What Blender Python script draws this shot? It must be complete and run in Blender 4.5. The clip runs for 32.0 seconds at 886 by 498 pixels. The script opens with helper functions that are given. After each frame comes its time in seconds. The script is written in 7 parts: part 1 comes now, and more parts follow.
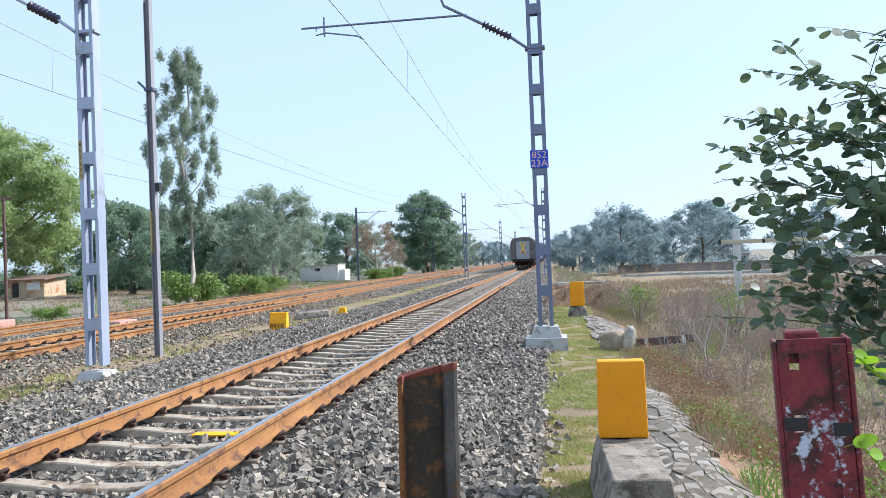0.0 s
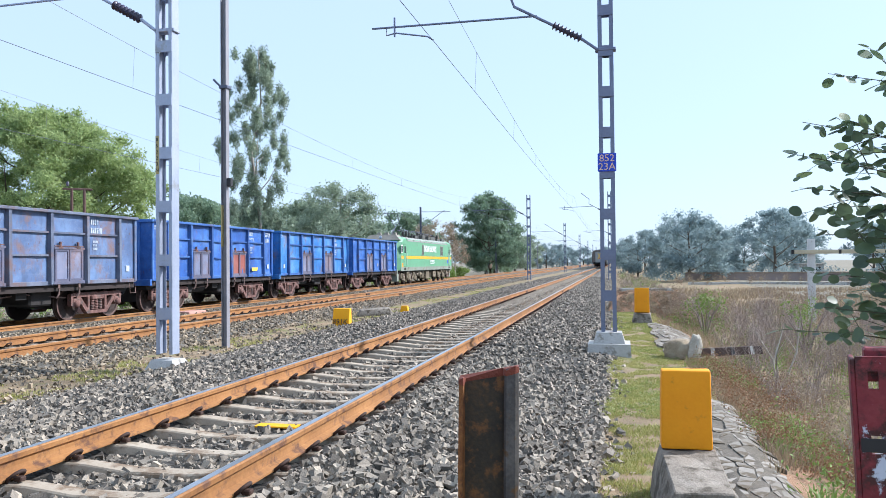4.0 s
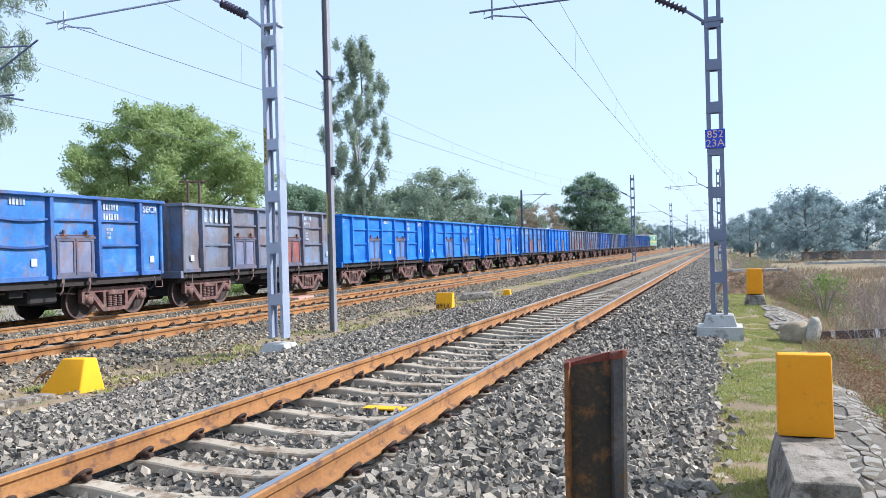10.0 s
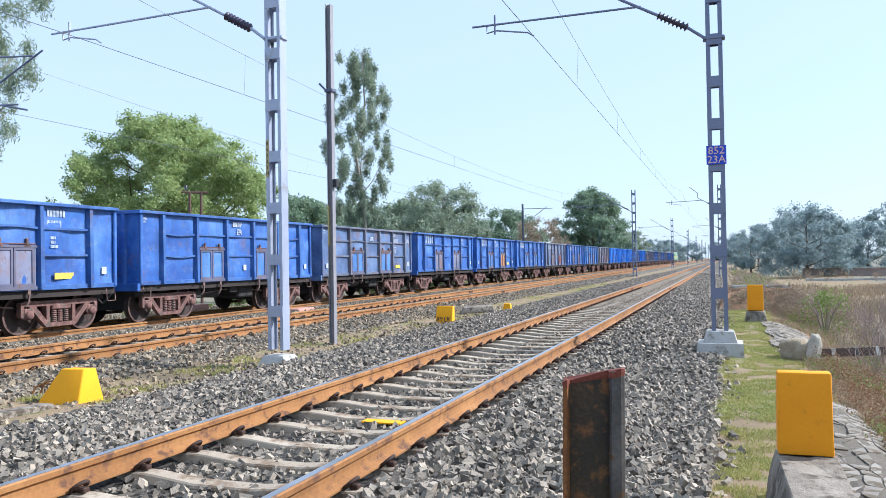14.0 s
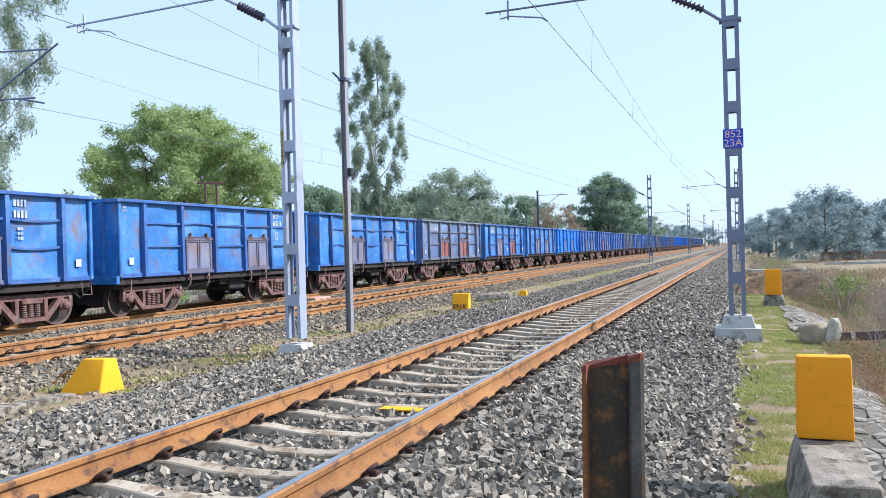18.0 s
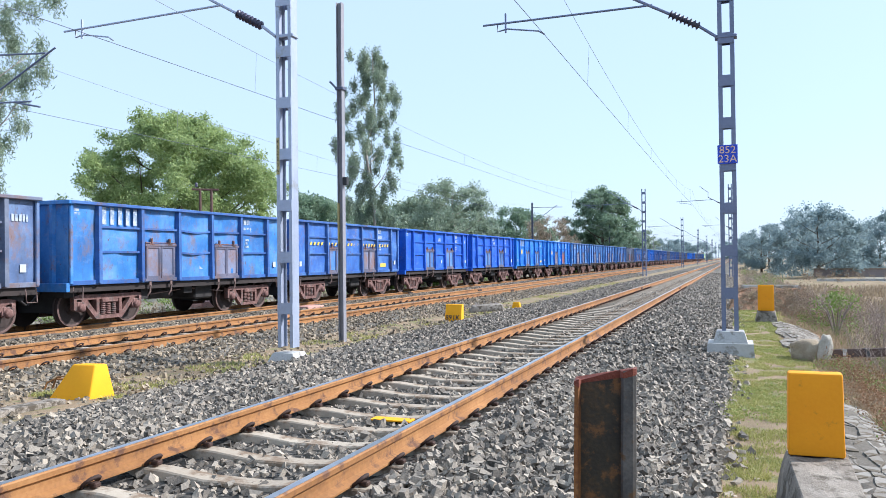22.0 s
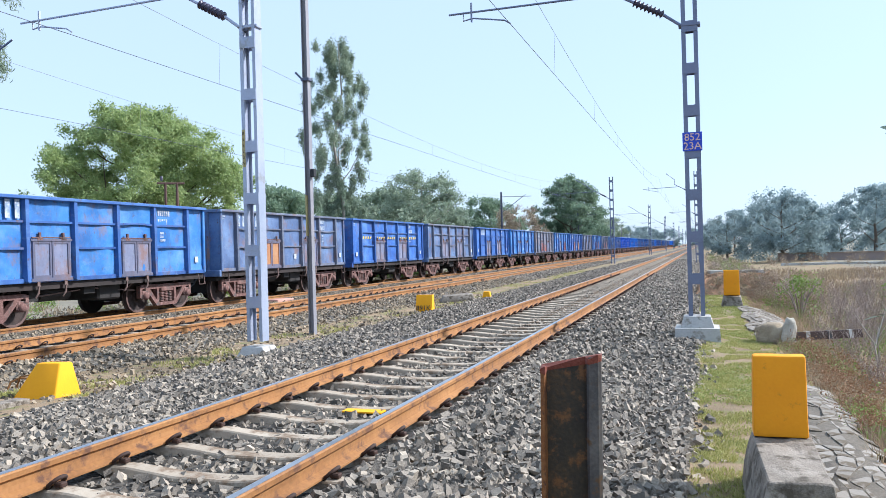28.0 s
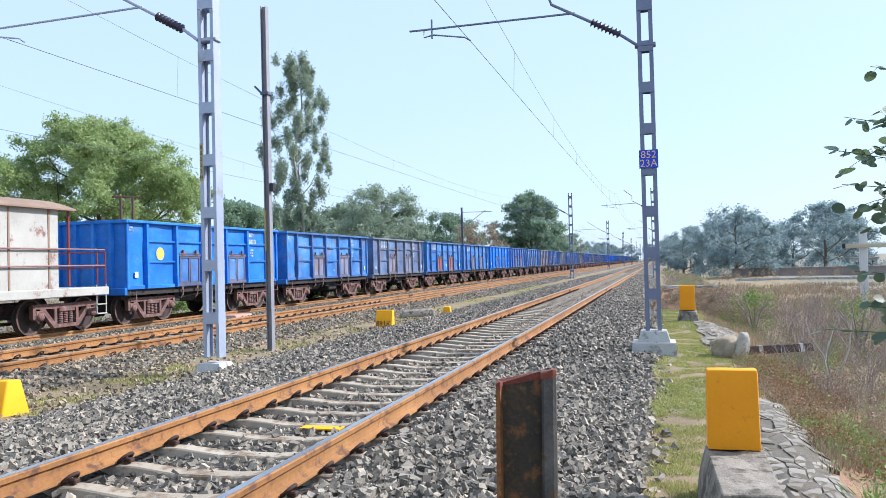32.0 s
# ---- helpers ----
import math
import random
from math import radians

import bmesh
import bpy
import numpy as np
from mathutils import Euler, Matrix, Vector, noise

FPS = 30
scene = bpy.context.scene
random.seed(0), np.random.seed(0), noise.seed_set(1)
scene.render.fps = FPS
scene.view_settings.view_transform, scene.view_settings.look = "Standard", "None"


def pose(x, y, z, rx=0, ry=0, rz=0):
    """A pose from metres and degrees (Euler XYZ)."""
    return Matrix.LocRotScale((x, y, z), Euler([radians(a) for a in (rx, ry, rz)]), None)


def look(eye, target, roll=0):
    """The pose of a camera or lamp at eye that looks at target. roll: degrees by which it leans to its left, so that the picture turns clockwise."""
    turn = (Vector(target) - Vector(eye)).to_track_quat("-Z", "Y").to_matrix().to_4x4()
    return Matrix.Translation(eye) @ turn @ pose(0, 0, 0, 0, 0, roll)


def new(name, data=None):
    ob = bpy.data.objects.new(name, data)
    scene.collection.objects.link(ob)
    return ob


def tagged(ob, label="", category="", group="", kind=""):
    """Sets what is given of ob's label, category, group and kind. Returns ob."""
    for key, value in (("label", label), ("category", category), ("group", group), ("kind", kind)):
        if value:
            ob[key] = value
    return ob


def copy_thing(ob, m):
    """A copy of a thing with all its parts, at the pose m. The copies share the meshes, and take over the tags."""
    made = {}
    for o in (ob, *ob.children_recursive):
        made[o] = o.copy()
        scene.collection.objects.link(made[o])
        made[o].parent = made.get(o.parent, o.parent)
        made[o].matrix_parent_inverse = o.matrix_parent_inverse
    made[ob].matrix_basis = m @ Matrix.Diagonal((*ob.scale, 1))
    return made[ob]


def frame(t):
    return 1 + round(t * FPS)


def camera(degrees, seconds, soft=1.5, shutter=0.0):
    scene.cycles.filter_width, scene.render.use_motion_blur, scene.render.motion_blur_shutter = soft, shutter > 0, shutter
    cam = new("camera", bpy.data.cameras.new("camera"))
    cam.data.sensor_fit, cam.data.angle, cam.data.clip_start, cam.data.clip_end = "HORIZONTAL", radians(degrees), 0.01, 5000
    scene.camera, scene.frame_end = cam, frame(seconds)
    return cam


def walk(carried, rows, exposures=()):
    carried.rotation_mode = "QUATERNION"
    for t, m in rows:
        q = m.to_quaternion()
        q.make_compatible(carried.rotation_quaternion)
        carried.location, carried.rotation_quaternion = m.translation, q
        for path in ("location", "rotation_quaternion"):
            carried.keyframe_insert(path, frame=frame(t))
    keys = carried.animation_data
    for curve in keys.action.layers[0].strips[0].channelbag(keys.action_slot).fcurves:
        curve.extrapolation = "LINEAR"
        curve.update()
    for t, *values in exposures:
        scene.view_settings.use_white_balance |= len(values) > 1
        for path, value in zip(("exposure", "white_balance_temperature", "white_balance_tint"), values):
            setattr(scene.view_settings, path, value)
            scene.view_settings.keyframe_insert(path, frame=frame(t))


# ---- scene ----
cam = camera(58.96, 32.0, soft=0.8)
PATH = [
    (0, pose(0.005, -0.003, 1.335, 90.876, 2.230, 7.780)),
    (0.5, pose(0.008, -0.001, 1.332, 91.361, 2.205, 8.957)),
    (1, pose(0.012, 0.012, 1.331, 92.088, 1.880, 9.761)),
    (1.5, pose(0.003, 0.008, 1.345, 92.574, 1.491, 10.841)),
    (2, pose(-0.004, 0.008, 1.343, 92.450, 1.212, 11.612)),
    (2.5, pose(-0.001, 0.005, 1.338, 92.035, 1.056, 11.810)),
    (3, pose(-0.002, 0.004, 1.341, 91.609, 0.847, 11.866)),
    (3.5, pose(-0.001, 0.002, 1.337, 91.172, 0.645, 12.043)),
    (5.5, pose(-0.001, -0.002, 1.342, 90.945, 0.624, 13.974)),
    (6, pose(0.003, -0.003, 1.342, 90.930, 0.685, 14.647)),
    (6.5, pose(0.006, 0.007, 1.340, 90.926, 0.772, 15.433)),
    (7, pose(-0.001, 0.006, 1.344, 90.753, 0.916, 16.198)),
    (7.5, pose(-0.000, 0.015, 1.339, 90.442, 1.117, 16.869)),
    (8, pose(-0.001, 0.005, 1.340, 90.222, 1.358, 17.552)),
    (8.5, pose(-0.001, 0.008, 1.338, 90.119, 1.510, 18.291)),
    (9, pose(-0.005, 0.007, 1.339, 89.979, 1.597, 18.892)),
    (9.5, pose(-0.002, 0.005, 1.338, 89.886, 1.593, 19.395)),
    (10, pose(-0.005, 0.004, 1.338, 89.989, 1.460, 19.775)),
    (10.5, pose(-0.010, 0.000, 1.342, 90.127, 1.189, 20.022)),
    (11, pose(-0.014, -0.006, 1.345, 90.254, 0.929, 20.184)),
    (11.5, pose(-0.013, -0.010, 1.344, 90.412, 0.763, 20.306)),
    (12, pose(-0.010, -0.010, 1.343, 90.640, 0.703, 20.515)),
    (12.5, pose(-0.012, -0.011, 1.346, 90.888, 0.717, 20.778)),
    (13, pose(-0.008, -0.005, 1.349, 90.958, 0.788, 20.696)),
    (13.5, pose(-0.003, -0.002, 1.343, 90.931, 0.836, 20.211)),
    (14, pose(-0.000, -0.001, 1.348, 90.928, 0.898, 19.835)),
    (14.5, pose(-0.002, -0.003, 1.351, 90.791, 0.904, 19.619)),
    (16.5, pose(-0.004, 0.004, 1.342, 89.823, 1.521, 20.255)),
    (17, pose(-0.004, 0.004, 1.344, 89.769, 1.479, 20.496)),
    (17.5, pose(-0.007, -0.004, 1.345, 89.840, 1.490, 20.725)),
    (18, pose(-0.005, -0.007, 1.346, 90.048, 1.525, 20.944)),
    (18.5, pose(-0.005, -0.007, 1.347, 90.194, 1.480, 21.138)),
    (19, pose(-0.007, -0.013, 1.349, 90.298, 1.362, 21.336)),
    (19.5, pose(-0.006, -0.008, 1.348, 90.464, 1.232, 21.637)),
    (20, pose(-0.014, -0.012, 1.352, 90.554, 1.092, 21.908)),
    (20.5, pose(-0.014, -0.004, 1.350, 90.583, 0.940, 21.836)),
    (21, pose(-0.012, -0.005, 1.347, 90.620, 0.719, 21.332)),
    (21.5, pose(-0.007, -0.010, 1.347, 90.766, 0.619, 20.799)),
    (22, pose(-0.006, -0.009, 1.350, 90.805, 0.592, 20.499)),
    (22.5, pose(-0.007, -0.004, 1.349, 90.609, 0.590, 20.135)),
    (23, pose(0.001, 0.002, 1.346, 90.404, 0.613, 19.492)),
    (23.5, pose(0.001, 0.007, 1.344, 90.331, 0.555, 18.668)),
    (24, pose(0.002, -0.005, 1.344, 90.406, 0.541, 18.018)),
    (24.5, pose(0.003, 0.000, 1.347, 90.455, 0.589, 17.751)),
    (25, pose(0.007, 0.002, 1.346, 90.433, 0.678, 17.624)),
    (25.5, pose(0.003, -0.003, 1.347, 90.434, 0.735, 17.532)),
    (27.5, pose(0.007, -0.001, 1.345, 90.069, 1.266, 17.986)),
    (28, pose(0.006, 0.002, 1.348, 90.073, 1.539, 18.324)),
    (28.5, pose(0.012, 0.009, 1.347, 90.027, 1.801, 18.473)),
    (29, pose(0.014, 0.011, 1.347, 89.893, 2.072, 18.561)),
    (29.5, pose(0.012, 0.012, 1.342, 89.818, 2.158, 18.473)),
    (30, pose(0.015, -0.003, 1.342, 90.014, 2.043, 18.024)),
    (30.5, pose(0.017, 0.004, 1.347, 90.535, 1.824, 17.425)),
    (31, pose(0.020, 0.000, 1.351, 91.165, 1.616, 16.904)),
    (31.5, pose(0.021, -0.004, 1.354, 91.387, 1.495, 16.559)),
    (32, pose(0.019, 0.000, 1.349, 91.104, 1.446, 15.448)),
]
walk(cam, PATH, [(0, 1.0, 5750, 11), (32, 1.0, 5750, 11)])

# ---- light ----
SUN_FROM = Vector((0.72, 0.38, 0.64)).normalized()
world = bpy.data.worlds.new("sky")
scene.world = world
world.use_nodes = True
wn = world.node_tree.nodes
sky = wn.new("ShaderNodeTexSky")
sky.sky_type = "NISHITA"
sky.sun_disc = False
sky.sun_elevation = math.asin(SUN_FROM.z)
sky.sun_rotation = math.atan2(SUN_FROM.x, SUN_FROM.y)
sky.air_density, sky.dust_density, sky.ozone_density = 1.0, 1.3, 3.0
haze = wn.new("ShaderNodeMix")     # even white haze over the clear sky
haze.data_type = "RGBA"
haze.inputs[0].default_value = 0.8
haze.inputs[7].default_value = (2.52, 3.0, 3.42, 1)
wn["Background"].inputs[1].default_value = 0.15
world.node_tree.links.new(sky.outputs[0], haze.inputs[6])
world.node_tree.links.new(haze.outputs[2], wn["Background"].inputs[0])
sun = new("sun", bpy.data.lights.new("sun", "SUN"))
sun.data.energy, sun.data.angle, sun.data.color = 3.5, radians(3.0), (1.0, 0.93, 0.84)
sun.matrix_world = look(SUN_FROM * 50, (0, 0, 0))

rng = np.random.default_rng(7)
rnd = random.Random(11)


# ---- mesh and material helpers ----
class Geo:
    """Collects vertices and faces of one mesh."""

    def __init__(self):
        self.v, self.f, self.s = [], [], []

    def add(self, verts, faces, smooth=False):
        n = len(self.v)
        self.v += [tuple(p) for p in verts]
        self.f += [tuple(i + n for i in fc) for fc in faces]
        self.s += [smooth] * len(faces)
        return self

    def box(self, x0, x1, y0, y1, z0, z1, b=0.0, m=None):
        cx, cy, cz = (x0 + x1) / 2, (y0 + y1) / 2, (z0 + z1) / 2
        hx, hy, hz = abs(x1 - x0) / 2, abs(y1 - y0) / 2, abs(z1 - z0) / 2
        if b <= 0:
            vs = [(sx * hx, sy * hy, sz * hz) for sx in (-1, 1) for sy in (-1, 1) for sz in (-1, 1)]
            fs = [(0, 1, 3, 2), (4, 6, 7, 5), (0, 4, 5, 1), (2, 3, 7, 6), (0, 2, 6, 4), (1, 5, 7, 3)]
        else:
            vs, key = [], {}
            for sx in (-1, 1):
                for sy in (-1, 1):
                    for sz in (-1, 1):
                        for a in range(3):
                            d = [hx - b, hy - b, hz - b]
                            d[a] += b
                            key[sx, sy, sz, a] = len(vs)
                            vs.append((sx * d[0], sy * d[1], sz * d[2]))
            fs = []
            c = [(-1, -1), (1, -1), (1, 1), (-1, 1)]
            for a in range(3):
                for s in (-1, 1):
                    q = []
                    for u, w in c:
                        t = [0, 0, 0]
                        t[a], t[(a + 1) % 3], t[(a + 2) % 3] = s, u, w
                        q.append(key[t[0], t[1], t[2], a])
                    fs.append(tuple(q if s > 0 else q[::-1]))
            for a in range(3):
                a1, a2 = (a + 1) % 3, (a + 2) % 3
                for s1 in (-1, 1):
                    for s2 in (-1, 1):
                        t0, t1 = [0, 0, 0], [0, 0, 0]
                        t0[a], t0[a1], t0[a2] = -1, s1, s2
                        t1[a], t1[a1], t1[a2] = 1, s1, s2
                        q = [key[(*t0, a1)], key[(*t1, a1)], key[(*t1, a2)], key[(*t0, a2)]]
                        fs.append(tuple(q if s1 * s2 < 0 else q[::-1]))
            for sx in (-1, 1):
                for sy in (-1, 1):
                    for sz in (-1, 1):
                        q = [key[sx, sy, sz, a] for a in range(3)]
                        fs.append(tuple(q if sx * sy * sz > 0 else q[::-1]))
        out = []
        for p in vs:
            p = Vector(p)
            if m is not None:
                p = m @ p
            out.append((p.x + cx, p.y + cy, p.z + cz))
        return self.add(out, fs)

    def tube(self, pts, radii, n=8, caps=True, smooth=True):
        pts = [Vector(p) for p in pts]
        if not hasattr(radii, "__len__"):
            radii = [radii] * len(pts)
        vs, fs = [], []
        for i, p in enumerate(pts):
            d = (pts[min(i + 1, len(pts) - 1)] - pts[max(i - 1, 0)]).normalized()
            a = d.cross(Vector((0, 0, 1)))
            a = a.normalized() if a.length > 0.05 else d.cross(Vector((0, 1, 0))).normalized()
            b = d.cross(a)
            for k in range(n):
                t = 2 * math.pi * k / n
                vs.append(p + (a * math.cos(t) + b * math.sin(t)) * radii[i])
        for i in range(len(pts) - 1):
            for k in range(n):
                fs.append((i * n + k, (i + 1) * n + k, (i + 1) * n + (k + 1) % n, i * n + (k + 1) % n))
        self.add(vs, fs, smooth)
        if caps:
            self.add(vs[:n], [tuple(range(n))])
            self.add(vs[-n:], [tuple(reversed(range(n)))])
        return self

    def lathe(self, prof, centre, axis="x", n=20, smooth=True, caps=True):
        """prof: (along, radius) rows, turned about an axis through centre."""
        vs, fs = [], []
        for u, r in prof:
            for k in range(n):
                t = 2 * math.pi * k / n
                a, b = r * math.cos(t), r * math.sin(t)
                q = {"x": (u, a, b), "y": (a, u, b), "z": (a, b, u)}[axis]
                vs.append((q[0] + centre[0], q[1] + centre[1], q[2] + centre[2]))
        for i in range(len(prof) - 1):
            for k in range(n):
                fs.append((i * n + k, i * n + (k + 1) % n, (i + 1) * n + (k + 1) % n, (i + 1) * n + k))
        self.add(vs, fs, smooth)
        if caps:
            self.add(vs[:n], [tuple(range(n))])
            self.add(vs[-n:], [tuple(range(n))])
        return self

    def extrude(self, poly, axis, a, b):
        """A closed outline in the two other axes (in x, y, z order), drawn from a to b along axis."""
        def at(u, p):
            return {"x": (u, p[0], p[1]), "y": (p[0], u, p[1]), "z": (p[0], p[1], u)}[axis]
        n = len(poly)
        vs = [at(a, p) for p in poly] + [at(b, p) for p in poly]
        fs = [(i, (i + 1) % n, n + (i + 1) % n, n + i) for i in range(n)]
        fs += [tuple(range(n))[::-1], tuple(range(n, 2 * n))]
        return self.add(vs, fs)

    def strut(self, p, q, w, h):
        """A square bar from p to q, w wide and h deep."""
        p, q = Vector(p), Vector(q)
        d = (q - p).normalized()
        a = d.cross(Vector((1, 0, 0)))
        a = a.normalized() if a.length > 0.05 else d.cross(Vector((0, 0, 1))).normalized()
        b = d.cross(a).normalized()
        vs = [e + a * (sa * w / 2) + b * (sb * h / 2) for e in (p, q) for sa, sb in ((-1, -1), (1, -1), (1, 1), (-1, 1))]
        return self.add(vs, [(0, 1, 2, 3), (7, 6, 5, 4), (0, 4, 5, 1), (1, 5, 6, 2), (2, 6, 7, 3), (3, 7, 4, 0)])

    def mesh(self, name, *mats):
        me = bpy.data.meshes.new(name)
        me.from_pydata(self.v, [], self.f)
        me.polygons.foreach_set("use_smooth", self.s)
        for m in mats:
            me.materials.append(m)
        me.validate()
        bm = bmesh.new()
        bm.from_mesh(me)
        bmesh.ops.recalc_face_normals(bm, faces=bm.faces)
        bm.to_mesh(me)
        bm.free()
        return me


def quick_mesh(name, verts, faces, mat, smooth=False):
    """A large mesh from arrays: verts (n, 3), faces (m, k)."""
    verts, faces = np.asarray(verts, np.float32), np.asarray(faces, np.int32)
    me = bpy.data.meshes.new(name)
    k = faces.shape[1]
    me.vertices.add(len(verts))
    me.vertices.foreach_set("co", verts.ravel())
    me.loops.add(faces.size)
    me.loops.foreach_set("vertex_index", faces.ravel())
    me.polygons.add(len(faces))
    me.polygons.foreach_set("loop_start", np.arange(0, faces.size, k, dtype=np.int32))
    me.polygons.foreach_set("use_smooth", np.full(len(faces), smooth))
    me.materials.append(mat)
    me.update(calc_edges=True)
    return me


def thing(name, label, category, group="", kind="", at=None):
    ob = tagged(new(name), label, category, group, kind)
    ob.empty_display_size = 0.2
    if at is not None:
        ob.matrix_basis = at if isinstance(at, Matrix) else pose(*at)
    return ob


def part(name, geo, mat, parent, label="", at=None):
    me = geo.mesh(name, *(mat if isinstance(mat, (list, tuple)) else (mat,))) if isinstance(geo, Geo) else geo
    ob = new(name, me)
    ob.parent = parent
    if label:
        ob["label"] = label
    if at is not None:
        ob.matrix_basis = at if isinstance(at, Matrix) else pose(*at)
    return ob


def solo(name, geo, mat, label, category, group="", kind="", at=None):
    ob = part(name, geo, mat, None, at=at)
    return tagged(ob, label, category, group, kind)


def material(name, cols, rough=0.8, scale=3.0, fine=40.0, bump=0.3, metal=0.0, spots=None, island=0.0, obj=0.0, depth=0.01, streak=False, spec=None, voronoi=0.0, trans=0.0):
    """A surface with large stains, fine grain and relief. cols: base colours, mixed by noise. spots: (colour, amount, scale) of wear."""
    m = bpy.data.materials.new(name)
    m.use_nodes = True
    nt, nd = m.node_tree, m.node_tree.nodes
    bsdf = nd["Principled BSDF"]
    ln = nt.links.new
    tc = nd.new("ShaderNodeTexCoord")
    mp = nd.new("ShaderNodeMapping")
    ln(tc.outputs["Object"], mp.inputs[0])
    if streak:
        mp.inputs["Scale"].default_value = (1.0, 1.0, 0.22)
    n1 = nd.new("ShaderNodeTexNoise")
    n1.inputs["Scale"].default_value, n1.inputs["Detail"].default_value, n1.inputs["Roughness"].default_value = scale, 5, 0.6
    n2 = nd.new("ShaderNodeTexNoise")
    n2.inputs["Scale"].default_value, n2.inputs["Detail"].default_value = fine, 4
    ln(mp.outputs[0], n1.inputs["Vector"])
    ln(tc.outputs["Object"], n2.inputs["Vector"])
    mix = nd.new("ShaderNodeMath")
    mix.operation = "MULTIPLY_ADD"
    ln(n2.outputs["Fac"], mix.inputs[0])
    mix.inputs[1].default_value = 0.45
    ln(n1.outputs["Fac"], mix.inputs[2])
    fac = mix.outputs[0]
    lo, hi = 0.42, 1.02
    if island or obj:
        add = nd.new("ShaderNodeMath")
        add.operation = "MULTIPLY_ADD"
        if island:
            src = nd.new("ShaderNodeNewGeometry").outputs["Random Per Island"]
        else:
            src = nd.new("ShaderNodeObjectInfo").outputs["Random"]
        ln(src, add.inputs[0])
        add.inputs[1].default_value = island or obj
        ln(fac, add.inputs[2])
        fac = add.outputs[0]
        hi += (island or obj) * 0.9
    ramp = nd.new("ShaderNodeValToRGB")
    el = ramp.color_ramp.elements
    while len(el) < len(cols):
        el.new(0.5)
    for i, c in enumerate(cols):
        el[i].position = lo + (hi - lo) * i / max(1, len(cols) - 1) if hi <= 1 else (lo + (hi - lo) * i / max(1, len(cols) - 1)) / hi
        el[i].color = (*c, 1)
    if hi > 1:
        dv = nd.new("ShaderNodeMath")
        dv.operation = "DIVIDE"
        ln(fac, dv.inputs[0])
        dv.inputs[1].default_value = hi
        fac = dv.outputs[0]
    ln(fac, ramp.inputs[0])
    col = ramp.outputs[0]
    if spots:
        n3 = nd.new("ShaderNodeTexNoise")
        n3.inputs["Scale"].default_value, n3.inputs["Detail"].default_value, n3.inputs["Roughness"].default_value = spots[2], 8, 0.7
        ln(mp.outputs[0], n3.inputs["Vector"])
        r3 = nd.new("ShaderNodeMapRange")
        r3.inputs[1].default_value, r3.inputs[2].default_value = 0.62 - spots[1] * 0.3, 0.70 - spots[1] * 0.25
        ln(n3.outputs["Fac"], r3.inputs[0])
        mx = nd.new("ShaderNodeMix")
        mx.data_type = "RGBA"
        ln(r3.outputs[0], mx.inputs["Factor"])
        ln(col, mx.inputs["A"])
        mx.inputs["B"].default_value = (*spots[0], 1)
        col = mx.outputs["Result"]
    ln(col, bsdf.inputs["Base Color"])
    bsdf.inputs["Roughness"].default_value = rough
    bsdf.inputs["Metallic"].default_value = metal
    if spec is not None:
        bsdf.inputs["Specular IOR Level"].default_value = spec
    if bump:
        bp = nd.new("ShaderNodeBump")
        bp.inputs["Strength"].default_value, bp.inputs["Distance"].default_value = bump, depth
        if voronoi:
            vo = nd.new("ShaderNodeTexVoronoi")
            vo.inputs["Scale"].default_value = voronoi
            ln(tc.outputs["Object"], vo.inputs["Vector"])
            ln(vo.outputs["Distance"], bp.inputs["Height"])
            bp.invert = True
            mv = nd.new("ShaderNodeMix")
            mv.data_type, mv.blend_type = "RGBA", "MULTIPLY"
            mv.inputs["Factor"].default_value = 0.75
            ln(col, mv.inputs["A"])
            ln(vo.outputs["Color"], mv.inputs["B"])
            bw = nd.new("ShaderNodeRGBToBW")
            ln(vo.outputs["Color"], bw.inputs[0])
            sc = nd.new("ShaderNodeMapRange")
            sc.inputs[3].default_value, sc.inputs[4].default_value = 0.35, 1.5
            ln(bw.outputs[0], sc.inputs[0])
            ln(sc.outputs[0], mv.inputs["B"])
            ln(mv.outputs["Result"], bsdf.inputs["Base Color"])
        else:
            ln(n2.outputs["Fac"], bp.inputs["Height"])
        ln(bp.outputs[0], bsdf.inputs["Normal"])
    if trans:
        tr = nd.new("ShaderNodeBsdfTranslucent")
        ln(col, tr.inputs["Color"])
        ms = nd.new("ShaderNodeMixShader")
        ms.inputs[0].default_value = trans
        ln(bsdf.outputs[0], ms.inputs[1])
        ln(tr.outputs[0], ms.inputs[2])
        ln(ms.outputs[0], nd["Material Output"].inputs["Surface"])
    return m


# ---- materials ----
M = {}
M["ballast_stone"] = material("ballast_stone", [(0.042, 0.037, 0.031), (0.13, 0.113, 0.093), (0.27, 0.233, 0.187), (0.50, 0.425, 0.33)], 0.85, 3.0, 90, 0.8, island=0.9, depth=0.006)
M["ballast_brown"] = material("ballast_brown", [(0.03, 0.024, 0.018), (0.14, 0.112, 0.08), (0.29, 0.235, 0.165), (0.50, 0.40, 0.28)], 0.85, 3.0, 90, 0.8, island=0.9, depth=0.006)
# bed under the loose stones: shade of the gaps is put into its near-black
M["ballast_gap_shade"] = material("ballast_gap_shade", [(0.012, 0.011, 0.010), (0.045, 0.040, 0.034), (0.16, 0.14, 0.11)], 0.9, 1.2, 18, 1.0, depth=0.05, voronoi=15.0)
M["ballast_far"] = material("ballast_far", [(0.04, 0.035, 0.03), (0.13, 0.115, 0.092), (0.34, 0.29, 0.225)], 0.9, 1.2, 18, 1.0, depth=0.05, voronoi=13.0)
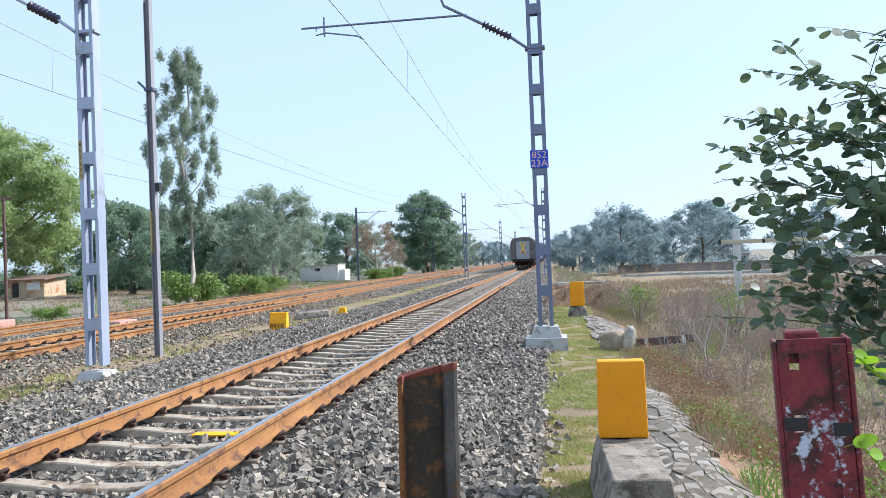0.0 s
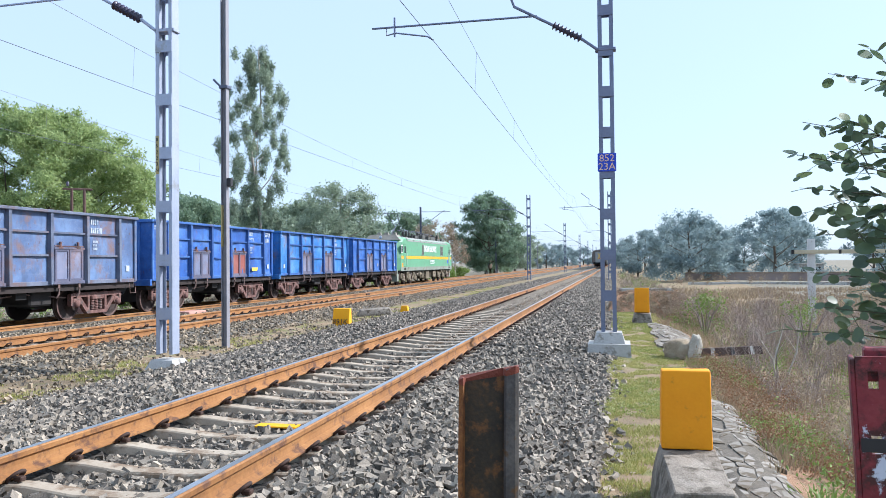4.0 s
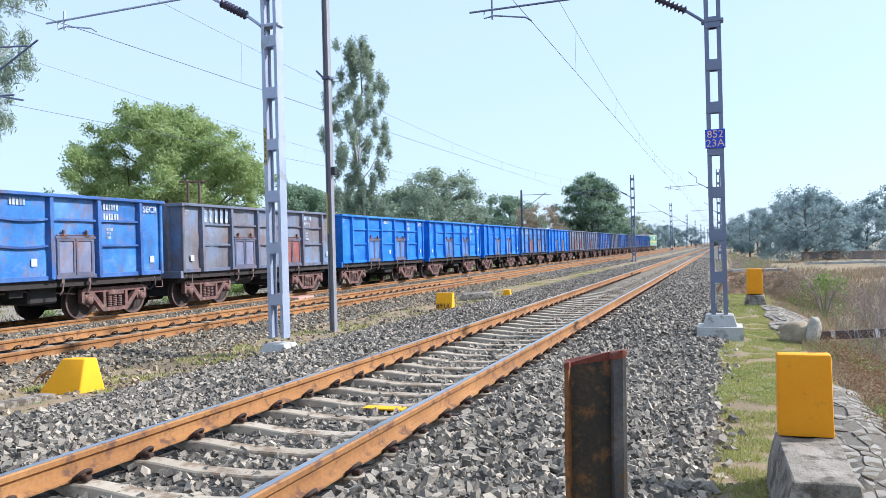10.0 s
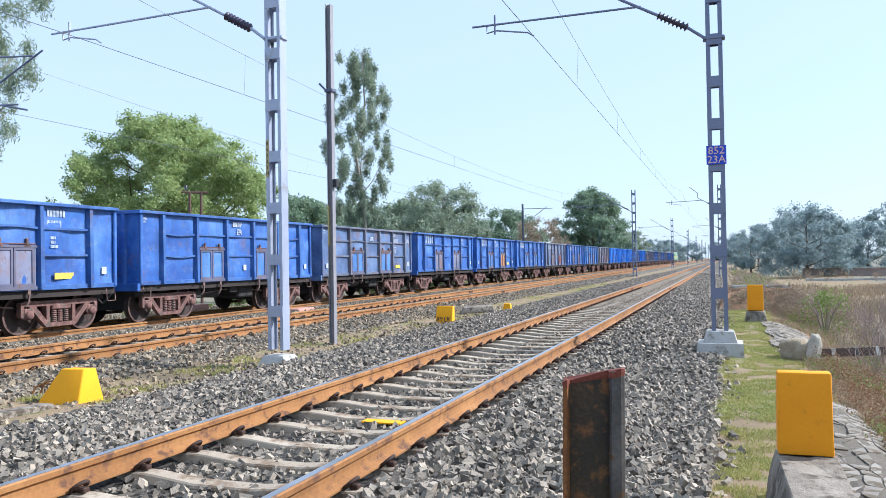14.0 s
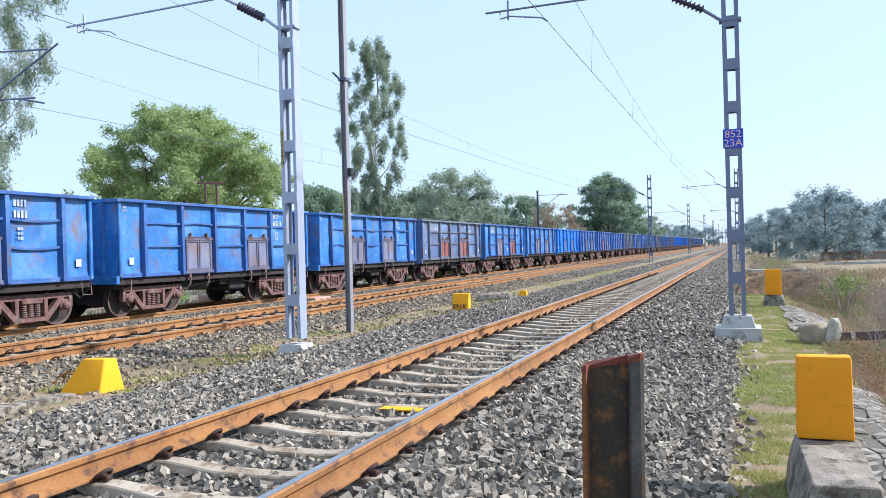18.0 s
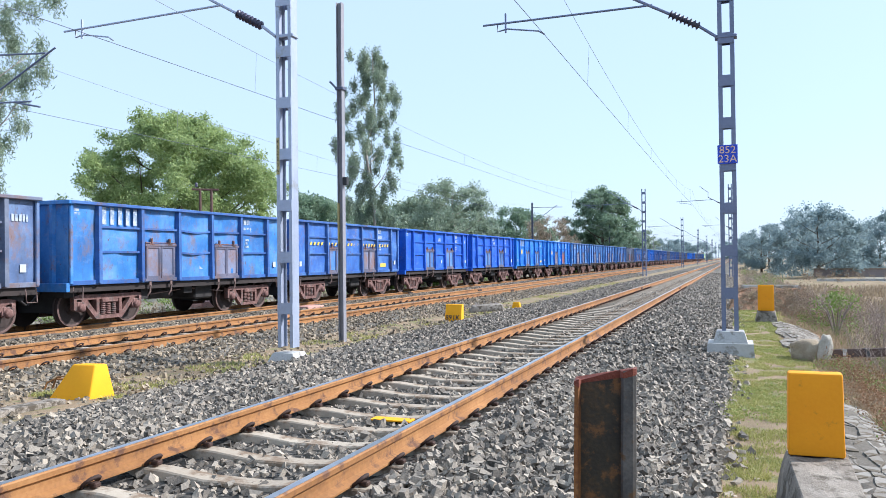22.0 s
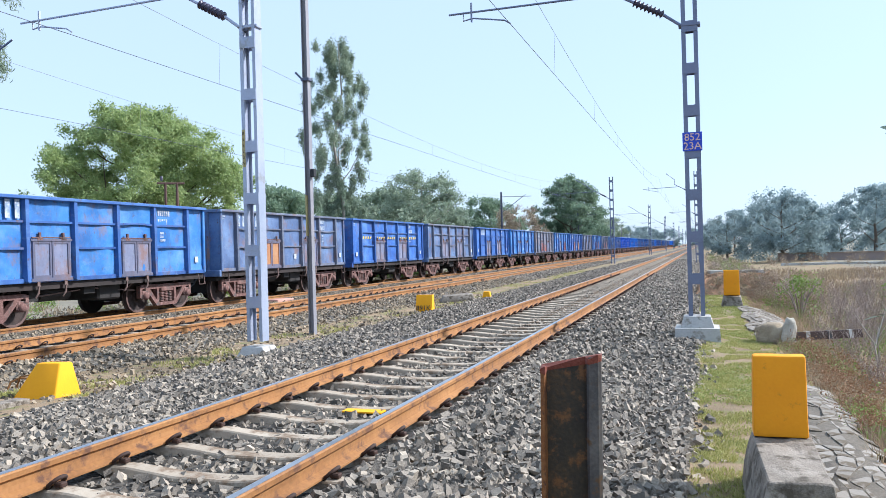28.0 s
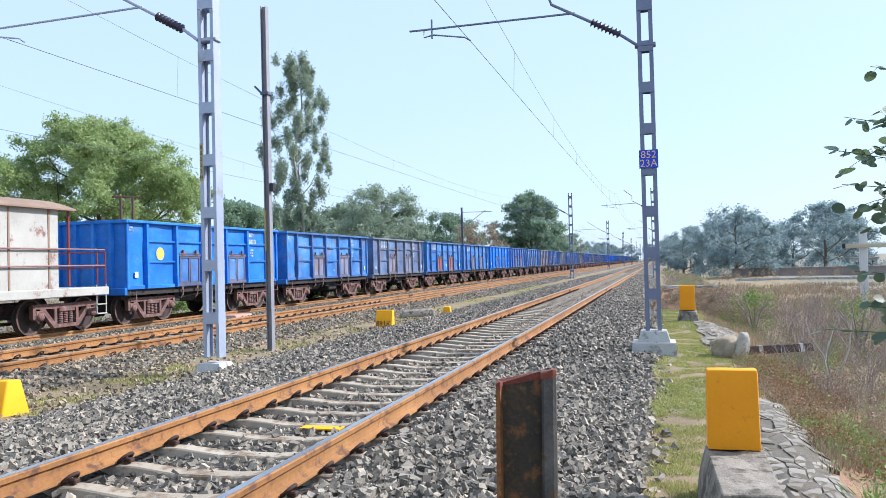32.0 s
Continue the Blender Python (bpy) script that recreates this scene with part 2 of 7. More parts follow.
M["earth"] = material("earth", [(0.155, 0.115, 0.065), (0.25, 0.18, 0.105), (0.36, 0.25, 0.155)], 0.95, 1.3, 70, 0.7, depth=0.02, spots=((0.17, 0.17, 0.06), 0.35, 1.4))
M["far_ground"] = material("far_ground", [(0.14, 0.13, 0.085), (0.21, 0.185, 0.135), (0.29, 0.255, 0.20)], 0.95, 0.08, 2, 0.4, depth=0.1)
M["red_earth"] = material("red_earth", [(0.19, 0.11, 0.06), (0.31, 0.18, 0.105), (0.44, 0.28, 0.175)], 0.95, 1.5, 60, 0.9, depth=0.03, spots=((0.20, 0.15, 0.08), 0.4, 3.0))
M["rail_rust"] = material("rail_rust", [(0.18, 0.078, 0.024), (0.30, 0.138, 0.042), (0.41, 0.205, 0.07)], 0.75, 1.5, 30, 0.25, spots=((0.12, 0.055, 0.03), 0.3, 5), depth=0.003)
M["rail_top"] = material("rail_top", [(0.42, 0.42, 0.44), (0.58, 0.58, 0.6)], 0.28, 2, 60, 0.05, metal=0.9)
M["rail_top_dull"] = material("rail_top_dull", [(0.36, 0.19, 0.09), (0.46, 0.30, 0.18)], 0.5, 2, 60, 0.05, metal=0.4)
M["sleeper"] = material("sleeper", [(0.28, 0.225, 0.165), (0.39, 0.33, 0.255), (0.49, 0.425, 0.335)], 0.9, 1.6, 45, 0.3, spots=((0.20, 0.14, 0.09), 0.45, 3), obj=0.25)
M["clip"] = material("clip", [(0.02, 0.011, 0.009), (0.06, 0.028, 0.018)], 0.8, 8, 60, 0.2)
M["galv"] = material("galv", [(0.33, 0.37, 0.47), (0.46, 0.50, 0.61)], 0.45, 1.3, 30, 0.1, metal=0.3, spots=((0.32, 0.33, 0.35), 0.15, 3))
M["galv_dark"] = material("galv_dark", [(0.14, 0.165, 0.25), (0.21, 0.24, 0.34)], 0.5, 1.3, 30, 0.1, metal=0.3)
M["pole_rust"] = material("pole_rust", [(0.20, 0.20, 0.225), (0.32, 0.31, 0.335)], 0.7, 1.5, 30, 0.2, metal=0.2)
M["concrete"] = material("concrete", [(0.38, 0.36, 0.33), (0.55, 0.53, 0.49)], 0.9, 3, 50, 0.4, spots=((0.22, 0.19, 0.15), 0.4, 2.5))
M["old_concrete"] = material("old_concrete", [(0.10, 0.08, 0.06), (0.24, 0.205, 0.165), (0.38, 0.335, 0.28)], 0.92, 4, 70, 0.8, spots=((0.085, 0.068, 0.048), 0.45, 6), depth=0.008)
M["whitewash"] = material("whitewash", [(0.38, 0.37, 0.35), (0.56, 0.55, 0.53)], 0.85, 3, 40, 0.4, spots=((0.24, 0.22, 0.19), 0.4, 4))
M["yellow"] = material("yellow", [(0.80, 0.29, 0.0), (0.88, 0.35, 0.0)], 0.8, 2, 40, 0.15, spots=((0.60, 0.24, 0.01), 0.06, 9))
M["yellow_bright"] = material("yellow_bright", [(0.86, 0.36, 0.0), (0.92, 0.43, 0.0)], 0.8, 2, 40, 0.15)
M["black_paint"] = material("black_paint", [(0.015, 0.015, 0.018), (0.03, 0.03, 0.032)], 0.6, 2, 40, 0.1)
M["white_paint"] = material("white_paint", [(0.70, 0.70, 0.70), (0.82, 0.82, 0.82)], 0.6, 4, 40, 0.1)
M["blue_plate"] = material("blue_plate", [(0.02, 0.05, 0.48), (0.03, 0.08, 0.58)], 0.5, 4, 40, 0.05)
M["plate_text"] = material("plate_text", [(0.75, 0.48, 0.40), (0.80, 0.55, 0.45)], 0.6, 4, 40, 0.05)
M["red_rust"] = material("red_rust", [(0.13, 0.012, 0.018), (0.20, 0.022, 0.032), (0.27, 0.045, 0.052)], 0.6, 9, 80, 0.5, spots=((0.055, 0.014, 0.014), 0.45, 16), depth=0.004)
def peeling(m, zones, colour):
    """Patches of another paint coat, broken up at two scales, round the given places of the surface."""
    nt, nd = m.node_tree, m.node_tree.nodes
    ln = nt.links.new
    bsdf = nd["Principled BSDF"]
    src = bsdf.inputs["Base Color"].links[0].from_socket
    tc, nz = nd.new("ShaderNodeTexCoord"), nd.new("ShaderNodeTexNoise")
    nz.inputs["Scale"].default_value, nz.inputs["Detail"].default_value, nz.inputs["Roughness"].default_value = 55, 9, 0.75
    ln(tc.outputs["Object"], nz.inputs["Vector"])
    total = nz.outputs["Fac"]
    for (x, z, rx, rz), amt in zones:
        sub, ln2, mr, add = nd.new("ShaderNodeMapping"), nd.new("ShaderNodeVectorMath"), nd.new("ShaderNodeMapRange"), nd.new("ShaderNodeMath")
        sub.vector_type = "POINT"
        sub.inputs["Scale"].default_value = (1 / rx, 0, 1 / rz)
        sub.inputs["Location"].default_value = (-x / rx, 0, -z / rz)
        ln(tc.outputs["Object"], sub.inputs[0])
        ln2.operation = "LENGTH"
        ln(sub.outputs[0], ln2.inputs[0])
        mr.inputs[1].default_value, mr.inputs[2].default_value, mr.inputs[3].default_value, mr.inputs[4].default_value = 0.2, 1.4, amt, 0.0
        ln(ln2.outputs["Value"], mr.inputs[0])
        ln(total, add.inputs[0])
        ln(mr.outputs[0], add.inputs[1])
        total = add.outputs[0]
    rg, mx = nd.new("ShaderNodeMapRange"), nd.new("ShaderNodeMix")
    rg.inputs[1].default_value, rg.inputs[2].default_value, rg.inputs[4].default_value = 0.65, 0.73, 0.9
    ln(total, rg.inputs[0])
    mx.data_type = "RGBA"
    ln(rg.outputs[0], mx.inputs["Factor"])
    ln(src, mx.inputs["A"])
    mx.inputs["B"].default_value = (*colour, 1)
    ln(mx.outputs["Result"], bsdf.inputs["Base Color"])


peeling(M["red_rust"], (((0.010, 1.432, 0.028, 0.040), 0.225), ((-0.028, 1.392, 0.018, 0.042), 0.21), ((0.048, 1.48, 0.014, 0.08), 0.12), ((0.036, 1.37, 0.014, 0.06), 0.13), ((-0.052, 1.45, 0.012, 0.04), 0.13), ((0.0, 1.2, 0.09, 0.22), 0.09)), (0.60, 0.66, 0.78))
M["dark_steel"] = material("dark_steel", [(0.010, 0.010, 0.012), (0.034, 0.028, 0.019), (0.11, 0.058, 0.022)], 0.5, 5, 90, 0.5, metal=0.2, spots=((0.17, 0.075, 0.024), 0.32, 14), depth=0.003)
M["rail_post_rust"] = material("rail_post_rust", [(0.10, 0.03, 0.012), (0.22, 0.085, 0.022), (0.34, 0.16, 0.05)], 0.8, 9, 90, 0.6, spots=((0.05, 0.022, 0.014), 0.3, 22), depth=0.004)
# right edge of the rail post, a lighter grey than its web
M["edge_steel"] = material("edge_steel", [(0.035, 0.035, 0.036), (0.075, 0.072, 0.07), (0.15, 0.14, 0.13)], 0.5, 7, 90, 0.4, metal=0.3, spots=((0.12, 0.07, 0.035), 0.2, 16), depth=0.003)
M["rust_cut"] = material("rust_cut", [(0.10, 0.022, 0.014), (0.22, 0.055, 0.03)], 0.8, 14, 80, 0.4)
M["insulator"] = material("insulator", [(0.03, 0.028, 0.05), (0.06, 0.05, 0.09)], 0.35, 3, 30, 0.05)
M["wire"] = material("wire", [(0.20, 0.22, 0.27), (0.28, 0.30, 0.35)], 0.5, 3, 30, 0.0, metal=0.4)
M["cable"] = material("cable", [(0.09, 0.10, 0.15), (0.13, 0.14, 0.19)], 0.5, 3, 30, 0.05, metal=0.4)
M["bark"] = material("bark", [(0.07, 0.05, 0.035), (0.16, 0.13, 0.10)], 0.95, 6, 40, 0.6)
M["bark_pale"] = material("bark_pale", [(0.30, 0.26, 0.21), (0.50, 0.46, 0.40)], 0.9, 4, 40, 0.4)
# next three leaf bases are raised past leaf green, some distance haze put in
M["leaf_mango"] = material("leaf_mango", [(0.17, 0.25, 0.11), (0.33, 0.42, 0.17), (0.50, 0.57, 0.25)], 0.6, 0.35, 3, 0.0, island=0.5, trans=0.5)
M["leaf_dark"] = material("leaf_dark", [(0.14, 0.22, 0.16), (0.22, 0.31, 0.21), (0.31, 0.40, 0.25)], 0.6, 0.25, 3, 0.0, island=0.6, trans=0.45)
M["leaf_grey"] = material("leaf_grey", [(0.22, 0.28, 0.21), (0.31, 0.38, 0.28), (0.42, 0.48, 0.35)], 0.6, 0.25, 3, 0.0, island=0.6, trans=0.45)
# far leaves: distance haze is put into these pale blue-grey base colours
M["leaf_haze_tint"] = material("leaf_haze_tint", [(0.20, 0.28, 0.30), (0.28, 0.36, 0.37), (0.37, 0.45, 0.44)], 0.7, 0.2, 2, 0.0, island=0.6, trans=0.5)
M["leaf_bush"] = material("leaf_bush", [(0.065, 0.10, 0.07), (0.11, 0.165, 0.095), (0.19, 0.26, 0.11)], 0.45, 8, 60, 0.05, island=0.6, trans=0.35)
M["bush_stem"] = material("bush_stem", [(0.05, 0.05, 0.035), (0.11, 0.10, 0.06)], 0.8, 8, 60, 0.1)
M["pale_post"] = material("pale_post", [(0.50, 0.50, 0.49), (0.66, 0.66, 0.65)], 0.8, 1.5, 30, 0.2, spots=((0.40, 0.38, 0.35), 0.2, 2))
M["leaf_fresh"] = material("leaf_fresh", [(0.22, 0.42, 0.015), (0.34, 0.56, 0.03)], 0.4, 8, 60, 0.05, trans=0.4)
M["leaf_shrub"] = material("leaf_shrub", [(0.10, 0.17, 0.035), (0.19, 0.28, 0.06), (0.30, 0.38, 0.11)], 0.6, 0.6, 5, 0.0, island=0.6, trans=0.3)
M["grass"] = material("grass", [(0.17, 0.20, 0.05), (0.36, 0.36, 0.11), (0.57, 0.50, 0.24)], 0.7, 1.5, 12, 0.0, island=0.9, trans=0.3)
M["dry_grass"] = material("dry_grass", [(0.18, 0.13, 0.09), (0.31, 0.235, 0.155), (0.46, 0.38, 0.245)], 0.8, 0.5, 8, 0.0, island=0.7, trans=0.25)
M["dry_leaf"] = material("dry_leaf", [(0.21, 0.15, 0.115), (0.31, 0.235, 0.17), (0.40, 0.34, 0.22)], 0.8, 0.5, 6, 0.0, island=0.7, trans=0.2)
M["rust_leaf"] = material("rust_leaf", [(0.15, 0.08, 0.045), (0.27, 0.15, 0.08), (0.38, 0.25, 0.14)], 0.8, 0.5, 6, 0.0, island=0.7, trans=0.2)
M["pink_leaf"] = material("pink_leaf", [(0.24, 0.19, 0.15), (0.34, 0.27, 0.20), (0.42, 0.36, 0.24)], 0.8, 0.5, 6, 0.0, island=0.7, trans=0.3)
M["leaf_fresh_weed"] = material("leaf_fresh_weed", [(0.15, 0.20, 0.05), (0.26, 0.31, 0.08), (0.40, 0.42, 0.15)], 0.6, 2.0, 20, 0.0, island=0.6, trans=0.3)
M["mustard"] = material("mustard", [(0.38, 0.30, 0.12), (0.50, 0.42, 0.20)], 0.7, 3, 30, 0.1)
M["twig"] = material("twig", [(0.21, 0.165, 0.145), (0.36, 0.29, 0.255)], 0.9, 2, 20, 0.1)

# ---- plan (metres): rail tops and track centres ----
GAUGE = 1.745                      # between rail-head centres
XA, ZA = -3.398, 0.0               # near track
XB, ZB = -11.57, -0.134            # middle track
XC, ZC = -17.20, -0.30             # far track, with the goods train
PROFILE = [(-4000, -2.5), (-120, -1.1), (-40, -0.95), (-24, -0.98), (-21.2, -0.85), (-19.6, -0.50), (-18.3, -0.44), (-16.0, -0.42), (-15.2, -0.40), (-14.4, -0.44),
           (-13.6, -0.33), (-12.62, -0.30), (-12.4, -0.37), (-10.75, -0.37), (-10.55, -0.30), (-9.7, -0.34), (-9.1, -0.44), (-8.3, -0.46), (-7.4, -0.42), (-6.2, -0.26), (-5.4, -0.19), (-4.75, -0.165), (-4.42, -0.205), (-4.25, -0.262), (-2.55, -0.262), (-2.38, -0.205), (-2.1, -0.165),
           (-1.45, -0.215), (-0.9, -0.27), (-0.15, -0.38), (0.4, -0.40), (1.15, -0.42), (1.45, -0.52), (2.6, -0.95), (4.0, -1.0), (12, -0.95), (60, -1.6), (4000, -2.5)]
PX, PZ = [a for a, _ in PROFILE], [b for _, b in PROFILE]


def ground_z(x, y=0.0):
    return float(np.interp(x, PX, PZ))


def surf_z(x, y):
    """Height of the ground with its unevenness, off the ballast."""
    n = noise.noise(Vector((x * 0.6, y * 0.6, 0))) * 0.05 + noise.noise(Vector((x * 0.12, y * 0.12, 5))) * 0.18 * (x > 5 or x < -24)
    return ground_z(x) + (0 if -20 < x < -0.9 and not -9 < x < -6.5 else n)


def ground_sheet():
    xs = sorted(set([a for a, _ in PROFILE] + [round(v, 3) for v in np.arange(-24, 9, 0.3)]))
    ys = [-2500, -400, -60, -20] + list(np.arange(-10, 60, 0.5)) + list(np.arange(60, 160, 4)) + [200, 300, 450, 700, 1100, 1800, 3000, 4500]
    vs, fs, ms = [], [], []
    for y in ys:
        for x in xs:
            vs.append((x, y, surf_z(x, y)))
    nx = len(xs)
    for j in range(len(ys) - 1):
        for i in range(nx - 1):
            fs.append((j * nx + i, j * nx + i + 1, (j + 1) * nx + i + 1, (j + 1) * nx + i))
            x = (xs[i] + xs[i + 1]) / 2
            wob = noise.noise(Vector((0, ys[j] * 0.5, 9))) * 0.25
            grass = (-9.2 < x + wob < -7.6) or x + wob > -0.15 or x < -20.4
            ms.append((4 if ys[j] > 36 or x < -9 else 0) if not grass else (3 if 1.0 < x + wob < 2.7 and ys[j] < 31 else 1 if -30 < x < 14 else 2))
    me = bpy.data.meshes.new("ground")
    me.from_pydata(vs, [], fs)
    for m in ("ballast_gap_shade", "earth", "far_ground", "red_earth", "ballast_far"):
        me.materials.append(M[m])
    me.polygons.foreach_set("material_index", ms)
    me.polygons.foreach_set("use_smooth", [True] * len(fs))
    tagged(new("ground", me), "grey crushed-stone trackbed between dry grassy earth verges", "ground", kind="structure")


ground_sheet()


# ---- tracks ----
def rail_outline(cx, zt):
    h = [(0.075, -0.172), (0.075, -0.160), (0.014, -0.136), (0.009, -0.10), (0.009, -0.062), (0.034, -0.046), (0.036, -0.012), (0.027, 0.0)]
    return [(cx + a, zt + b) for a, b in h] + [(cx - a, zt + b) for a, b in reversed(h)]


def clip_mesh(side):
    g = Geo()
    pts = []
    for k in range(10):
        t = math.pi * (k / 9) * 1.45 - 0.25
        pts.append((side * (0.10 + 0.050 * math.sin(t)), 0.065 * math.cos(t), 0.030 + 0.042 * math.sin(t)))
    g.tube(pts, 0.0145, 6)
    g.box(side * 0.10, side * 0.17, -0.03, 0.03, 0.0, 0.035, 0.008)
    return g.mesh("clip", M["clip"])


def sleeper_mesh(worn):
    g = Geo()
    ys = [(-1.375, 0.0), (-1.0, 0.0), (-0.62, -0.01), (-0.25, -0.045), (0.25, -0.045), (0.62, -0.01), (1.0, 0.0), (1.375, 0.0)]
    vs, fs = [], []
    for x, dz in ys:
        wt = 0.075 if abs(x) > 0.5 else 0.085
        for a, b in ((-0.125, -0.19), (-wt, dz - 0.012), (-wt + 0.012, dz), (wt - 0.012, dz), (wt, dz - 0.012), (0.125, -0.19)):
            vs.append((x, a + worn * noise.noise(Vector((x * 3, a * 9, worn))), b))
    for i in range(len(ys) - 1):
        for k in range(5):
            fs.append((i * 6 + k, i * 6 + k + 1, (i + 1) * 6 + k + 1, (i + 1) * 6 + k))
    g.add(vs, fs)
    g.add(vs[:6], [(5, 4, 3, 2, 1, 0)])
    g.add(vs[-6:], [(0, 1, 2, 3, 4, 5)])
    return g.mesh("sleeper", M["sleeper"])


SLEEPER, SLEEPER_W = sleeper_mesh(0.0), sleeper_mesh(0.02)
CLIPS = {s: clip_mesh(s) for s in (-1, 1)}
PITCH, FIRST = 0.614, 4.19


def track(label, cx, zt, top, y_end, n_clip, raise_s=0.0):
    tr = thing("railway_track", label, "railway track", "parallel tracks", "structure", (cx, 0, zt))
    for s in (-1, 1):
        r = part("rail", Geo().extrude(rail_outline(s * GAUGE / 2, 0), "y", -60, 1600), M["rail_rust"], tr, "rust-brown steel rail")
        part("running_surface", Geo().box(s * GAUGE / 2 - 0.026, s * GAUGE / 2 + 0.026, -60, 1600, -0.004, 0.0025), top, r, "worn top of the rail head")
    n0 = int((FIRST + 3) / PITCH)
    k = 0
    y = FIRST - n0 * PITCH
    while y < y_end:
        part("sleeper", SLEEPER_W if k % 3 else SLEEPER, None, tr, at=pose(rnd.uniform(-0.012, 0.012), y, -0.182 + raise_s, 0, 0, rnd.uniform(-0.4, 0.4)))
        if y < n_clip:
            for s in (-1, 1):
                for e in (-1, 1):
                    if y > n_clip * 0.5 and e < 0:
                        continue
                    part("clip", CLIPS[e], None, tr, at=(s * GAUGE / 2, y, -0.178))
        k += 1
        y += PITCH
    for s in (-1, 1):
        for yy in (38.6, 77.5):
            part("fishplate", Geo().box(s * GAUGE / 2 - 0.04, s * GAUGE / 2 + 0.04, yy - 0.3, yy + 0.3, -0.14, -0.045, 0.01), M["clip"], tr)
    return tr


track_a = track("near railway track with shiny-topped rusty rails on concrete sleepers", XA, ZA, M["rail_top"], 95, 42)
track_b = track("middle railway track with rusty rails half sunk in ballast", XB, ZB, M["rail_top_dull"], 70, 34)
track_c = track("far railway track with rusty rails under the goods train", XC, ZC, M["rail_top_dull"], 70, 5)


def tinted_sleeper():
    g = Geo().box(-0.21, 0.21, -0.072, 0.072, -0.012, 0.004, 0.002)
    part("paint_patch", g, M["yellow_bright"], track_a, "yellow paint on one sleeper", at=(0.18, FIRST + 5 * PITCH - 0.15, -0.222))


tinted_sleeper()


# ---- overhead line masts ----
def mast_parts(root, height, width, channel, mat, pitch=0.72, first=0.45, dp=0.075):
    hw = width / 2
    for s in (-1, 1):
        a, b, t = s * hw, s * (hw - channel), s * 0.012
        g = Geo().extrude([(b, -dp), (a, -dp), (a, dp), (b, dp), (b, dp - 0.012), (a - t, dp - 0.012), (a - t, -dp + 0.012), (b, -dp + 0.012)], "z", 0, height)
        part("channel", g, mat, root)
    z = first
    while z < height - 0.1:
        for yy in (-dp - 0.0065, dp + 0.0065):
            part("batten_plate", Geo().box(-hw + 0.004, hw - 0.004, yy - 0.006, yy + 0.006, z - 0.098, z + 0.098), mat, root)
        z += pitch


def foundation(root, mat, top=0.0, low=False):
    g = Geo()
    for (a, b, z0, z1) in (((0.40, 0.38, -0.45, -0.17), (0.29, 0.23, -0.17, top)) if not low else ((0.30, 0.20, -0.30, top - 0.12),)):
        vs = [(sx * a, sy * a, z0) for sx, sy in ((-1, -1), (1, -1), (1, 1), (-1, 1))] + [(sx * b, sy * b, z1) for sx, sy in ((-1, -1), (1, -1), (1, 1), (-1, 1))]
        g.add(vs, [(3, 2, 1, 0), (4, 5, 6, 7), (0, 1, 5, 4), (1, 2, 6, 5), (2, 3, 7, 6), (3, 0, 4, 7)])
    part("foundation", g, mat, root, "whitewashed concrete foundation block")


def cantilever(root, z_low, z_top, reach, z_wire, mat):
    """Bracket towards -x: stay tube, register arm and steady arm."""
    a = Geo()
    knee = (-reach * 0.385, 0, z_low + 0.72 * (z_top - z_low) + 0.1)
    a.tube([(-0.16, -0.1, z_low), (-0.45, -0.1, z_low + 0.22)], 0.028, 8)
    br = part("bracket", a, mat, root, "steel bracket tube")
    ins = Geo()
    p0, p1 = Vector((-0.45, -0.1, z_low + 0.22)), Vector((-0.95, -0.1, z_low + 0.50))
    d = p1 - p0
    pts, rad = [], []
    for i in range(23):
        pts.append(p0 + d * (i / 22))
        rad.append(0.085 if i % 3 == 1 else 0.042)
    ins.tube(pts, rad, 10)
    part("insulator", ins, M["insulator"], br, "dark ribbed insulator")
    b = Geo().tube([p1, p1 + Vector((-0.75, 0, 0.42)), (-reach * 0.56, -0.1, z_top + 0.62), (-reach * 0.78, -0.1, z_top + 1.15)], 0.03, 8)
    part("stay_tube", b, mat, root)
    reg = Geo().tube([p1 + Vector((-0.32, 0, 0.21)), (-reach - 1.25, -0.1, z_wire + 0.31)], 0.021, 8)
    part("register_tube", reg, mat, root)
    sd = Geo().tube([(-reach - 0.95, -0.1, z_wire + 0.31), (-reach - 0.95, -0.1, z_wire + 0.16), (-reach - 0.75, -0.1, z_wire + 0.19), (-reach - 0.12, -0.1, z_wire + 0.08), (-reach, -0.1, z_wire)], 0.016, 6)
    sd.box(-reach - 0.80, -reach - 0.77, -0.12, -0.08, z_wire + 0.12, z_wire + 0.50)
    part("steady_arm", sd, mat, root)
    cl = Geo().box(-0.19, 0.19, -0.10, 0.10, z_low - 0.03, z_low + 0.03, 0.01)
    part("clamp", cl, mat, root)


def mast(name_label, x, y, zb, height, width, mat, wire_x, wire_z, z_clamp, found=True, first=0.70, channel=0.075, dp=0.075, pitch=0.815):
    root = thing("overhead_line_mast", name_label, "mast", "masts along the tracks", "", (x, y, zb))
    mast_parts(root, height, width, channel, mat, first=first, dp=dp, pitch=pitch)
    if found:
        foundation(root, M["whitewash"], 0.03, dp > 0.08)
    cantilever(root, z_clamp - zb, z_clamp - zb + 0.7, x - wire_x, wire_z - zb, mat)
    return root


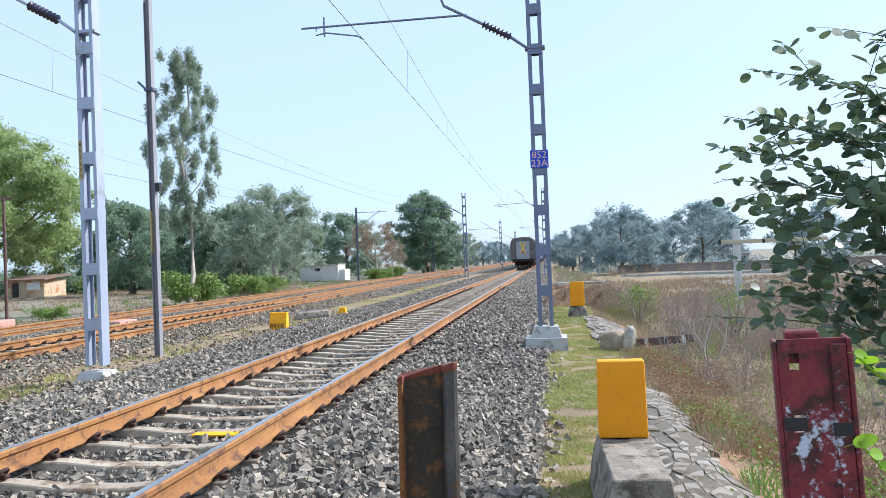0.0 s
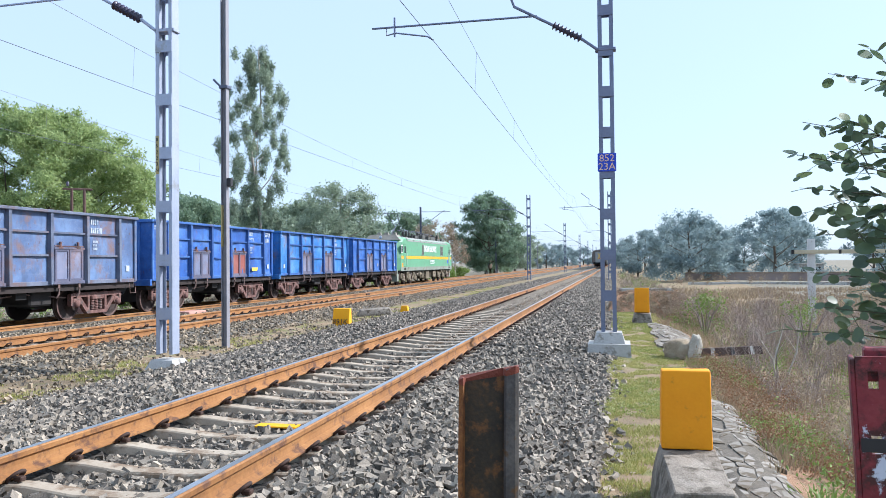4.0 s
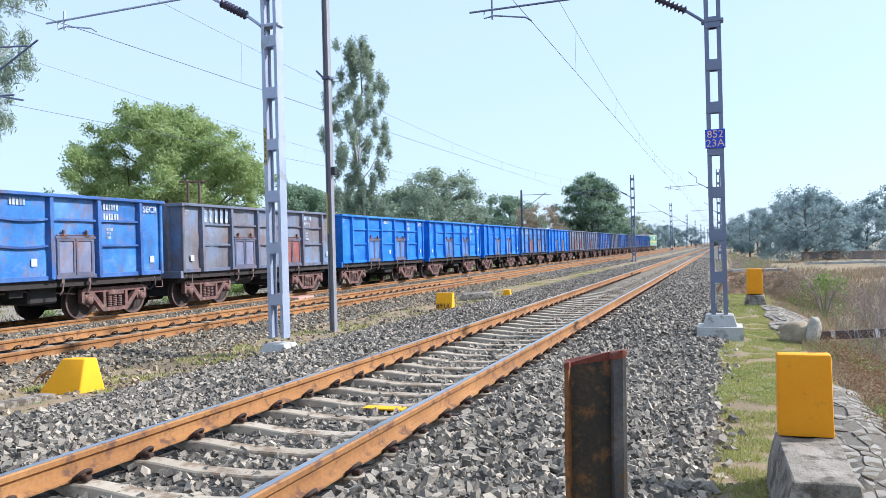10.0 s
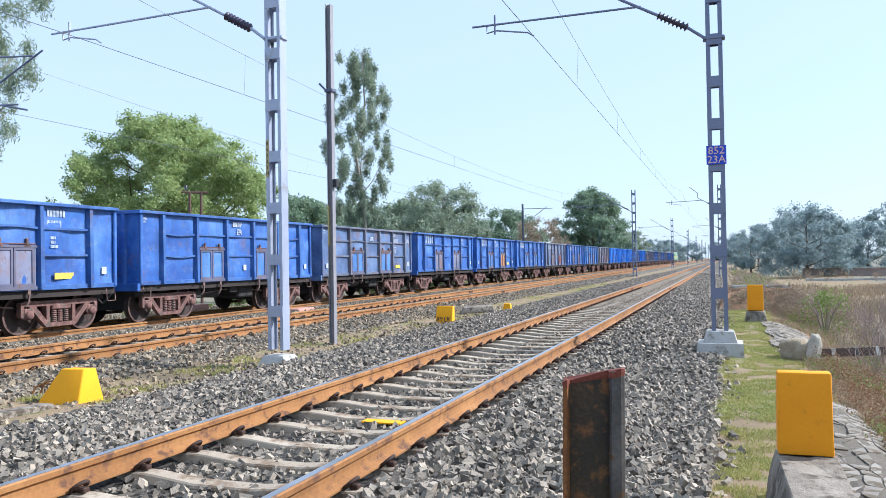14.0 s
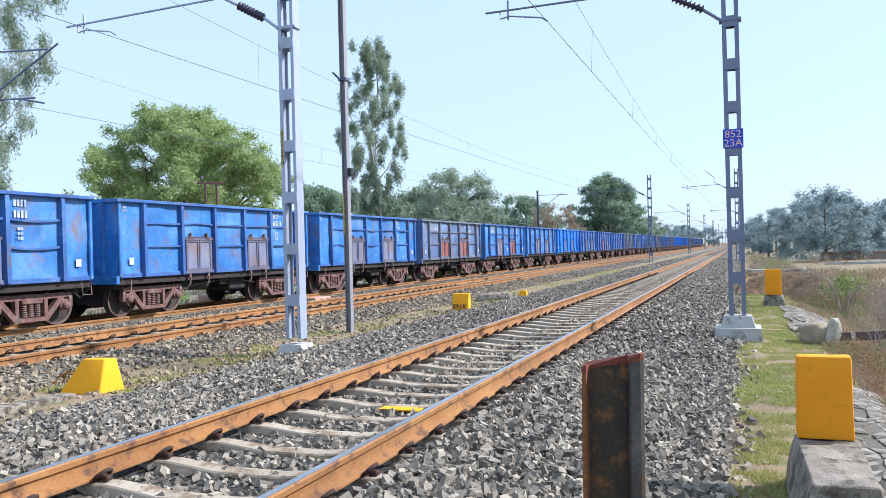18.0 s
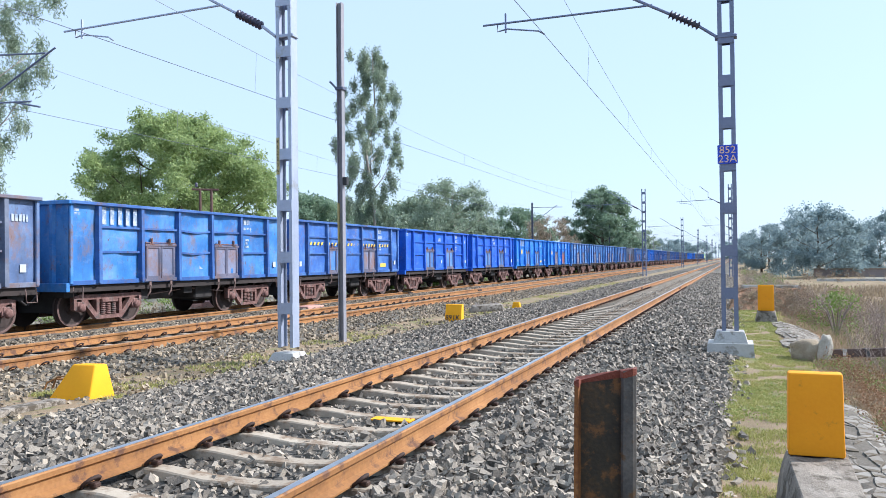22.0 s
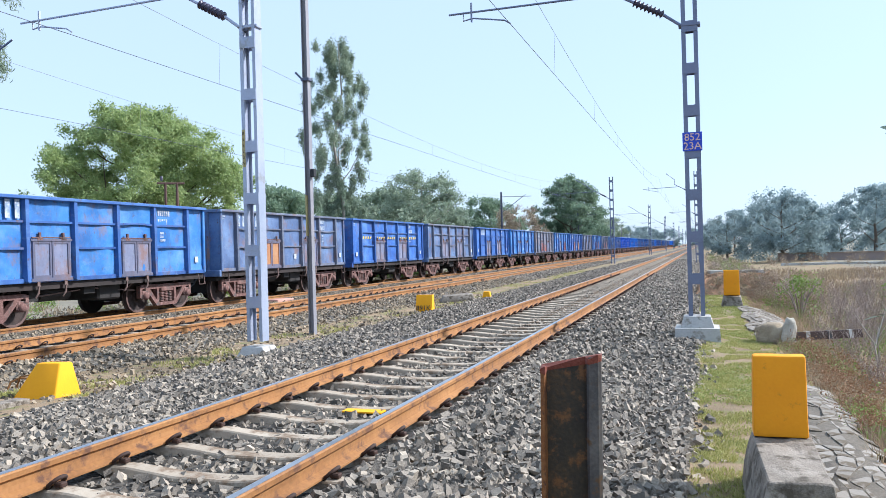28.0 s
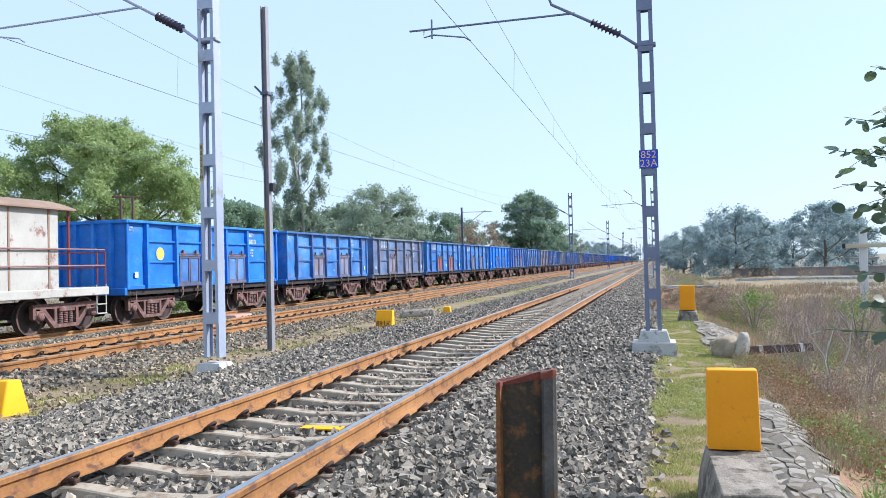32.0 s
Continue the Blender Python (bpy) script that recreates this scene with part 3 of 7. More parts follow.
WA, WB, WC = 5.71, 5.73, 5.35      # contact wire heights
MAST_R = mast("grey latticed steel railway mast with a blue number plate", -0.12, 15.0, 0.0, 8.2, 0.285, M["galv_dark"], -3.42, WA, 5.32, first=0.70, pitch=0.765)
MAST_L = mast("pale galvanised latticed steel railway mast on a white footing", -7.54, 12.2, -0.18, 8.2, 0.31, M["galv"], -11.4, WB, 5.40, first=0.69, channel=0.062, dp=0.11, pitch=0.92)
for k in range(1, 8):
    yy = 15.0 + 53.5 * k
    mast("distant latticed steel mast beside the tracks", -0.42 + 0.02 * k, yy, -0.25, 7.6, 0.31, M["galv_dark"], -3.4, WA, 5.4, False)
    mast("distant latticed steel mast beside the tracks", -7.45, 17.9 + 51.9 * k, -0.25, 7.6, 0.36, M["galv_dark"], -11.4, WB, 5.4, False)


def text_mesh(body, size, mat, thick=0.002, bold=0.0, wide=1.0):
    cu = bpy.data.curves.new("letters", "FONT")
    cu.body, cu.size, cu.align_x, cu.align_y, cu.extrude, cu.resolution_u = body, size, "CENTER", "CENTER", thick, 2
    ob = bpy.data.objects.new("letters", cu)
    cu.offset = bold
    me = bpy.data.meshes.new_from_object(ob)
    me.transform(Matrix.Diagonal((wide, 1, 1, 1)))
    bpy.data.objects.remove(ob)
    me.materials.append(mat)
    return me


plate = part("number_plate", Geo().box(-0.17, 0.17, -0.006, 0.006, -0.17, 0.17, 0.003), M["blue_plate"], MAST_R, "blue enamel number plate", at=(0, -0.10, 3.19))
part("lettering", text_mesh("852", 0.19, M["plate_text"]), None, plate, at=(0, -0.009, 0.075, 90))
strip = part("number_strip", Geo().box(-0.032, 0.032, -0.004, 0.004, -0.33, 0.33, 0.002), M["mustard"], MAST_L, "narrow yellowish number strip", at=(-0.118, -0.122, 3.42))
for k, ch in enumerate("85223N"):
    part("lettering", text_mesh(ch, 0.085, M["black_paint"]), None, strip, at=(0, -0.006, 0.26 - 0.105 * k, 90))
part("lettering", text_mesh("23A", 0.19, M["plate_text"]), None, plate, at=(0, -0.009, -0.085, 90))


def side_pole():
    root = thing("steel_pole", "slender weathered steel pole between the tracks with clamp", "pole", at=(-8.25, 15.6, -0.46))
    g = Geo().extrude([(-0.063, -0.07), (-0.05, -0.07), (-0.05, -0.008), (0.05, -0.008), (0.05, -0.07), (0.063, -0.07),
                       (0.063, 0.07), (0.05, 0.07), (0.05, 0.008), (-0.05, 0.008), (-0.05, 0.07), (-0.063, 0.07)], "z", 0, 7.6)
    part("shaft", g, M["pole_rust"], root)
    part("clamp", Geo().box(-0.10, 0.10, -0.09, 0.09, 5.63, 5.70, 0.01).strut((-0.1, -0.05, 5.70), (-0.24, -0.05, 5.84), 0.04, 0.04), M["cable"], root)
    part("junction_box", Geo().box(0.07, 0.17, -0.08, 0.04, 3.5, 3.68, 0.01), M["black_paint"], root)
    part("paint_band", Geo().box(-0.066, -0.035, -0.074, 0.072, 2.2, 3.1), M["mustard"], root, "yellow-brown painted band")


side_pole()


def far_pole(x, y, h, label):
    root = thing("overhead_line_pole", label, "pole", "", "", (x, y, -0.95))
    part("shaft", Geo().box(-0.08, 0.08, -0.08, 0.08, 0, h).box(-0.10, 0.10, -0.02, 0.02, 0, h), M["cable"], root)
    part("register_tube", Geo().tube([(0, 0, h - 0.5), (3.2, 0, h - 0.55)], 0.03, 6).tube([(0, 0, h - 2.2), (2.6, 0, h - 0.35)], 0.03, 6), M["cable"], root)
    part("guy_wire", Geo().tube([(0, 0, h - 1.2), (-1.2, -4, 0)], 0.012, 5), M["cable"], root)


far_pole(-19.9, 80, 8.2, "thin steel pole with a catenary bracket behind the far track")
far_pole(-20.0, 134, 8.2, "thin steel pole with a catenary bracket behind the far track")
far_pole(-20.0, 188, 8.2, "thin steel pole with a catenary bracket behind the far track")
MAST_C = thing("overhead_line_mast", "latticed steel mast behind the far track", "mast", "masts along the tracks", "", (-20.6, 15.6, -0.9))
mast_parts(MAST_C, 9.4, 0.36, 0.075, M["galv_dark"])


def left_bracket():
    root = MAST_C
    for a, b in (((0.2, 0, 6.1), (4.0, 0, 7.92)), ((0.2, 0, 8.05), (3.66, 0, 7.8)), ((0.2, 0, 6.70), (3.15, 0, 6.57)), ((2.6, 0, 6.58), (3.45, 0, 6.40))):
        part("bracket_tube", Geo().tube([a, b], 0.026, 8), M["galv_dark"], root)


def wires(label, x, zc, y0, spans, stagger=0.06):
    root = thing("overhead_wires", label, "overhead wires", "wires over the tracks", "", (0, 0, 0))
    cat, con = [], []
    for s in range(len(spans) - 1):
        a, b = spans[s], spans[s + 1]
        xa, xb = x + stagger * (-1) ** s, x + stagger * (-1) ** (s + 1)
        con += [(xa, a, zc)] + [(xa + (xb - xa) * t, a + (b - a) * t, zc - 0.08 * 4 * t * (1 - t)) for t in (0.25, 0.5, 0.75)]
        g = Geo()
        for i in range(16):
            t = i / 16
            cat.append((x, a + (b - a) * t, zc + 1.28 - 0.95 * 4 * t * (1 - t)))
        for i in range(7):
            t = (i + 0.6) / 7
            zt = zc + 1.28 - 0.95 * 4 * t * (1 - t)
            g.tube([(x, a + (b - a) * t, zt), (xa + (xb - xa) * t, a + (b - a) * t, zc - 0.32 * t * (1 - t))], 0.004, 4, False)
        part("dropper", g, M["wire"], root)
    part("contact_wire", Geo().tube(con, 0.0065, 6), M["cable"], root)
    part("catenary_wire", Geo().tube(cat, 0.0055, 6), M["wire"], root)


wires("contact and catenary wire over the near track", -3.37, WA, 0, [15 - 53.5] + [15 + 53.5 * k for k in range(9)])
wires("contact and catenary wire over the middle track", -11.48, WB, 0, [12.2 - 53.5, 12.2] + [17.9 + 51.9 * k for k in range(1, 9)])
wires("contact and catenary wire over the far track", XC, WC, 0, [15.6 - 60, 15.6, 80, 134, 188, 242, 300, 360])
# ---- goods train ----
def paint(name, a, b, c, rust, amount, soot=0.6, chips=0.5, fade=0.5):
    """Weathered paint: faded patches, soot in long run marks, fine rust, each piece with its own pattern."""
    m = bpy.data.materials.new(name)
    m.use_nodes = True
    nt, nd = m.node_tree, m.node_tree.nodes
    ln = nt.links.new
    bsdf = nd["Principled BSDF"]
    tc, info = nd.new("ShaderNodeTexCoord"), nd.new("ShaderNodeObjectInfo")
    shift = nd.new("ShaderNodeVectorMath")
    shift.operation = "MULTIPLY_ADD"
    ln(info.outputs["Random"], shift.inputs[0])
    shift.inputs[1].default_value = (0.0, 71.0, 13.0)
    ln(tc.outputs["Object"], shift.inputs[2])

    def cloud(scale, detail, rough, stretch):
        mp, nz = nd.new("ShaderNodeMapping"), nd.new("ShaderNodeTexNoise")
        mp.inputs["Scale"].default_value = stretch
        ln(shift.outputs[0], mp.inputs[0])
        nz.inputs["Scale"].default_value, nz.inputs["Detail"].default_value, nz.inputs["Roughness"].default_value = scale, detail, rough
        ln(mp.outputs[0], nz.inputs["Vector"])
        return nz.outputs["Fac"]

    def blend(under, over, fac, lo, hi, top):
        rg, mx = nd.new("ShaderNodeMapRange"), nd.new("ShaderNodeMix")
        rg.inputs[1].default_value, rg.inputs[2].default_value, rg.inputs[4].default_value = lo, hi, top
        ln(fac, rg.inputs[0])
        mx.data_type = "RGBA"
        ln(rg.outputs[0], mx.inputs["Factor"])
        ln(under, mx.inputs["A"])
        mx.inputs["B"].default_value = (*over, 1)
        return mx.outputs["Result"]

    ramp = nd.new("ShaderNodeValToRGB")
    el = ramp.color_ramp.elements
    el.new(0.5)
    for e, p, q in zip(el, (0.32, 0.50, 0.72), (a, b, c)):
        e.position, e.color = p, (*q, 1)
    ln(cloud(0.9, 6, 0.65, (1, 1, 1)), ramp.inputs[0])
    col = ramp.outputs[0]
    col = blend(col, [v * 0.5 + 0.16 for v in c], cloud(2.3, 8, 0.75, (1, 0.8, 1.6)), 0.54, 0.72, fade)
    col = blend(col, [v * 0.22 + 0.02 for v in b], cloud(1.5, 9, 0.72, (1, 1.6, 0.45)), 0.50, 0.76, soot)
    col = blend(col, rust, cloud(1.1, 10, 0.74, (1, 1, 0.7)), 0.64 - amount * 0.32, 0.74 - amount * 0.25, 0.85)
    col = blend(col, (0.10, 0.055, 0.045), cloud(9.0, 8, 0.7, (1, 1, 0.6)), 0.60, 0.68, chips)
    ln(col, bsdf.inputs["Base Color"])
    bsdf.inputs["Roughness"].default_value = 0.55
    bp = nd.new("ShaderNodeBump")
    bp.inputs["Strength"].default_value, bp.inputs["Distance"].default_value = 0.15, 0.01
    ln(cloud(25, 4, 0.5, (1, 1, 1)), bp.inputs["Height"])
    ln(bp.outputs[0], bsdf.inputs["Normal"])
    return m


BLUE = [paint("blue_azure", (0.008, 0.12, 0.50), (0.012, 0.165, 0.62), (0.05, 0.25, 0.70), (0.12, 0.12, 0.17), 0.04, 0.35, 0.35, 0.35),
        paint("blue_royal", (0.02, 0.075, 0.30), (0.04, 0.135, 0.44), (0.11, 0.24, 0.54), (0.17, 0.105, 0.095), 0.22, 0.75, 0.8),
        paint("blue_slate", (0.06, 0.10, 0.21), (0.10, 0.16, 0.31), (0.17, 0.27, 0.46), (0.20, 0.12, 0.10), 0.36, 0.7, 0.9),
        paint("blue_worn_grey", (0.13, 0.11, 0.11), (0.17, 0.18, 0.22), (0.16, 0.25, 0.42), (0.195, 0.12, 0.10), 0.44, 0.65, 0.9),
        paint("blue_deep", (0.009, 0.065, 0.39), (0.014, 0.105, 0.56), (0.03, 0.15, 0.65), (0.06, 0.09, 0.20), 0.02, 0.3, 0.2),
        paint("blue_faded", (0.02, 0.12, 0.37), (0.04, 0.19, 0.51), (0.14, 0.30, 0.57), (0.18, 0.125, 0.115), 0.33, 0.65, 0.85)]
EDGE = [paint("edge_blue", (0.02, 0.07, 0.24), (0.035, 0.11, 0.34), (0.08, 0.19, 0.44), (0.13, 0.085, 0.075), 0.25, 0.5, 0.8),
        paint("edge_dusty", (0.07, 0.09, 0.15), (0.12, 0.145, 0.21), (0.19, 0.21, 0.28), (0.17, 0.10, 0.085), 0.40, 0.5, 0.9)]
DOOR = [paint("door_grey", (0.12, 0.14, 0.22), (0.18, 0.20, 0.30), (0.26, 0.26, 0.35), (0.21, 0.12, 0.10), 0.45, 0.4, 0.9),
        paint("door_red", (0.20, 0.06, 0.05), (0.29, 0.085, 0.068), (0.36, 0.14, 0.115), (0.18, 0.10, 0.08), 0.25, 0.4, 0.6),
        paint("door_orange", (0.28, 0.12, 0.055), (0.38, 0.17, 0.07), (0.44, 0.24, 0.12), (0.20, 0.12, 0.10), 0.2, 0.4, 0.6),
        paint("door_blue", (0.04, 0.12, 0.34), (0.07, 0.19, 0.47), (0.15, 0.28, 0.54), (0.20, 0.12, 0.10), 0.22, 0.4, 0.8)]
DOOR_FRAME = paint("door_frame", (0.07, 0.08, 0.13), (0.11, 0.11, 0.165), (0.17, 0.16, 0.22), (0.16, 0.088, 0.07), 0.34, 0.4, 0.8)
M["bogie"] = material("bogie", [(0.06, 0.029, 0.025), (0.155, 0.078, 0.066), (0.30, 0.185, 0.16)], 0.85, 5, 40, 0.5, spots=((0.09, 0.075, 0.07), 0.3, 4))
M["wheel"] = material("wheel", [(0.02, 0.014, 0.012), (0.06, 0.038, 0.032)], 0.8, 3, 30, 0.2, metal=0.0)
M["tread"] = material("tread", [(0.085, 0.05, 0.042), (0.16, 0.10, 0.085)], 0.7, 3, 30, 0.1, metal=0.1)
M["underframe"] = material("underframe", [(0.012, 0.012, 0.012), (0.035, 0.03, 0.028)], 0.85, 3, 30, 0.2)
M["sole"] = material("sole", [(0.014, 0.011, 0.010), (0.045, 0.03, 0.027)], 0.8, 1, 20, 0.2)
M["white_mark"] = material("white_mark", [(0.36, 0.42, 0.52), (0.54, 0.58, 0.64)], 0.7, 2.5, 30, 0.1, spots=((0.20, 0.27, 0.38), 0.5, 5))
M["yellow_mark"] = material("yellow_mark", [(0.60, 0.40, 0.05), (0.74, 0.55, 0.10)], 0.7, 4, 30, 0.1)
M["card"] = material("card", [(0.38, 0.42, 0.47), (0.55, 0.57, 0.60)], 0.7, 4, 30, 0.05)
M["hose"] = material("hose", [(0.11, 0.065, 0.055), (0.22, 0.15, 0.13)], 0.7, 4, 30, 0.1)

HALF, FLOOR, TOP = 4.89, 1.16, 3.26
SHEET, PROUD = 1.44, 1.575
POSTS = [-3.94, -2.36, -0.79, 0.79, 2.36, 3.94]

shared = {}


def keep(key, make):
    if key not in shared:
        shared[key] = make()
    return shared[key]


def wheelset_mesh():
    g = Geo()
    g.tube([(-1.05, 0, 0), (1.05, 0, 0)], 0.075, 10)
    for s in (-1, 1):
        g.lathe([(s * 0.765, 0.44), (s * 0.765, 0.515), (s * 0.80, 0.52), (s * 0.808, 0.495), (s * 0.90, 0.488), (s * 0.905, 0.43), (s * 0.865, 0.40), (s * 0.855, 0.17), (s * 0.92, 0.15), (s * 0.92, 0.0)], (0, 0, 0), "x", 28, False)
    return g


def wheel_rim(s):
    return Geo().lathe([(s * 0.9055, 0.43), (s * 0.9085, 0.435), (s * 0.9085, 0.487), (s * 0.9055, 0.489)], (0, 0, 0), "x", 28, False, False)


def side_frame_geo(s):
    """Cast truss frame with two triangular windows, in the plane outside the wheels."""
    x0, x1 = s * 1.06, s * 1.20
    g = Geo()
    top = [(-1.22, 0.80), (-1.05, 0.84), (-0.5, 0.83), (0.5, 0.83), (1.05, 0.84), (1.22, 0.80), (1.22, 0.72), (0.85, 0.70), (-0.85, 0.70), (-1.22, 0.72)]
    g.extrude(top, "x", x0, x1)
    for e in (-1, 1):
        g.extrude([(e * 0.98, 0.72), (e * 0.80, 0.72), (e * 0.36, 0.24), (e * 0.50, 0.20)], "x", x0, x1)
        g.extrude([(e * 0.36, 0.72), (e * 0.46, 0.72), (e * 0.46, 0.22), (e * 0.36, 0.22)], "x", x0, x1)
        g.extrude([(e * 1.22, 0.73), (e * 1.22, 0.46), (e * 1.14, 0.42), (e * 1.12, 0.73)], "x", x0, x1)
        g.extrude([(e * 0.86, 0.73), (e * 0.84, 0.46), (e * 0.90, 0.44), (e * 0.98, 0.73)], "x", x0, x1)
    g.extrude([(-0.56, 0.27), (0.56, 0.27), (0.46, 0.17), (-0.46, 0.17)], "x", x0, x1)
    return g


def spring_geo(s):
    g = Geo()
    for yy in (-0.19, 0.0, 0.19):
        z = 0.28
        prof = []
        while z < 0.60:
            prof += [(z, 0.062), (z + 0.022, 0.082), (z + 0.044, 0.062)]
            z += 0.05
        g.lathe(prof, (s * 1.14, yy, 0), "z", 10, False)
    g.box(s * 1.05, s * 1.24, -0.30, 0.30, 0.60, 0.72, 0.02)
    return g


def axle_box_geo(s):
    g = Geo().box(s * 1.06, s * 1.22, -0.13, 0.13, 0.40, 0.66, 0.02)
    return g.lathe([(s * 1.20, 0.12), (s * 1.27, 0.11), (s * 1.29, 0.06), (s * 1.29, 0.0)], (0, 0, 0.5), "x", 12)


def add_bogie(root, yc, lod):
    bg = part("bogie", keep("bolster", lambda: Geo().box(-1.06, 1.06, -0.2, 0.2, 0.42, 0.78, 0.03).mesh("bolster", M["bogie"])), None, root, "rust-brown cast bogie", at=(0, yc, 0))
    for s in (1, -1):
        part("side_frame", keep(("sf", s), lambda: side_frame_geo(s).mesh("side_frame", M["bogie"])), None, bg)
        if s > 0 and lod < 2:
            part("spring_nest", keep(("sp", s), lambda: spring_geo(s).mesh("spring_nest", M["bogie"])), None, bg)
            for e in (-1, 1):
                part("axle_box", keep(("ab", s), lambda: axle_box_geo(s).mesh("axle_box", M["bogie"])), None, bg, at=(0, e, 0))
    for e in (-1, 1):
        w = part("wheelset", keep("ws", lambda: wheelset_mesh().mesh("wheelset", M["wheel"])), None, root, "steel wheelset", at=(0, yc + e, 0.492))
        if lod < 2:
            part("wheel_rim", keep("rim", lambda: wheel_rim(1).mesh("wheel_rim", M["tread"])), None, w)


def post_geo(s):
    g = Geo()
    o = [(-0.085, 0), (-0.055, PROUD - SHEET), (0.055, PROUD - SHEET), (0.085, 0)]
    vs = []
    for z, k in ((FLOOR - 0.02, 1.0), (TOP - 0.06, 0.85)):
        vs += [(s * (SHEET + b * k), a, z) for a, b in o]
    return g.add(vs, [(0, 1, 5, 4), (1, 2, 6, 5), (2, 3, 7, 6), (0, 3, 2, 1), (4, 5, 6, 7), (3, 0, 4, 7)])


def side_sheet_geo(s, bulge, seed):
    """Panelled sheet, dented between the posts."""
    ys = np.linspace(-HALF, HALF, 40)
    zs = np.linspace(FLOOR - 0.06, TOP - 0.06, 9)
    vs = []
    for y in ys:
        for z in zs:
            d = bulge * noise.noise(Vector((y * 1.3, z * 1.6, seed)))
            near = min(abs(y - q) for q in POSTS + [-HALF, HALF])
            vs.append((s * (SHEET + d * min(1, near * 3)), y, z))
    nz = len(zs)
    fs = [(i * nz + j, (i + 1) * nz + j, (i + 1) * nz + j + 1, i * nz + j + 1) for i in range(len(ys) - 1) for j in range(nz - 1)]
    g = Geo().add(vs, fs, True)
    g.add([(s * (SHEET - 0.04), -HALF, FLOOR - 0.06), (s * (SHEET - 0.04), HALF, FLOOR - 0.06), (s * (SHEET - 0.04), HALF, TOP - 0.06), (s * (SHEET - 0.04), -HALF, TOP - 0.06)], [(0, 1, 2, 3)])
    return g


def rib_geo(s, k, z, bend):
    a, b = POSTS[k] + 0.085, POSTS[k + 1] - 0.085
    pts = [(s * (SHEET + 0.03), a + (b - a) * t, z + bend * math.sin(t * math.pi)) for t in (0, 0.2, 0.4, 0.6, 0.8, 1)]
    g = Geo()
    for p, q in zip(pts, pts[1:]):
        g.strut(p, q, 0.055, 0.075)
    return g


def relief(ys, zs, height, s, x0):
    """A stepped panel: one height for each cell between the lines ys and zs."""
    g = Geo()
    ny, nz = len(ys) - 1, len(zs) - 1
    vs, fs, key = [], [], {}

    def vert(i, k, h):
        q = (i, k, round(h, 4))
        if q not in key:
            key[q] = len(vs)
            vs.append((x0 + s * h, ys[i], zs[k]))
        return key[q]

    hh = lambda i, k: height(i, k) if 0 <= i < ny and 0 <= k < nz else 0.0
    for i in range(ny):
        for k in range(nz):
            h = hh(i, k)
            fs.append((vert(i, k, h), vert(i + 1, k, h), vert(i + 1, k + 1, h), vert(i, k + 1, h)))
    for i in range(ny + 1):
        for k in range(nz):
            p, q = hh(i - 1, k), hh(i, k)
            if abs(p - q) > 1e-4:
                fs.append((vert(i, k, p), vert(i, k + 1, p), vert(i, k + 1, q), vert(i, k, q)))
    for k in range(nz + 1):
        for i in range(ny):
            p, q = hh(i, k - 1), hh(i, k)
            if abs(p - q) > 1e-4:
                fs.append((vert(i, k, p), vert(i + 1, k, p), vert(i + 1, k, q), vert(i, k, q)))
    return g.add(vs, fs)


def door_geo(s):
    ys = [-0.66, -0.60, -0.53, -0.07, -0.015, 0.015, 0.07, 0.53, 0.60, 0.66]
    zs = [FLOOR - 0.03, FLOOR + 0.05, FLOOR + 0.12, FLOOR + 0.92, FLOOR + 0.98, FLOOR + 1.04]

    def h(i, k):
        if k in (0, 4):
            return 0.085
        if i in (0, 8):
            return 0.03
        if i == 4:
            return 0.02
        return 0.07 if i in (1, 3, 5, 7) or k in (1, 3) else 0.045
    return relief(ys, zs, h, s, s * SHEET)


def door_mesh(s, dm):
    """The stepped panel, its proud frame in a rustier paint than the field."""
    me = door_geo(s).mesh("door", DOOR[dm], DOOR_FRAME)
    for p in me.polygons:
        if abs(p.center.x) > SHEET + 0.058:
            p.material_index = 1
    return me


def hinge_geo(s):
    g = Geo()
    x = s * (SHEET + 0.06)
    g.tube([(x, -0.62, FLOOR + 1.07), (x, 0.62, FLOOR + 1.07)], 0.018, 6)
    for yy in (-0.38, 0.38):
        g.box(x - 0.03, x + 0.03, yy - 0.035, yy + 0.035, FLOOR + 1.0, FLOOR + 1.2, 0.01)
        g.box(x - 0.03, x + 0.03, yy - 0.09, yy + 0.09, FLOOR + 1.0, FLOOR + 1.05)
    return g


def strap_geo(s):
    g = Geo()
    x = s * (SHEET + 0.06)
    g.box(x - 0.012, x + 0.012, -0.045, 0.045, FLOOR - 0.16, FLOOR + 0.06, 0.005)
    g.tube([(x, 0, FLOOR - 0.14), (x + s * 0.01, -0.02, FLOOR - 0.32), (x - s * 0.05, -0.06, FLOOR - 0.44)], [0.032, 0.028, 0.022], 6)
    return g


def bars(rows, s, y0, z0, height, seed):
    """Unreadable stencilled marks, as plain dashes."""
    r = random.Random(seed)
    g = Geo()
    x = s * (SHEET + 0.016)
    for i in range(rows):
        y = y0
        for k in range(r.randint(4, 6)):
            w = height * r.uniform(0.5, 0.62)
            g.box(x, x + s * 0.003, y, y + w * 0.72, z0 - i * height * 1.55, z0 - i * height * 1.55 + height)
            y += w
    return g


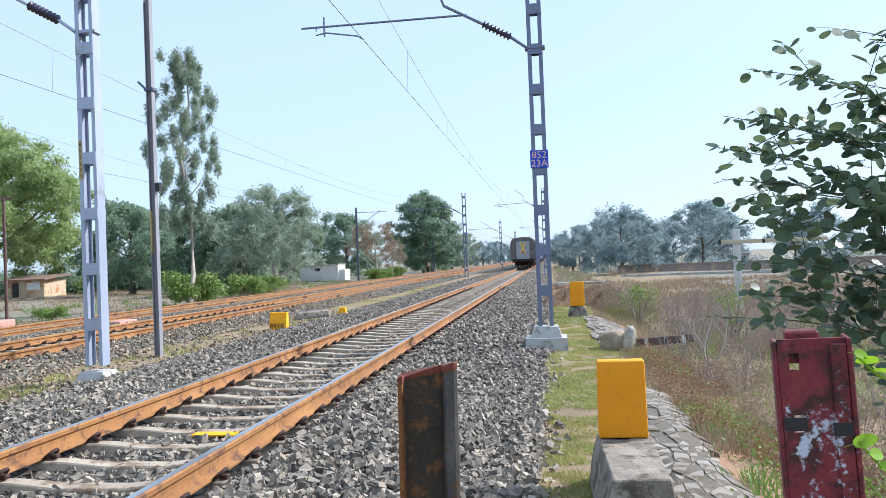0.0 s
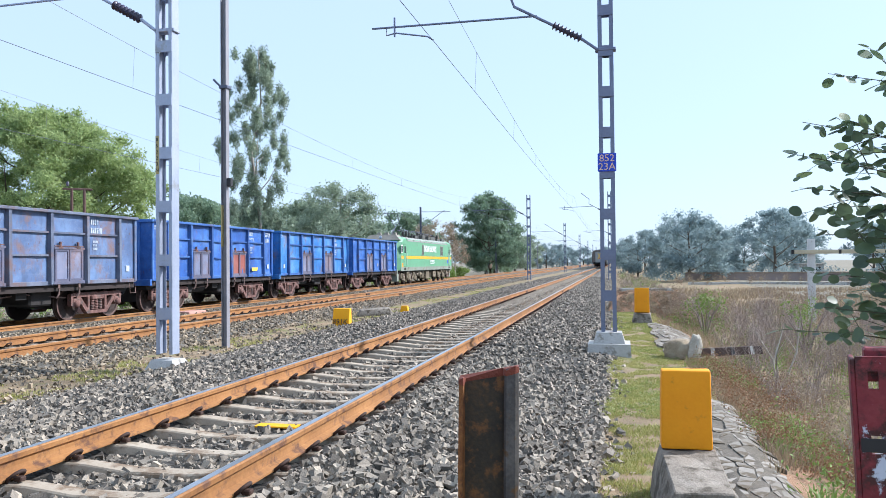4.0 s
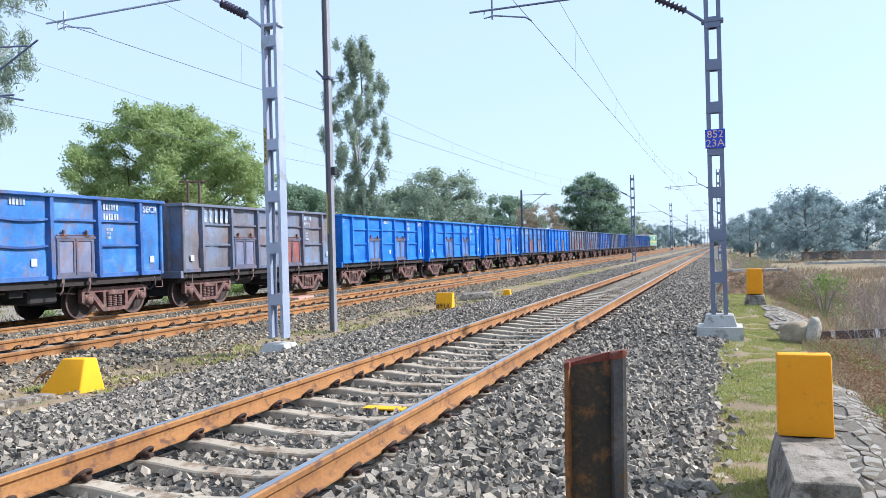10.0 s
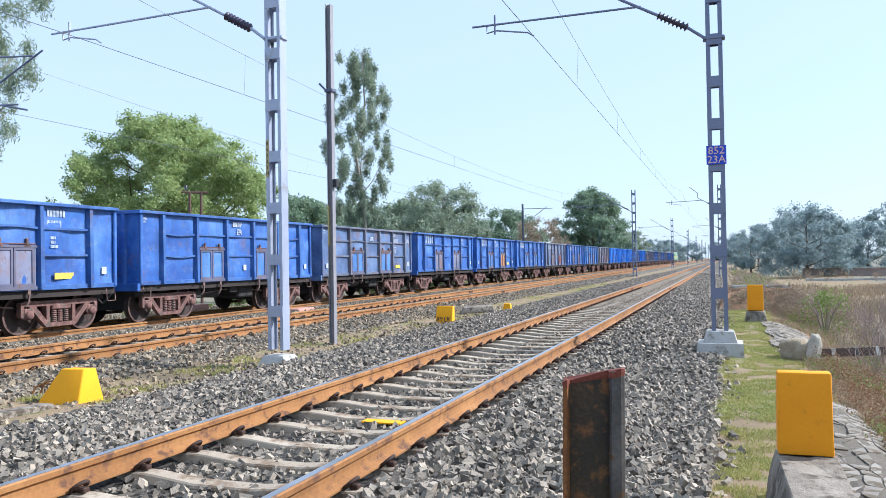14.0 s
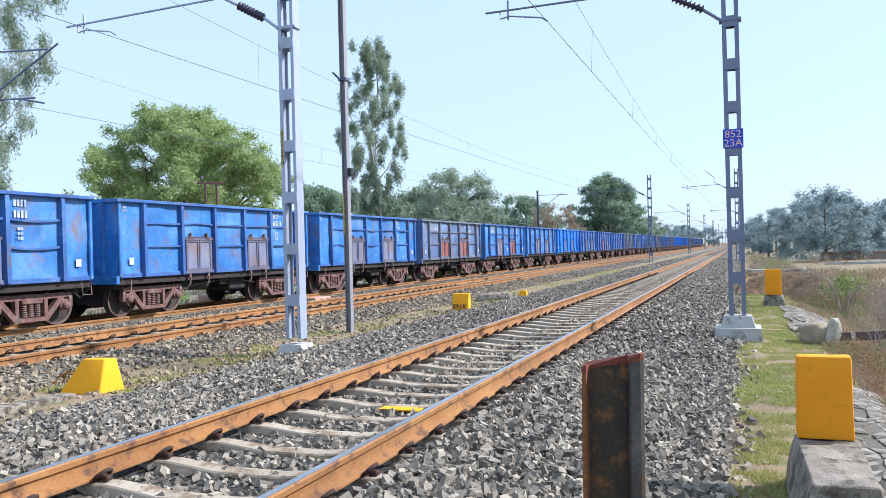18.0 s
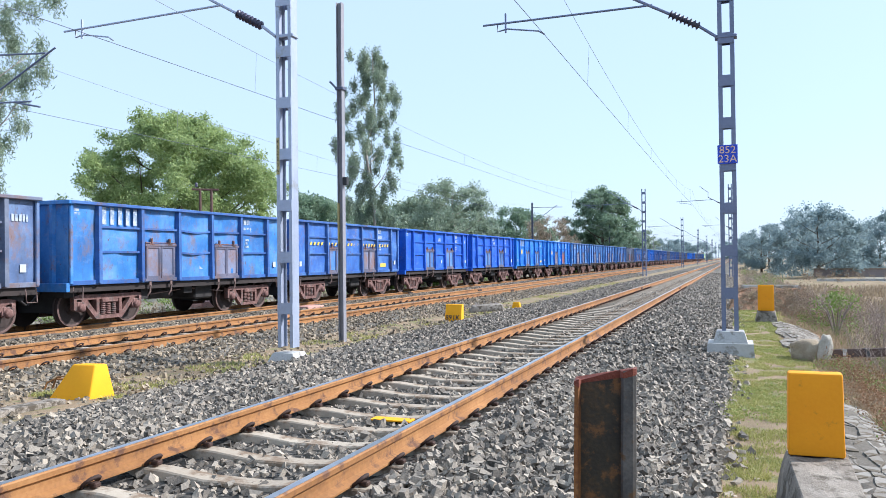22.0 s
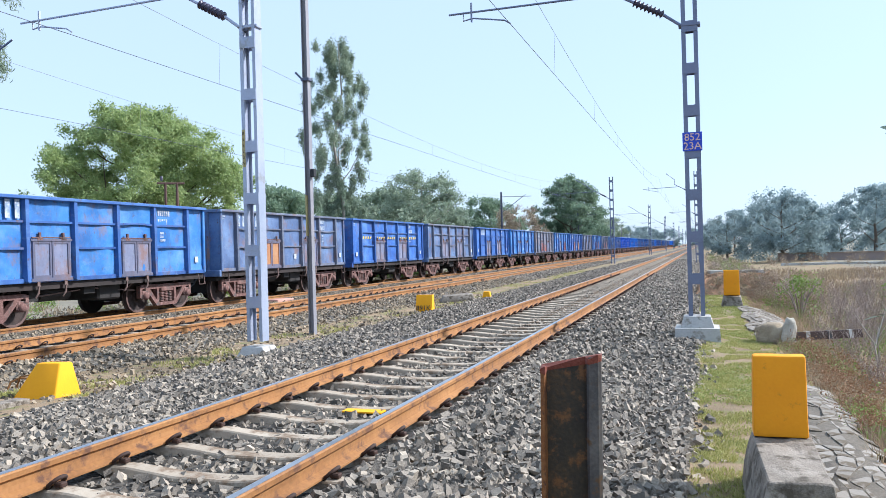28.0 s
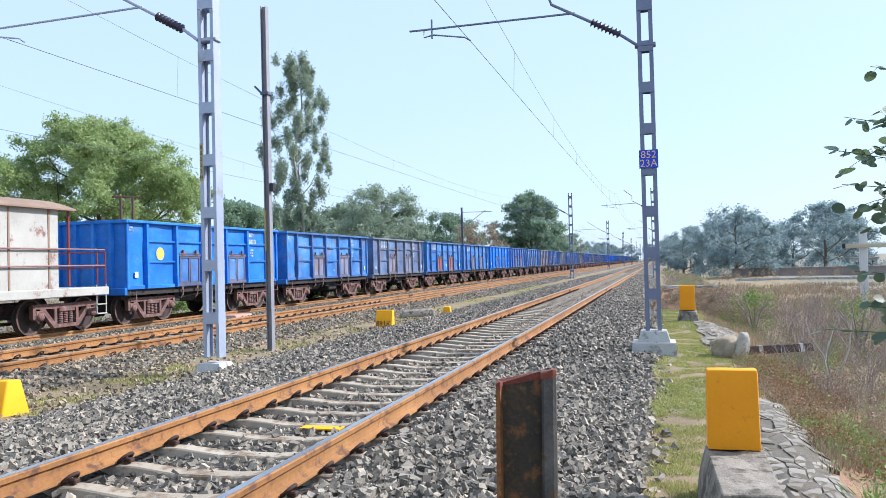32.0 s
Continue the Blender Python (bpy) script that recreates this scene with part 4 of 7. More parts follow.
def wagon(kind, col, doors, stripes, patch, red_panel, logo, letters, hazard, label):
    w = thing("open_wagon", label, "railway wagon", "wagons of the goods train")
    c = BLUE[col]
    ec = c if col in (0, 4) else EDGE[1 if col in (2, 3) else 0]
    s = 1
    part("floor", keep("floor", lambda: Geo().box(-SHEET + 0.05, SHEET - 0.05, -HALF + 0.02, HALF - 0.02, FLOOR - 0.10, FLOOR - 0.02).mesh("floor", M["underframe"])), None, w)
    for s in (1, -1):
        part("side_sheet", keep(("ss", s, col, kind % 3), lambda: side_sheet_geo(s, 0.05 + 0.02 * (kind % 3), kind % 3 + 3 * s).mesh("side_sheet", c)), None, w)
        part("sole_bar", keep(("sole", s), lambda: Geo().box(s * (SHEET - 0.16), s * (SHEET - 0.04), -HALF, HALF, FLOOR - 0.24, FLOOR - 0.07).mesh("sole_bar", M["sole"])), None, w)
        part("top_rail", keep(("cop", s, col), lambda: Geo().box(s * (SHEET - 0.05), s * (PROUD + 0.012), -HALF - 0.03, HALF + 0.03, TOP - 0.09, TOP, 0.015).mesh("top_rail", ec)), None, w)
        part("bottom_rail", keep(("bot", s, col), lambda: Geo().box(s * SHEET, s * (SHEET + 0.05), -HALF, HALF, FLOOR - 0.06, FLOOR + 0.06, 0.01).mesh("bottom_rail", ec)), None, w)
        for y in POSTS:
            part("post", keep(("post", s, col), lambda: post_geo(s).mesh("post", ec)), None, w, at=(0, y, 0))
        for e in (-1, 1):
            part("corner_plate", keep(("crn", s, e, col), lambda: Geo().box(s * SHEET, s * (SHEET + 0.075), e * (HALF - 0.10), e * (HALF + 0.01), FLOOR - 0.04, TOP - 0.09, 0.02).mesh("corner_plate", c)), None, w)
        if s < 0:
            continue
        for k in range(5):
            for z in ((2.62, 1.96) if k not in (1, 3) else (2.62,)):
                bend = 0.0 if (k + kind) % 4 or col in (0, 4) else (-0.045, 0.04)[kind % 2]
                part("rib", keep(("rib", s, k, z, col, bend), lambda: rib_geo(s, k, z, bend).mesh("rib", ec)), None, w)
        for i, y in enumerate((-1.575, 1.575)):
            dm = doors[i]
            d = part("door", keep(("door", s, dm), lambda: door_mesh(s, dm)), None, w, "drop door of the wagon side", at=(0, y, 0))
            part("hinge", keep(("hinge", s), lambda: hinge_geo(s).mesh("hinge", M["bogie"])), None, d)
            for q in (-0.44, 0.44):
                part("strap", keep(("strap", s), lambda: strap_geo(s).mesh("strap", M["hose"])), None, d, at=(0, q, 0))
        if stripes:
            for i in range(5):
                y = POSTS[0] + 0.22 + i * 0.285
                part("white_stripe", keep(("wst", s), lambda: Geo().box(s * (SHEET + 0.028), s * (SHEET + 0.032), -0.07, 0.07, 2.69, 3.15).mesh("white_stripe", M["white_mark"])), None, w, at=(0, y, 0))
        if red_panel:
            k = red_panel - 1
            part("repair_plate", keep(("rep", s, k), lambda: Geo().box(s * (SHEET + 0.03), s * (SHEET + 0.04), POSTS[k] + 0.1, POSTS[k + 1] - 0.1, FLOOR + 0.08, 1.92, 0.004).mesh("repair_plate", DOOR[1])), None, w, "red primer repair plate")
        tagged(part("stencil", keep(("st", kind), lambda: bars(2, s, 2.60, 2.92, 0.17, kind).mesh("stencil", M["white_mark"])), None, w), "worn white stencilled marks", kind="stuff")
        tagged(part("stencil", keep(("st2", kind), lambda: bars(3, s, 2.7, 2.36, 0.07, kind + 50).mesh("stencil", M["white_mark"])), None, w), "worn white stencilled marks", kind="stuff")
        if letters == "SECR":
            part("lettering", keep("secr", lambda: text_mesh("SECR", 0.26, M["white_mark"], bold=0.008)), None, w, "worn white letters", at=(s * (SHEET + 0.034), 4.40, 2.99, 90, 0, 90))
            tagged(part("stencil", keep(("st3", kind), lambda: bars(1, s, 4.15, 2.66, 0.17, kind + 90).mesh("stencil", M["white_mark"])), None, w), "worn white stencilled marks", kind="stuff")
        elif letters:
            part("lettering", keep(letters, lambda: text_mesh(letters, 0.27, M["white_mark"], bold=0.008)), None, w, "worn white letters", at=(s * (SHEET + 0.034), 0.0, 2.76, 90, 0, 90))
            tagged(part("stencil", keep(("st3", kind), lambda: bars(1, s, -0.36, 2.94, 0.17, kind + 90).mesh("stencil", M["white_mark"])), None, w), "worn white stencilled marks", kind="stuff")
        if hazard:
            hz = Geo()
            for i in range(26):
                q = -3.7 + i * 0.29
                if min(abs(q + 0.07 - p) for p in POSTS) > 0.16:
                    hz.extrude([(q, 2.30), (q + 0.13, 2.30), (q + 0.20, 2.42), (q + 0.07, 2.42)], "x", SHEET + 0.022, SHEET + 0.026)
            tagged(part("hazard_dashes", hz, M["yellow_mark"], w), "row of slanted yellow painted dashes", kind="stuff")
        if logo:
            part("mark_ring", keep(("ring", s), lambda: Geo().lathe([(s * (SHEET + 0.030), 0.215), (s * (SHEET + 0.034), 0.215)], (0, 0, 2.22), "x", 18).mesh("mark_ring", M["card"])), None, w, "pale ring round the yellow mark", at=(0, -3.2, 0))
        tagged(part("stencil", keep(("st4", kind), lambda: bars(2, s, -4.72, 3.0, 0.06, kind + 130).mesh("stencil", M["white_mark"])), None, w), "worn white stencilled marks", kind="stuff")
        for y in ((4.45, -4.42) if kind % 2 else (4.45, 0.3)):
            part("label_card", keep(("card", s), lambda: Geo().box(s * (SHEET + 0.03), s * (SHEET + 0.036), -0.085, 0.085, 1.46, 1.65).mesh("label_card", M["card"])), None, w, "white wagon label card", at=(0, y, 0))
        if logo:
            part("round_mark", keep(("logo", s), lambda: Geo().lathe([(s * (SHEET + 0.034), 0.19), (s * (SHEET + 0.038), 0.19)], (0, 0, 2.22), "x", 16).mesh("round_mark", M["yellow_mark"])), None, w, "round yellow mark", at=(0, -3.2, 0))
        if patch:
            part("notice", keep(("not", s), lambda: Geo().box(s * (SHEET + 0.03), s * (SHEET + 0.036), -0.3, 0.3, 1.36, 1.52).mesh("notice", M["yellow_mark"])), None, w, "yellow notice strip", at=(0, 3.1, 0))
    for e in (-1, 1):
        ew = part("end_wall", keep(("end", e, col), lambda: Geo().box(-SHEET, SHEET, e * (HALF - 0.03), e * (HALF + 0.004), FLOOR - 0.05, TOP - 0.02).mesh("end_wall", c)), None, w)
        if e < 0:
            for x in (-0.95, -0.32, 0.32, 0.95):
                part("end_post", keep(("ep", col), lambda: end_post_geo().mesh("end_post", c)), None, ew, at=(x, 0, 0))
            part("end_sill", keep(("es", col), lambda: Geo().box(-SHEET - 0.05, SHEET + 0.05, -HALF - 0.12, -HALF, FLOOR - 0.22, FLOOR, 0.01).mesh("end_sill", c)), None, ew)
            part("end_cap", keep(("ec", col), lambda: Geo().box(-PROUD, PROUD, -HALF - 0.10, -HALF + 0.06, TOP - 0.10, TOP + 0.003, 0.01).mesh("end_cap", c)), None, ew)
        part("coupler", keep(("cpl", e), lambda: Geo().box(-0.12, 0.12, e * HALF, e * (HALF + 0.46), 0.95, 1.22, 0.03).mesh("coupler", M["underframe"])), None, w)
        part("hand_rail", keep(("hr", e), lambda: Geo().tube([(1.5, e * (HALF - 0.1), FLOOR - 0.1), (1.52, e * (HALF - 0.08), FLOOR - 0.42), (1.52, e * (HALF - 0.38), FLOOR - 0.42), (1.5, e * (HALF - 0.4), FLOOR - 0.1)], 0.016, 6).mesh("hand_rail", M["hose"])), None, w)
        part("brake_hose", keep(("bh", e), lambda: Geo().tube([(0.55, e * HALF, 1.0), (0.57, e * (HALF + 0.3), 0.72), (0.55, e * (HALF + 0.45), 0.62)], 0.03, 6).mesh("brake_hose", M["underframe"])), None, w)
        add_bogie(w, e * 3.262, 0)
    # deep boxes at the bogies are added dark blocks, standing for shade behind the wheels
    part("underframe", keep("under", lambda: Geo().box(-0.35, 0.35, -HALF + 0.1, HALF - 0.1, 0.82, FLOOR - 0.1).box(-1.2, 1.2, -0.2, 0.2, 0.72, FLOOR - 0.1).box(-1.1, 1.1, 0.45, 1.35, 0.50, FLOOR - 0.1, 0.05).box(-1.15, 1.15, -2.0, -1.7, 0.62, FLOOR - 0.1).box(-0.72, 0.72, 2.0, 4.5, 0.36, 1.0).box(-0.72, 0.72, -4.5, -2.0, 0.36, 1.0).box(-1.15, 1.15, 4.3, 4.75, 0.78, FLOOR - 0.1).box(-1.15, 1.15, -4.75, -4.3, 0.78, FLOOR - 0.1).mesh("underframe", M["underframe"])), None, w)
    part("air_reservoir", keep("res", lambda: Geo().tube([(0.85, -1.5, 0.78), (0.85, -0.5, 0.78)], 0.2, 12).mesh("air_reservoir", M["underframe"])), None, w)
    part("brake_rod", keep("rod", lambda: Geo().tube([(1.1, -1.9, 0.72), (1.05, 0.2, 0.86), (1.1, 1.9, 0.70)], 0.022, 6).mesh("brake_rod", M["hose"])), None, w)
    return w


def end_post_geo():
    e = -1
    return Geo().extrude([(-0.08, e * (HALF + 0.004)), (-0.05, e * (HALF + 0.1)), (0.05, e * (HALF + 0.1)), (0.08, e * (HALF + 0.004))], "z", FLOOR, TOP - 0.10)


SPACING, N_WAGON = 10.713, 58
# position of the first wagon's front end along the track
TRAIN = (3.03812767e-06, -8.89441534e-04, 7.47759912e-03, 21.0551729, 305.644948)


def train_y(t):
    y = 0.0
    for c in TRAIN:
        y = y * (t - 16) + c
    return y


# from the locomotive backwards: colour, the two doors, white stripes, notice, repaired panel, round mark, letters, yellow dashes
CONSIST = """1 00 0 0 0 0 SECR 0|5 00 0 0 0 0 - 0|1 01 0 1 0 0 SECR 0|2 00 0 0 0 0 - 0|1 00 0 0 0 0 NCR 0|2 00 0 0 0 0 - 0|1 00 0 1 0 0 NCR 0|2 10 0 0 0 0 SEC 0
3 11 1 0 0 0 - 0|0 30 0 0 0 0 SECR 0|5 10 1 0 0 0 - 0|0 33 0 0 0 0 SECR 0|0 33 0 0 0 0 SECR 0|0 33 0 0 0 0 SECR 0|3 01 1 0 0 0 - 0|5 00 1 0 0 0 SECR 0
1 00 1 0 0 0 NR 0|2 01 1 0 0 0 - 0|1 33 1 0 0 0 ER 0|1 32 1 1 0 0 NCR 0|1 00 1 0 0 0 - 0|2 33 0 1 0 0 SER 0|1 33 0 0 0 0 ER 0|1 10 0 1 0 0 SE 0
1 00 0 0 0 0 - 0|0 33 0 0 0 0 SECR 0|5 00 0 0 0 0 - 0|5 01 1 0 0 0 - 0|2 11 1 0 4 0 - 0|5 00 0 0 0 0 - 0|5 00 0 0 0 0 SECR 0|5 00 0 0 0 0 - 0
5 00 1 0 0 0 SECR 0|0 01 0 0 0 1 ER 0|0 33 1 1 0 1 - 0|4 33 0 0 0 0 NR 0|4 33 0 0 0 0 NR 0|1 30 0 1 0 0 - 1|5 00 1 0 0 0 - 0|2 11 1 0 0 0 ER 0
5 11 1 0 0 0 SECR 0|2 00 1 1 0 0 - 0|1 12 1 0 0 0 SER 0|5 01 1 0 0 0 - 0|3 10 1 0 3 0 - 0|5 33 0 0 0 0 SE 0|1 00 1 0 0 0 - 0|2 00 0 0 0 0 - 0
1 00 0 0 0 0 - 1|2 20 1 0 0 0 - 0|5 00 1 0 0 0 - 0|1 00 0 0 0 0 SECR 0|0 33 0 0 0 0 SECR 0|5 00 1 0 0 0 - 0|5 11 1 0 2 0 SECR 0|2 00 1 0 0 0 - 0
5 00 0 0 0 0 - 0|0 33 0 0 0 1 - 0"""
SHADE = ["bright azure", "weathered royal-blue", "dusty slate-blue", "worn grey rust-streaked", "deep blue", "faded azure"]
WAGONS = []
for k, row in enumerate(CONSIST.replace("\n", "|").split("|")):
    col, dr, stripes, notice, red_panel, mark, letters, hazard = row.split()
    label = SHADE[int(col)] + " open steel goods wagon"
    if hazard == "1":
        label += " with a row of yellow dashes"
    elif "1" in dr:
        label += " with red drop doors"
    elif stripes == "1":
        label += " with white painted stripes"
    elif mark == "1":
        label += " with a round yellow mark"
    WAGONS.append(wagon(k % 9, int(col), (int(dr[0]), int(dr[1])), int(stripes), int(notice), int(red_panel), int(mark), letters.strip("-"), int(hazard), label))
for k, w in enumerate(WAGONS):
    w.matrix_basis = pose(XC, train_y(0) - HALF - SPACING * k, ZC)
# ---- locomotive ----
M["loco_green"] = material("loco_green", [(0.11, 0.30, 0.165), (0.145, 0.36, 0.205)], 0.5, 1.0, 25, 0.05, spots=((0.13, 0.26, 0.16), 0.25, 1.5))
M["loco_hood"] = material("loco_hood", [(0.13, 0.12, 0.10), (0.22, 0.205, 0.175), (0.29, 0.275, 0.245)], 0.75, 1.0, 25, 0.15)
M["loco_yellow"] = material("loco_yellow", [(0.78, 0.38, 0.005), (0.84, 0.45, 0.01)], 0.4, 1.5, 25, 0.05)
M["loco_grey"] = material("loco_grey", [(0.19, 0.22, 0.18), (0.27, 0.30, 0.25)], 0.65, 1.0, 25, 0.1, spots=((0.17, 0.14, 0.10), 0.3, 2))
M["loco_roof"] = material("loco_roof", [(0.26, 0.265, 0.255), (0.37, 0.37, 0.355)], 0.65, 1.0, 25, 0.1, spots=((0.16, 0.145, 0.12), 0.35, 2))
M["loco_under"] = material("loco_under", [(0.10, 0.08, 0.05), (0.22, 0.18, 0.12), (0.36, 0.31, 0.22)], 0.85, 2.0, 25, 0.3, spots=((0.035, 0.03, 0.022), 0.4, 4))
M["window_glass"] = material("window_glass", [(0.02, 0.025, 0.03), (0.04, 0.045, 0.05)], 0.08, 2, 20, 0.0)
M["window_frame"] = material("window_frame", [(0.55, 0.58, 0.55), (0.65, 0.67, 0.64)], 0.5, 2, 20, 0.05)
M["grille"] = material("grille", [(0.05, 0.05, 0.045), (0.10, 0.10, 0.09)], 0.7, 5, 40, 0.2)
M["silver"] = material("silver", [(0.55, 0.58, 0.60), (0.66, 0.68, 0.70)], 0.5, 2, 20, 0.05)


def frustum(b, t, z0, z1, shift=(0, 0)):
    """Four-sided block: half sizes b at z0, t at z1."""
    c = ((-1, -1), (1, -1), (1, 1), (-1, 1))
    vs = [(x * b[0], y * b[1], z0) for x, y in c] + [(x * t[0] + shift[0], y * t[1] + shift[1], z1) for x, y in c]
    return Geo().add(vs, [(3, 2, 1, 0), (4, 5, 6, 7), (0, 1, 5, 4), (1, 2, 6, 5), (2, 3, 7, 6), (3, 0, 4, 7)])


def loco():
    w = thing("electric_locomotive", "light green electric locomotive with yellow band and raised pantograph", "locomotive")
    HL, hw = 9.72, 1.52
    z0, z1 = 1.12, 3.45
    body = Geo()
    side = [(-HL, z0), (HL, z0), (HL, 2.05), (HL - 0.35, 3.28), (HL - 0.75, 3.50), (-HL + 0.75, 3.50), (-HL + 0.35, 3.28), (-HL, 2.05)]
    n = len(side)
    vs = []
    for x, taper in ((-hw, 0.0), (-hw + 0.30, 1.0), (hw - 0.30, 1.0), (hw, 0.0)):
        for y, z in side:
            yy = y - math.copysign((1 - taper) * 0.42, y) if abs(y) > 8 else y
            zz = z + (0.16 if taper and z > 3.4 else 0)
            vs.append((x, yy, zz))
    fs = []
    for i in range(3):
        for k in range(n):
            fs.append((i * n + k, i * n + (k + 1) % n, (i + 1) * n + (k + 1) % n, (i + 1) * n + k))
    fs += [tuple(range(n)), tuple(range(3 * n, 4 * n))]
    body.add(vs, fs)
    b = part("body", body, M["loco_green"], w)
    part("skirt", Geo().box(-hw - 0.006, hw + 0.006, -HL + 0.40, HL - 0.40, z0 - 0.05, 1.36), M["loco_grey"], b, "grey-green lower band")
    for e in (-1, 1):
        part("skirt", Geo().box(-hw + 0.3, hw - 0.3, e * (HL - 0.4), e * (HL + 0.006), z0 - 0.05, 1.36), M["loco_grey"], b)
    for s in (-1, 1):
        part("band", Geo().box(s * hw, s * (hw + 0.007), -HL + 0.52, HL - 0.52, 2.0, 2.22), M["loco_yellow"], b, "yellow band")
        part("roof_edge", Geo().extrude([(s * (hw + 0.012), 3.36), (s * (hw + 0.012), 3.46), (s * (hw - 0.10), 3.585), (s * (hw - 0.34), 3.67), (s * (hw - 0.34), 3.36)], "y", -HL + 2.4, HL - 2.4), M["loco_roof"], b, "pale grey curved roof edge")
        for k in range(8):
            part("roof_lug", Geo().box(s * (hw - 0.04), s * (hw + 0.03), -7.6 + k * 2.1, -7.45 + k * 2.1, 3.40, 3.52, 0.01), M["loco_grey"], b)
        for e in (-1, 1):
            part("door", Geo().box(s * hw, s * (hw + 0.012), e * 8.15 - 0.33, e * 8.15 + 0.33, 1.40, 3.10, 0.01), M["loco_green"], b)
            part("door_gap", Geo().box(s * hw, s * (hw + 0.006), e * 8.15 - 0.37, e * 8.15 + 0.37, 1.37, 3.13), M["grille"], b)
            part("door_window", Geo().box(s * (hw + 0.012), s * (hw + 0.018), e * 8.15 - 0.2, e * 8.15 + 0.2, 2.45, 2.95, 0.004), M["window_glass"], b)
            part("cab_window", Geo().box(s * hw, s * (hw + 0.02), e * 9.02 - 0.3, e * 9.02 + 0.25, 2.42, 3.05, 0.01), M["window_frame"], b, "white-framed cab window")
            part("cab_glass", Geo().box(s * (hw + 0.02), s * (hw + 0.024), e * 9.02 - 0.22, e * 9.02 + 0.17, 2.5, 2.97), M["window_glass"], b)
            part("step", Geo().box(s * (hw - 0.3), s * (hw + 0.02), e * 8.15 - 0.25, e * 8.15 + 0.25, 1.14, 1.3), M["underframe"], b)
            part("hand_rail", Geo().tube([(s * (hw + 0.05), e * 7.72, 1.5), (s * (hw + 0.05), e * 7.72, 2.6)], 0.018, 6), M["silver"], b)
        for yy, wd in ((4.75, 1.0), (-2.45, 0.55), (-4.6, 0.0)):
            if wd:
                lv = part("louvre", Geo().box(s * hw, s * (hw + 0.03), yy - wd / 2, yy + wd / 2, 2.30, 3.20, 0.01), M["loco_grey"], b, "grey louvre frame")
                for i in range(2 if wd > 0.6 else 1):
                    for j in range(2):
                        ww = (wd - 0.1) / (2 if wd > 0.6 else 1)
                        part("grille", Geo().box(s * (hw + 0.03), s * (hw + 0.034), yy - wd / 2 + 0.06 + i * ww, yy - wd / 2 + 0.04 + (i + 1) * ww, 2.36 + 0.40 * j, 2.73 + 0.40 * j), M["grille"], lv)
    part("lettering", text_mesh("INDIAN RAILWAYS", 0.72, M["white_paint"], bold=0.022, wide=0.74), None, b, "white capital letters", at=(hw + 0.008, 0.35, 2.84, 90, 0, 90))
    nb = Geo()
    for k in range(5):
        yy = 0.25 + k * 0.33
        nb.box(hw + 0.004, hw + 0.009, yy, yy + 0.25, 1.60, 1.66).box(hw + 0.004, hw + 0.009, yy, yy + 0.25, 1.74, 1.79).box(hw + 0.004, hw + 0.009, yy, yy + 0.25, 1.86, 1.92).box(hw + 0.004, hw + 0.009, yy + 0.18, yy + 0.25, 1.66, 1.86)
    part("stencil", nb, M["white_paint"], b, "white block marks")
    for e in (-1, 1):
        part("windscreen", Geo().box(-1.05, 1.05, -0.012, 0.012, -0.42, 0.42, 0.01), M["window_glass"], b, "dark windscreen", at=(0, e * (HL - 0.165), 2.66, -e * 15.9))
        hood = part("roof_cap", frustum((1.46, 0.86), (0.98, 0.50), 3.42, 3.84, (0, -e * 0.12)), M["loco_hood"], b, "dusty grey cab roof hood", at=(0, e * (HL - 1.24), 0))
        for q in (-0.45, 0.15, 0.75):
            part("roof_vent", frustum((0.20, 0.20), (0.12, 0.12), 3.82, 4.02), M["loco_hood"], hood, at=(q, -e * 0.1, 0))
        part("head_lamp", Geo().lathe([(0, 0.0), (0, 0.13), (e * 0.06, 0.13), (e * 0.06, 0.0)], (0, e * (HL - 0.20), 3.62), "y", 12), M["silver"], b)
        part("buffer_beam", Geo().box(-1.35, 1.35, e * (HL - 0.1), e * (HL + 0.12), 0.85, 1.18, 0.02), M["loco_grey"], w)
        part("cow_catcher", Geo().box(-1.3, 1.3, e * (HL - 0.55), e * (HL - 0.1), 0.28, 0.86, 0.03), M["loco_grey"], w)
        for s in (-1, 1):
            part("buffer", Geo().lathe([(e * 0.12, 0.10), (e * 0.45, 0.10), (e * 0.45, 0.22), (e * 0.52, 0.22)], (s * 0.98, e * HL, 1.06), "y", 12), M["underframe"], w)
        frame_g = Geo()
        for s in (-1, 1):
            frame_g.box(s * 1.08, s * 1.24, e * 6.3 - 2.4, e * 6.3 + 2.4, 0.62, 0.92, 0.03)
            for k in (-1, 0, 1):
                frame_g.box(s * 1.1, s * 1.34, e * 6.3 + k * 1.85 - 0.28, e * 6.3 + k * 1.85 + 0.28, 0.35, 0.78, 0.04)
                frame_g.box(s * 1.1, s * 1.30, e * 6.3 + k * 1.85 + 0.45, e * 6.3 + k * 1.85 + 0.75, 0.25, 0.70, 0.04)
                frame_g.tube([(s * 1.28, e * 6.3 + k * 1.85 - 0.5, 0.5), (s * 1.28, e * 6.3 + k * 1.85 - 0.5, 0.95)], 0.09, 8)
        bg = part("bogie", frame_g, M["loco_under"], w, "dusty brown bogie frame")
        q = random.Random(31 + e)
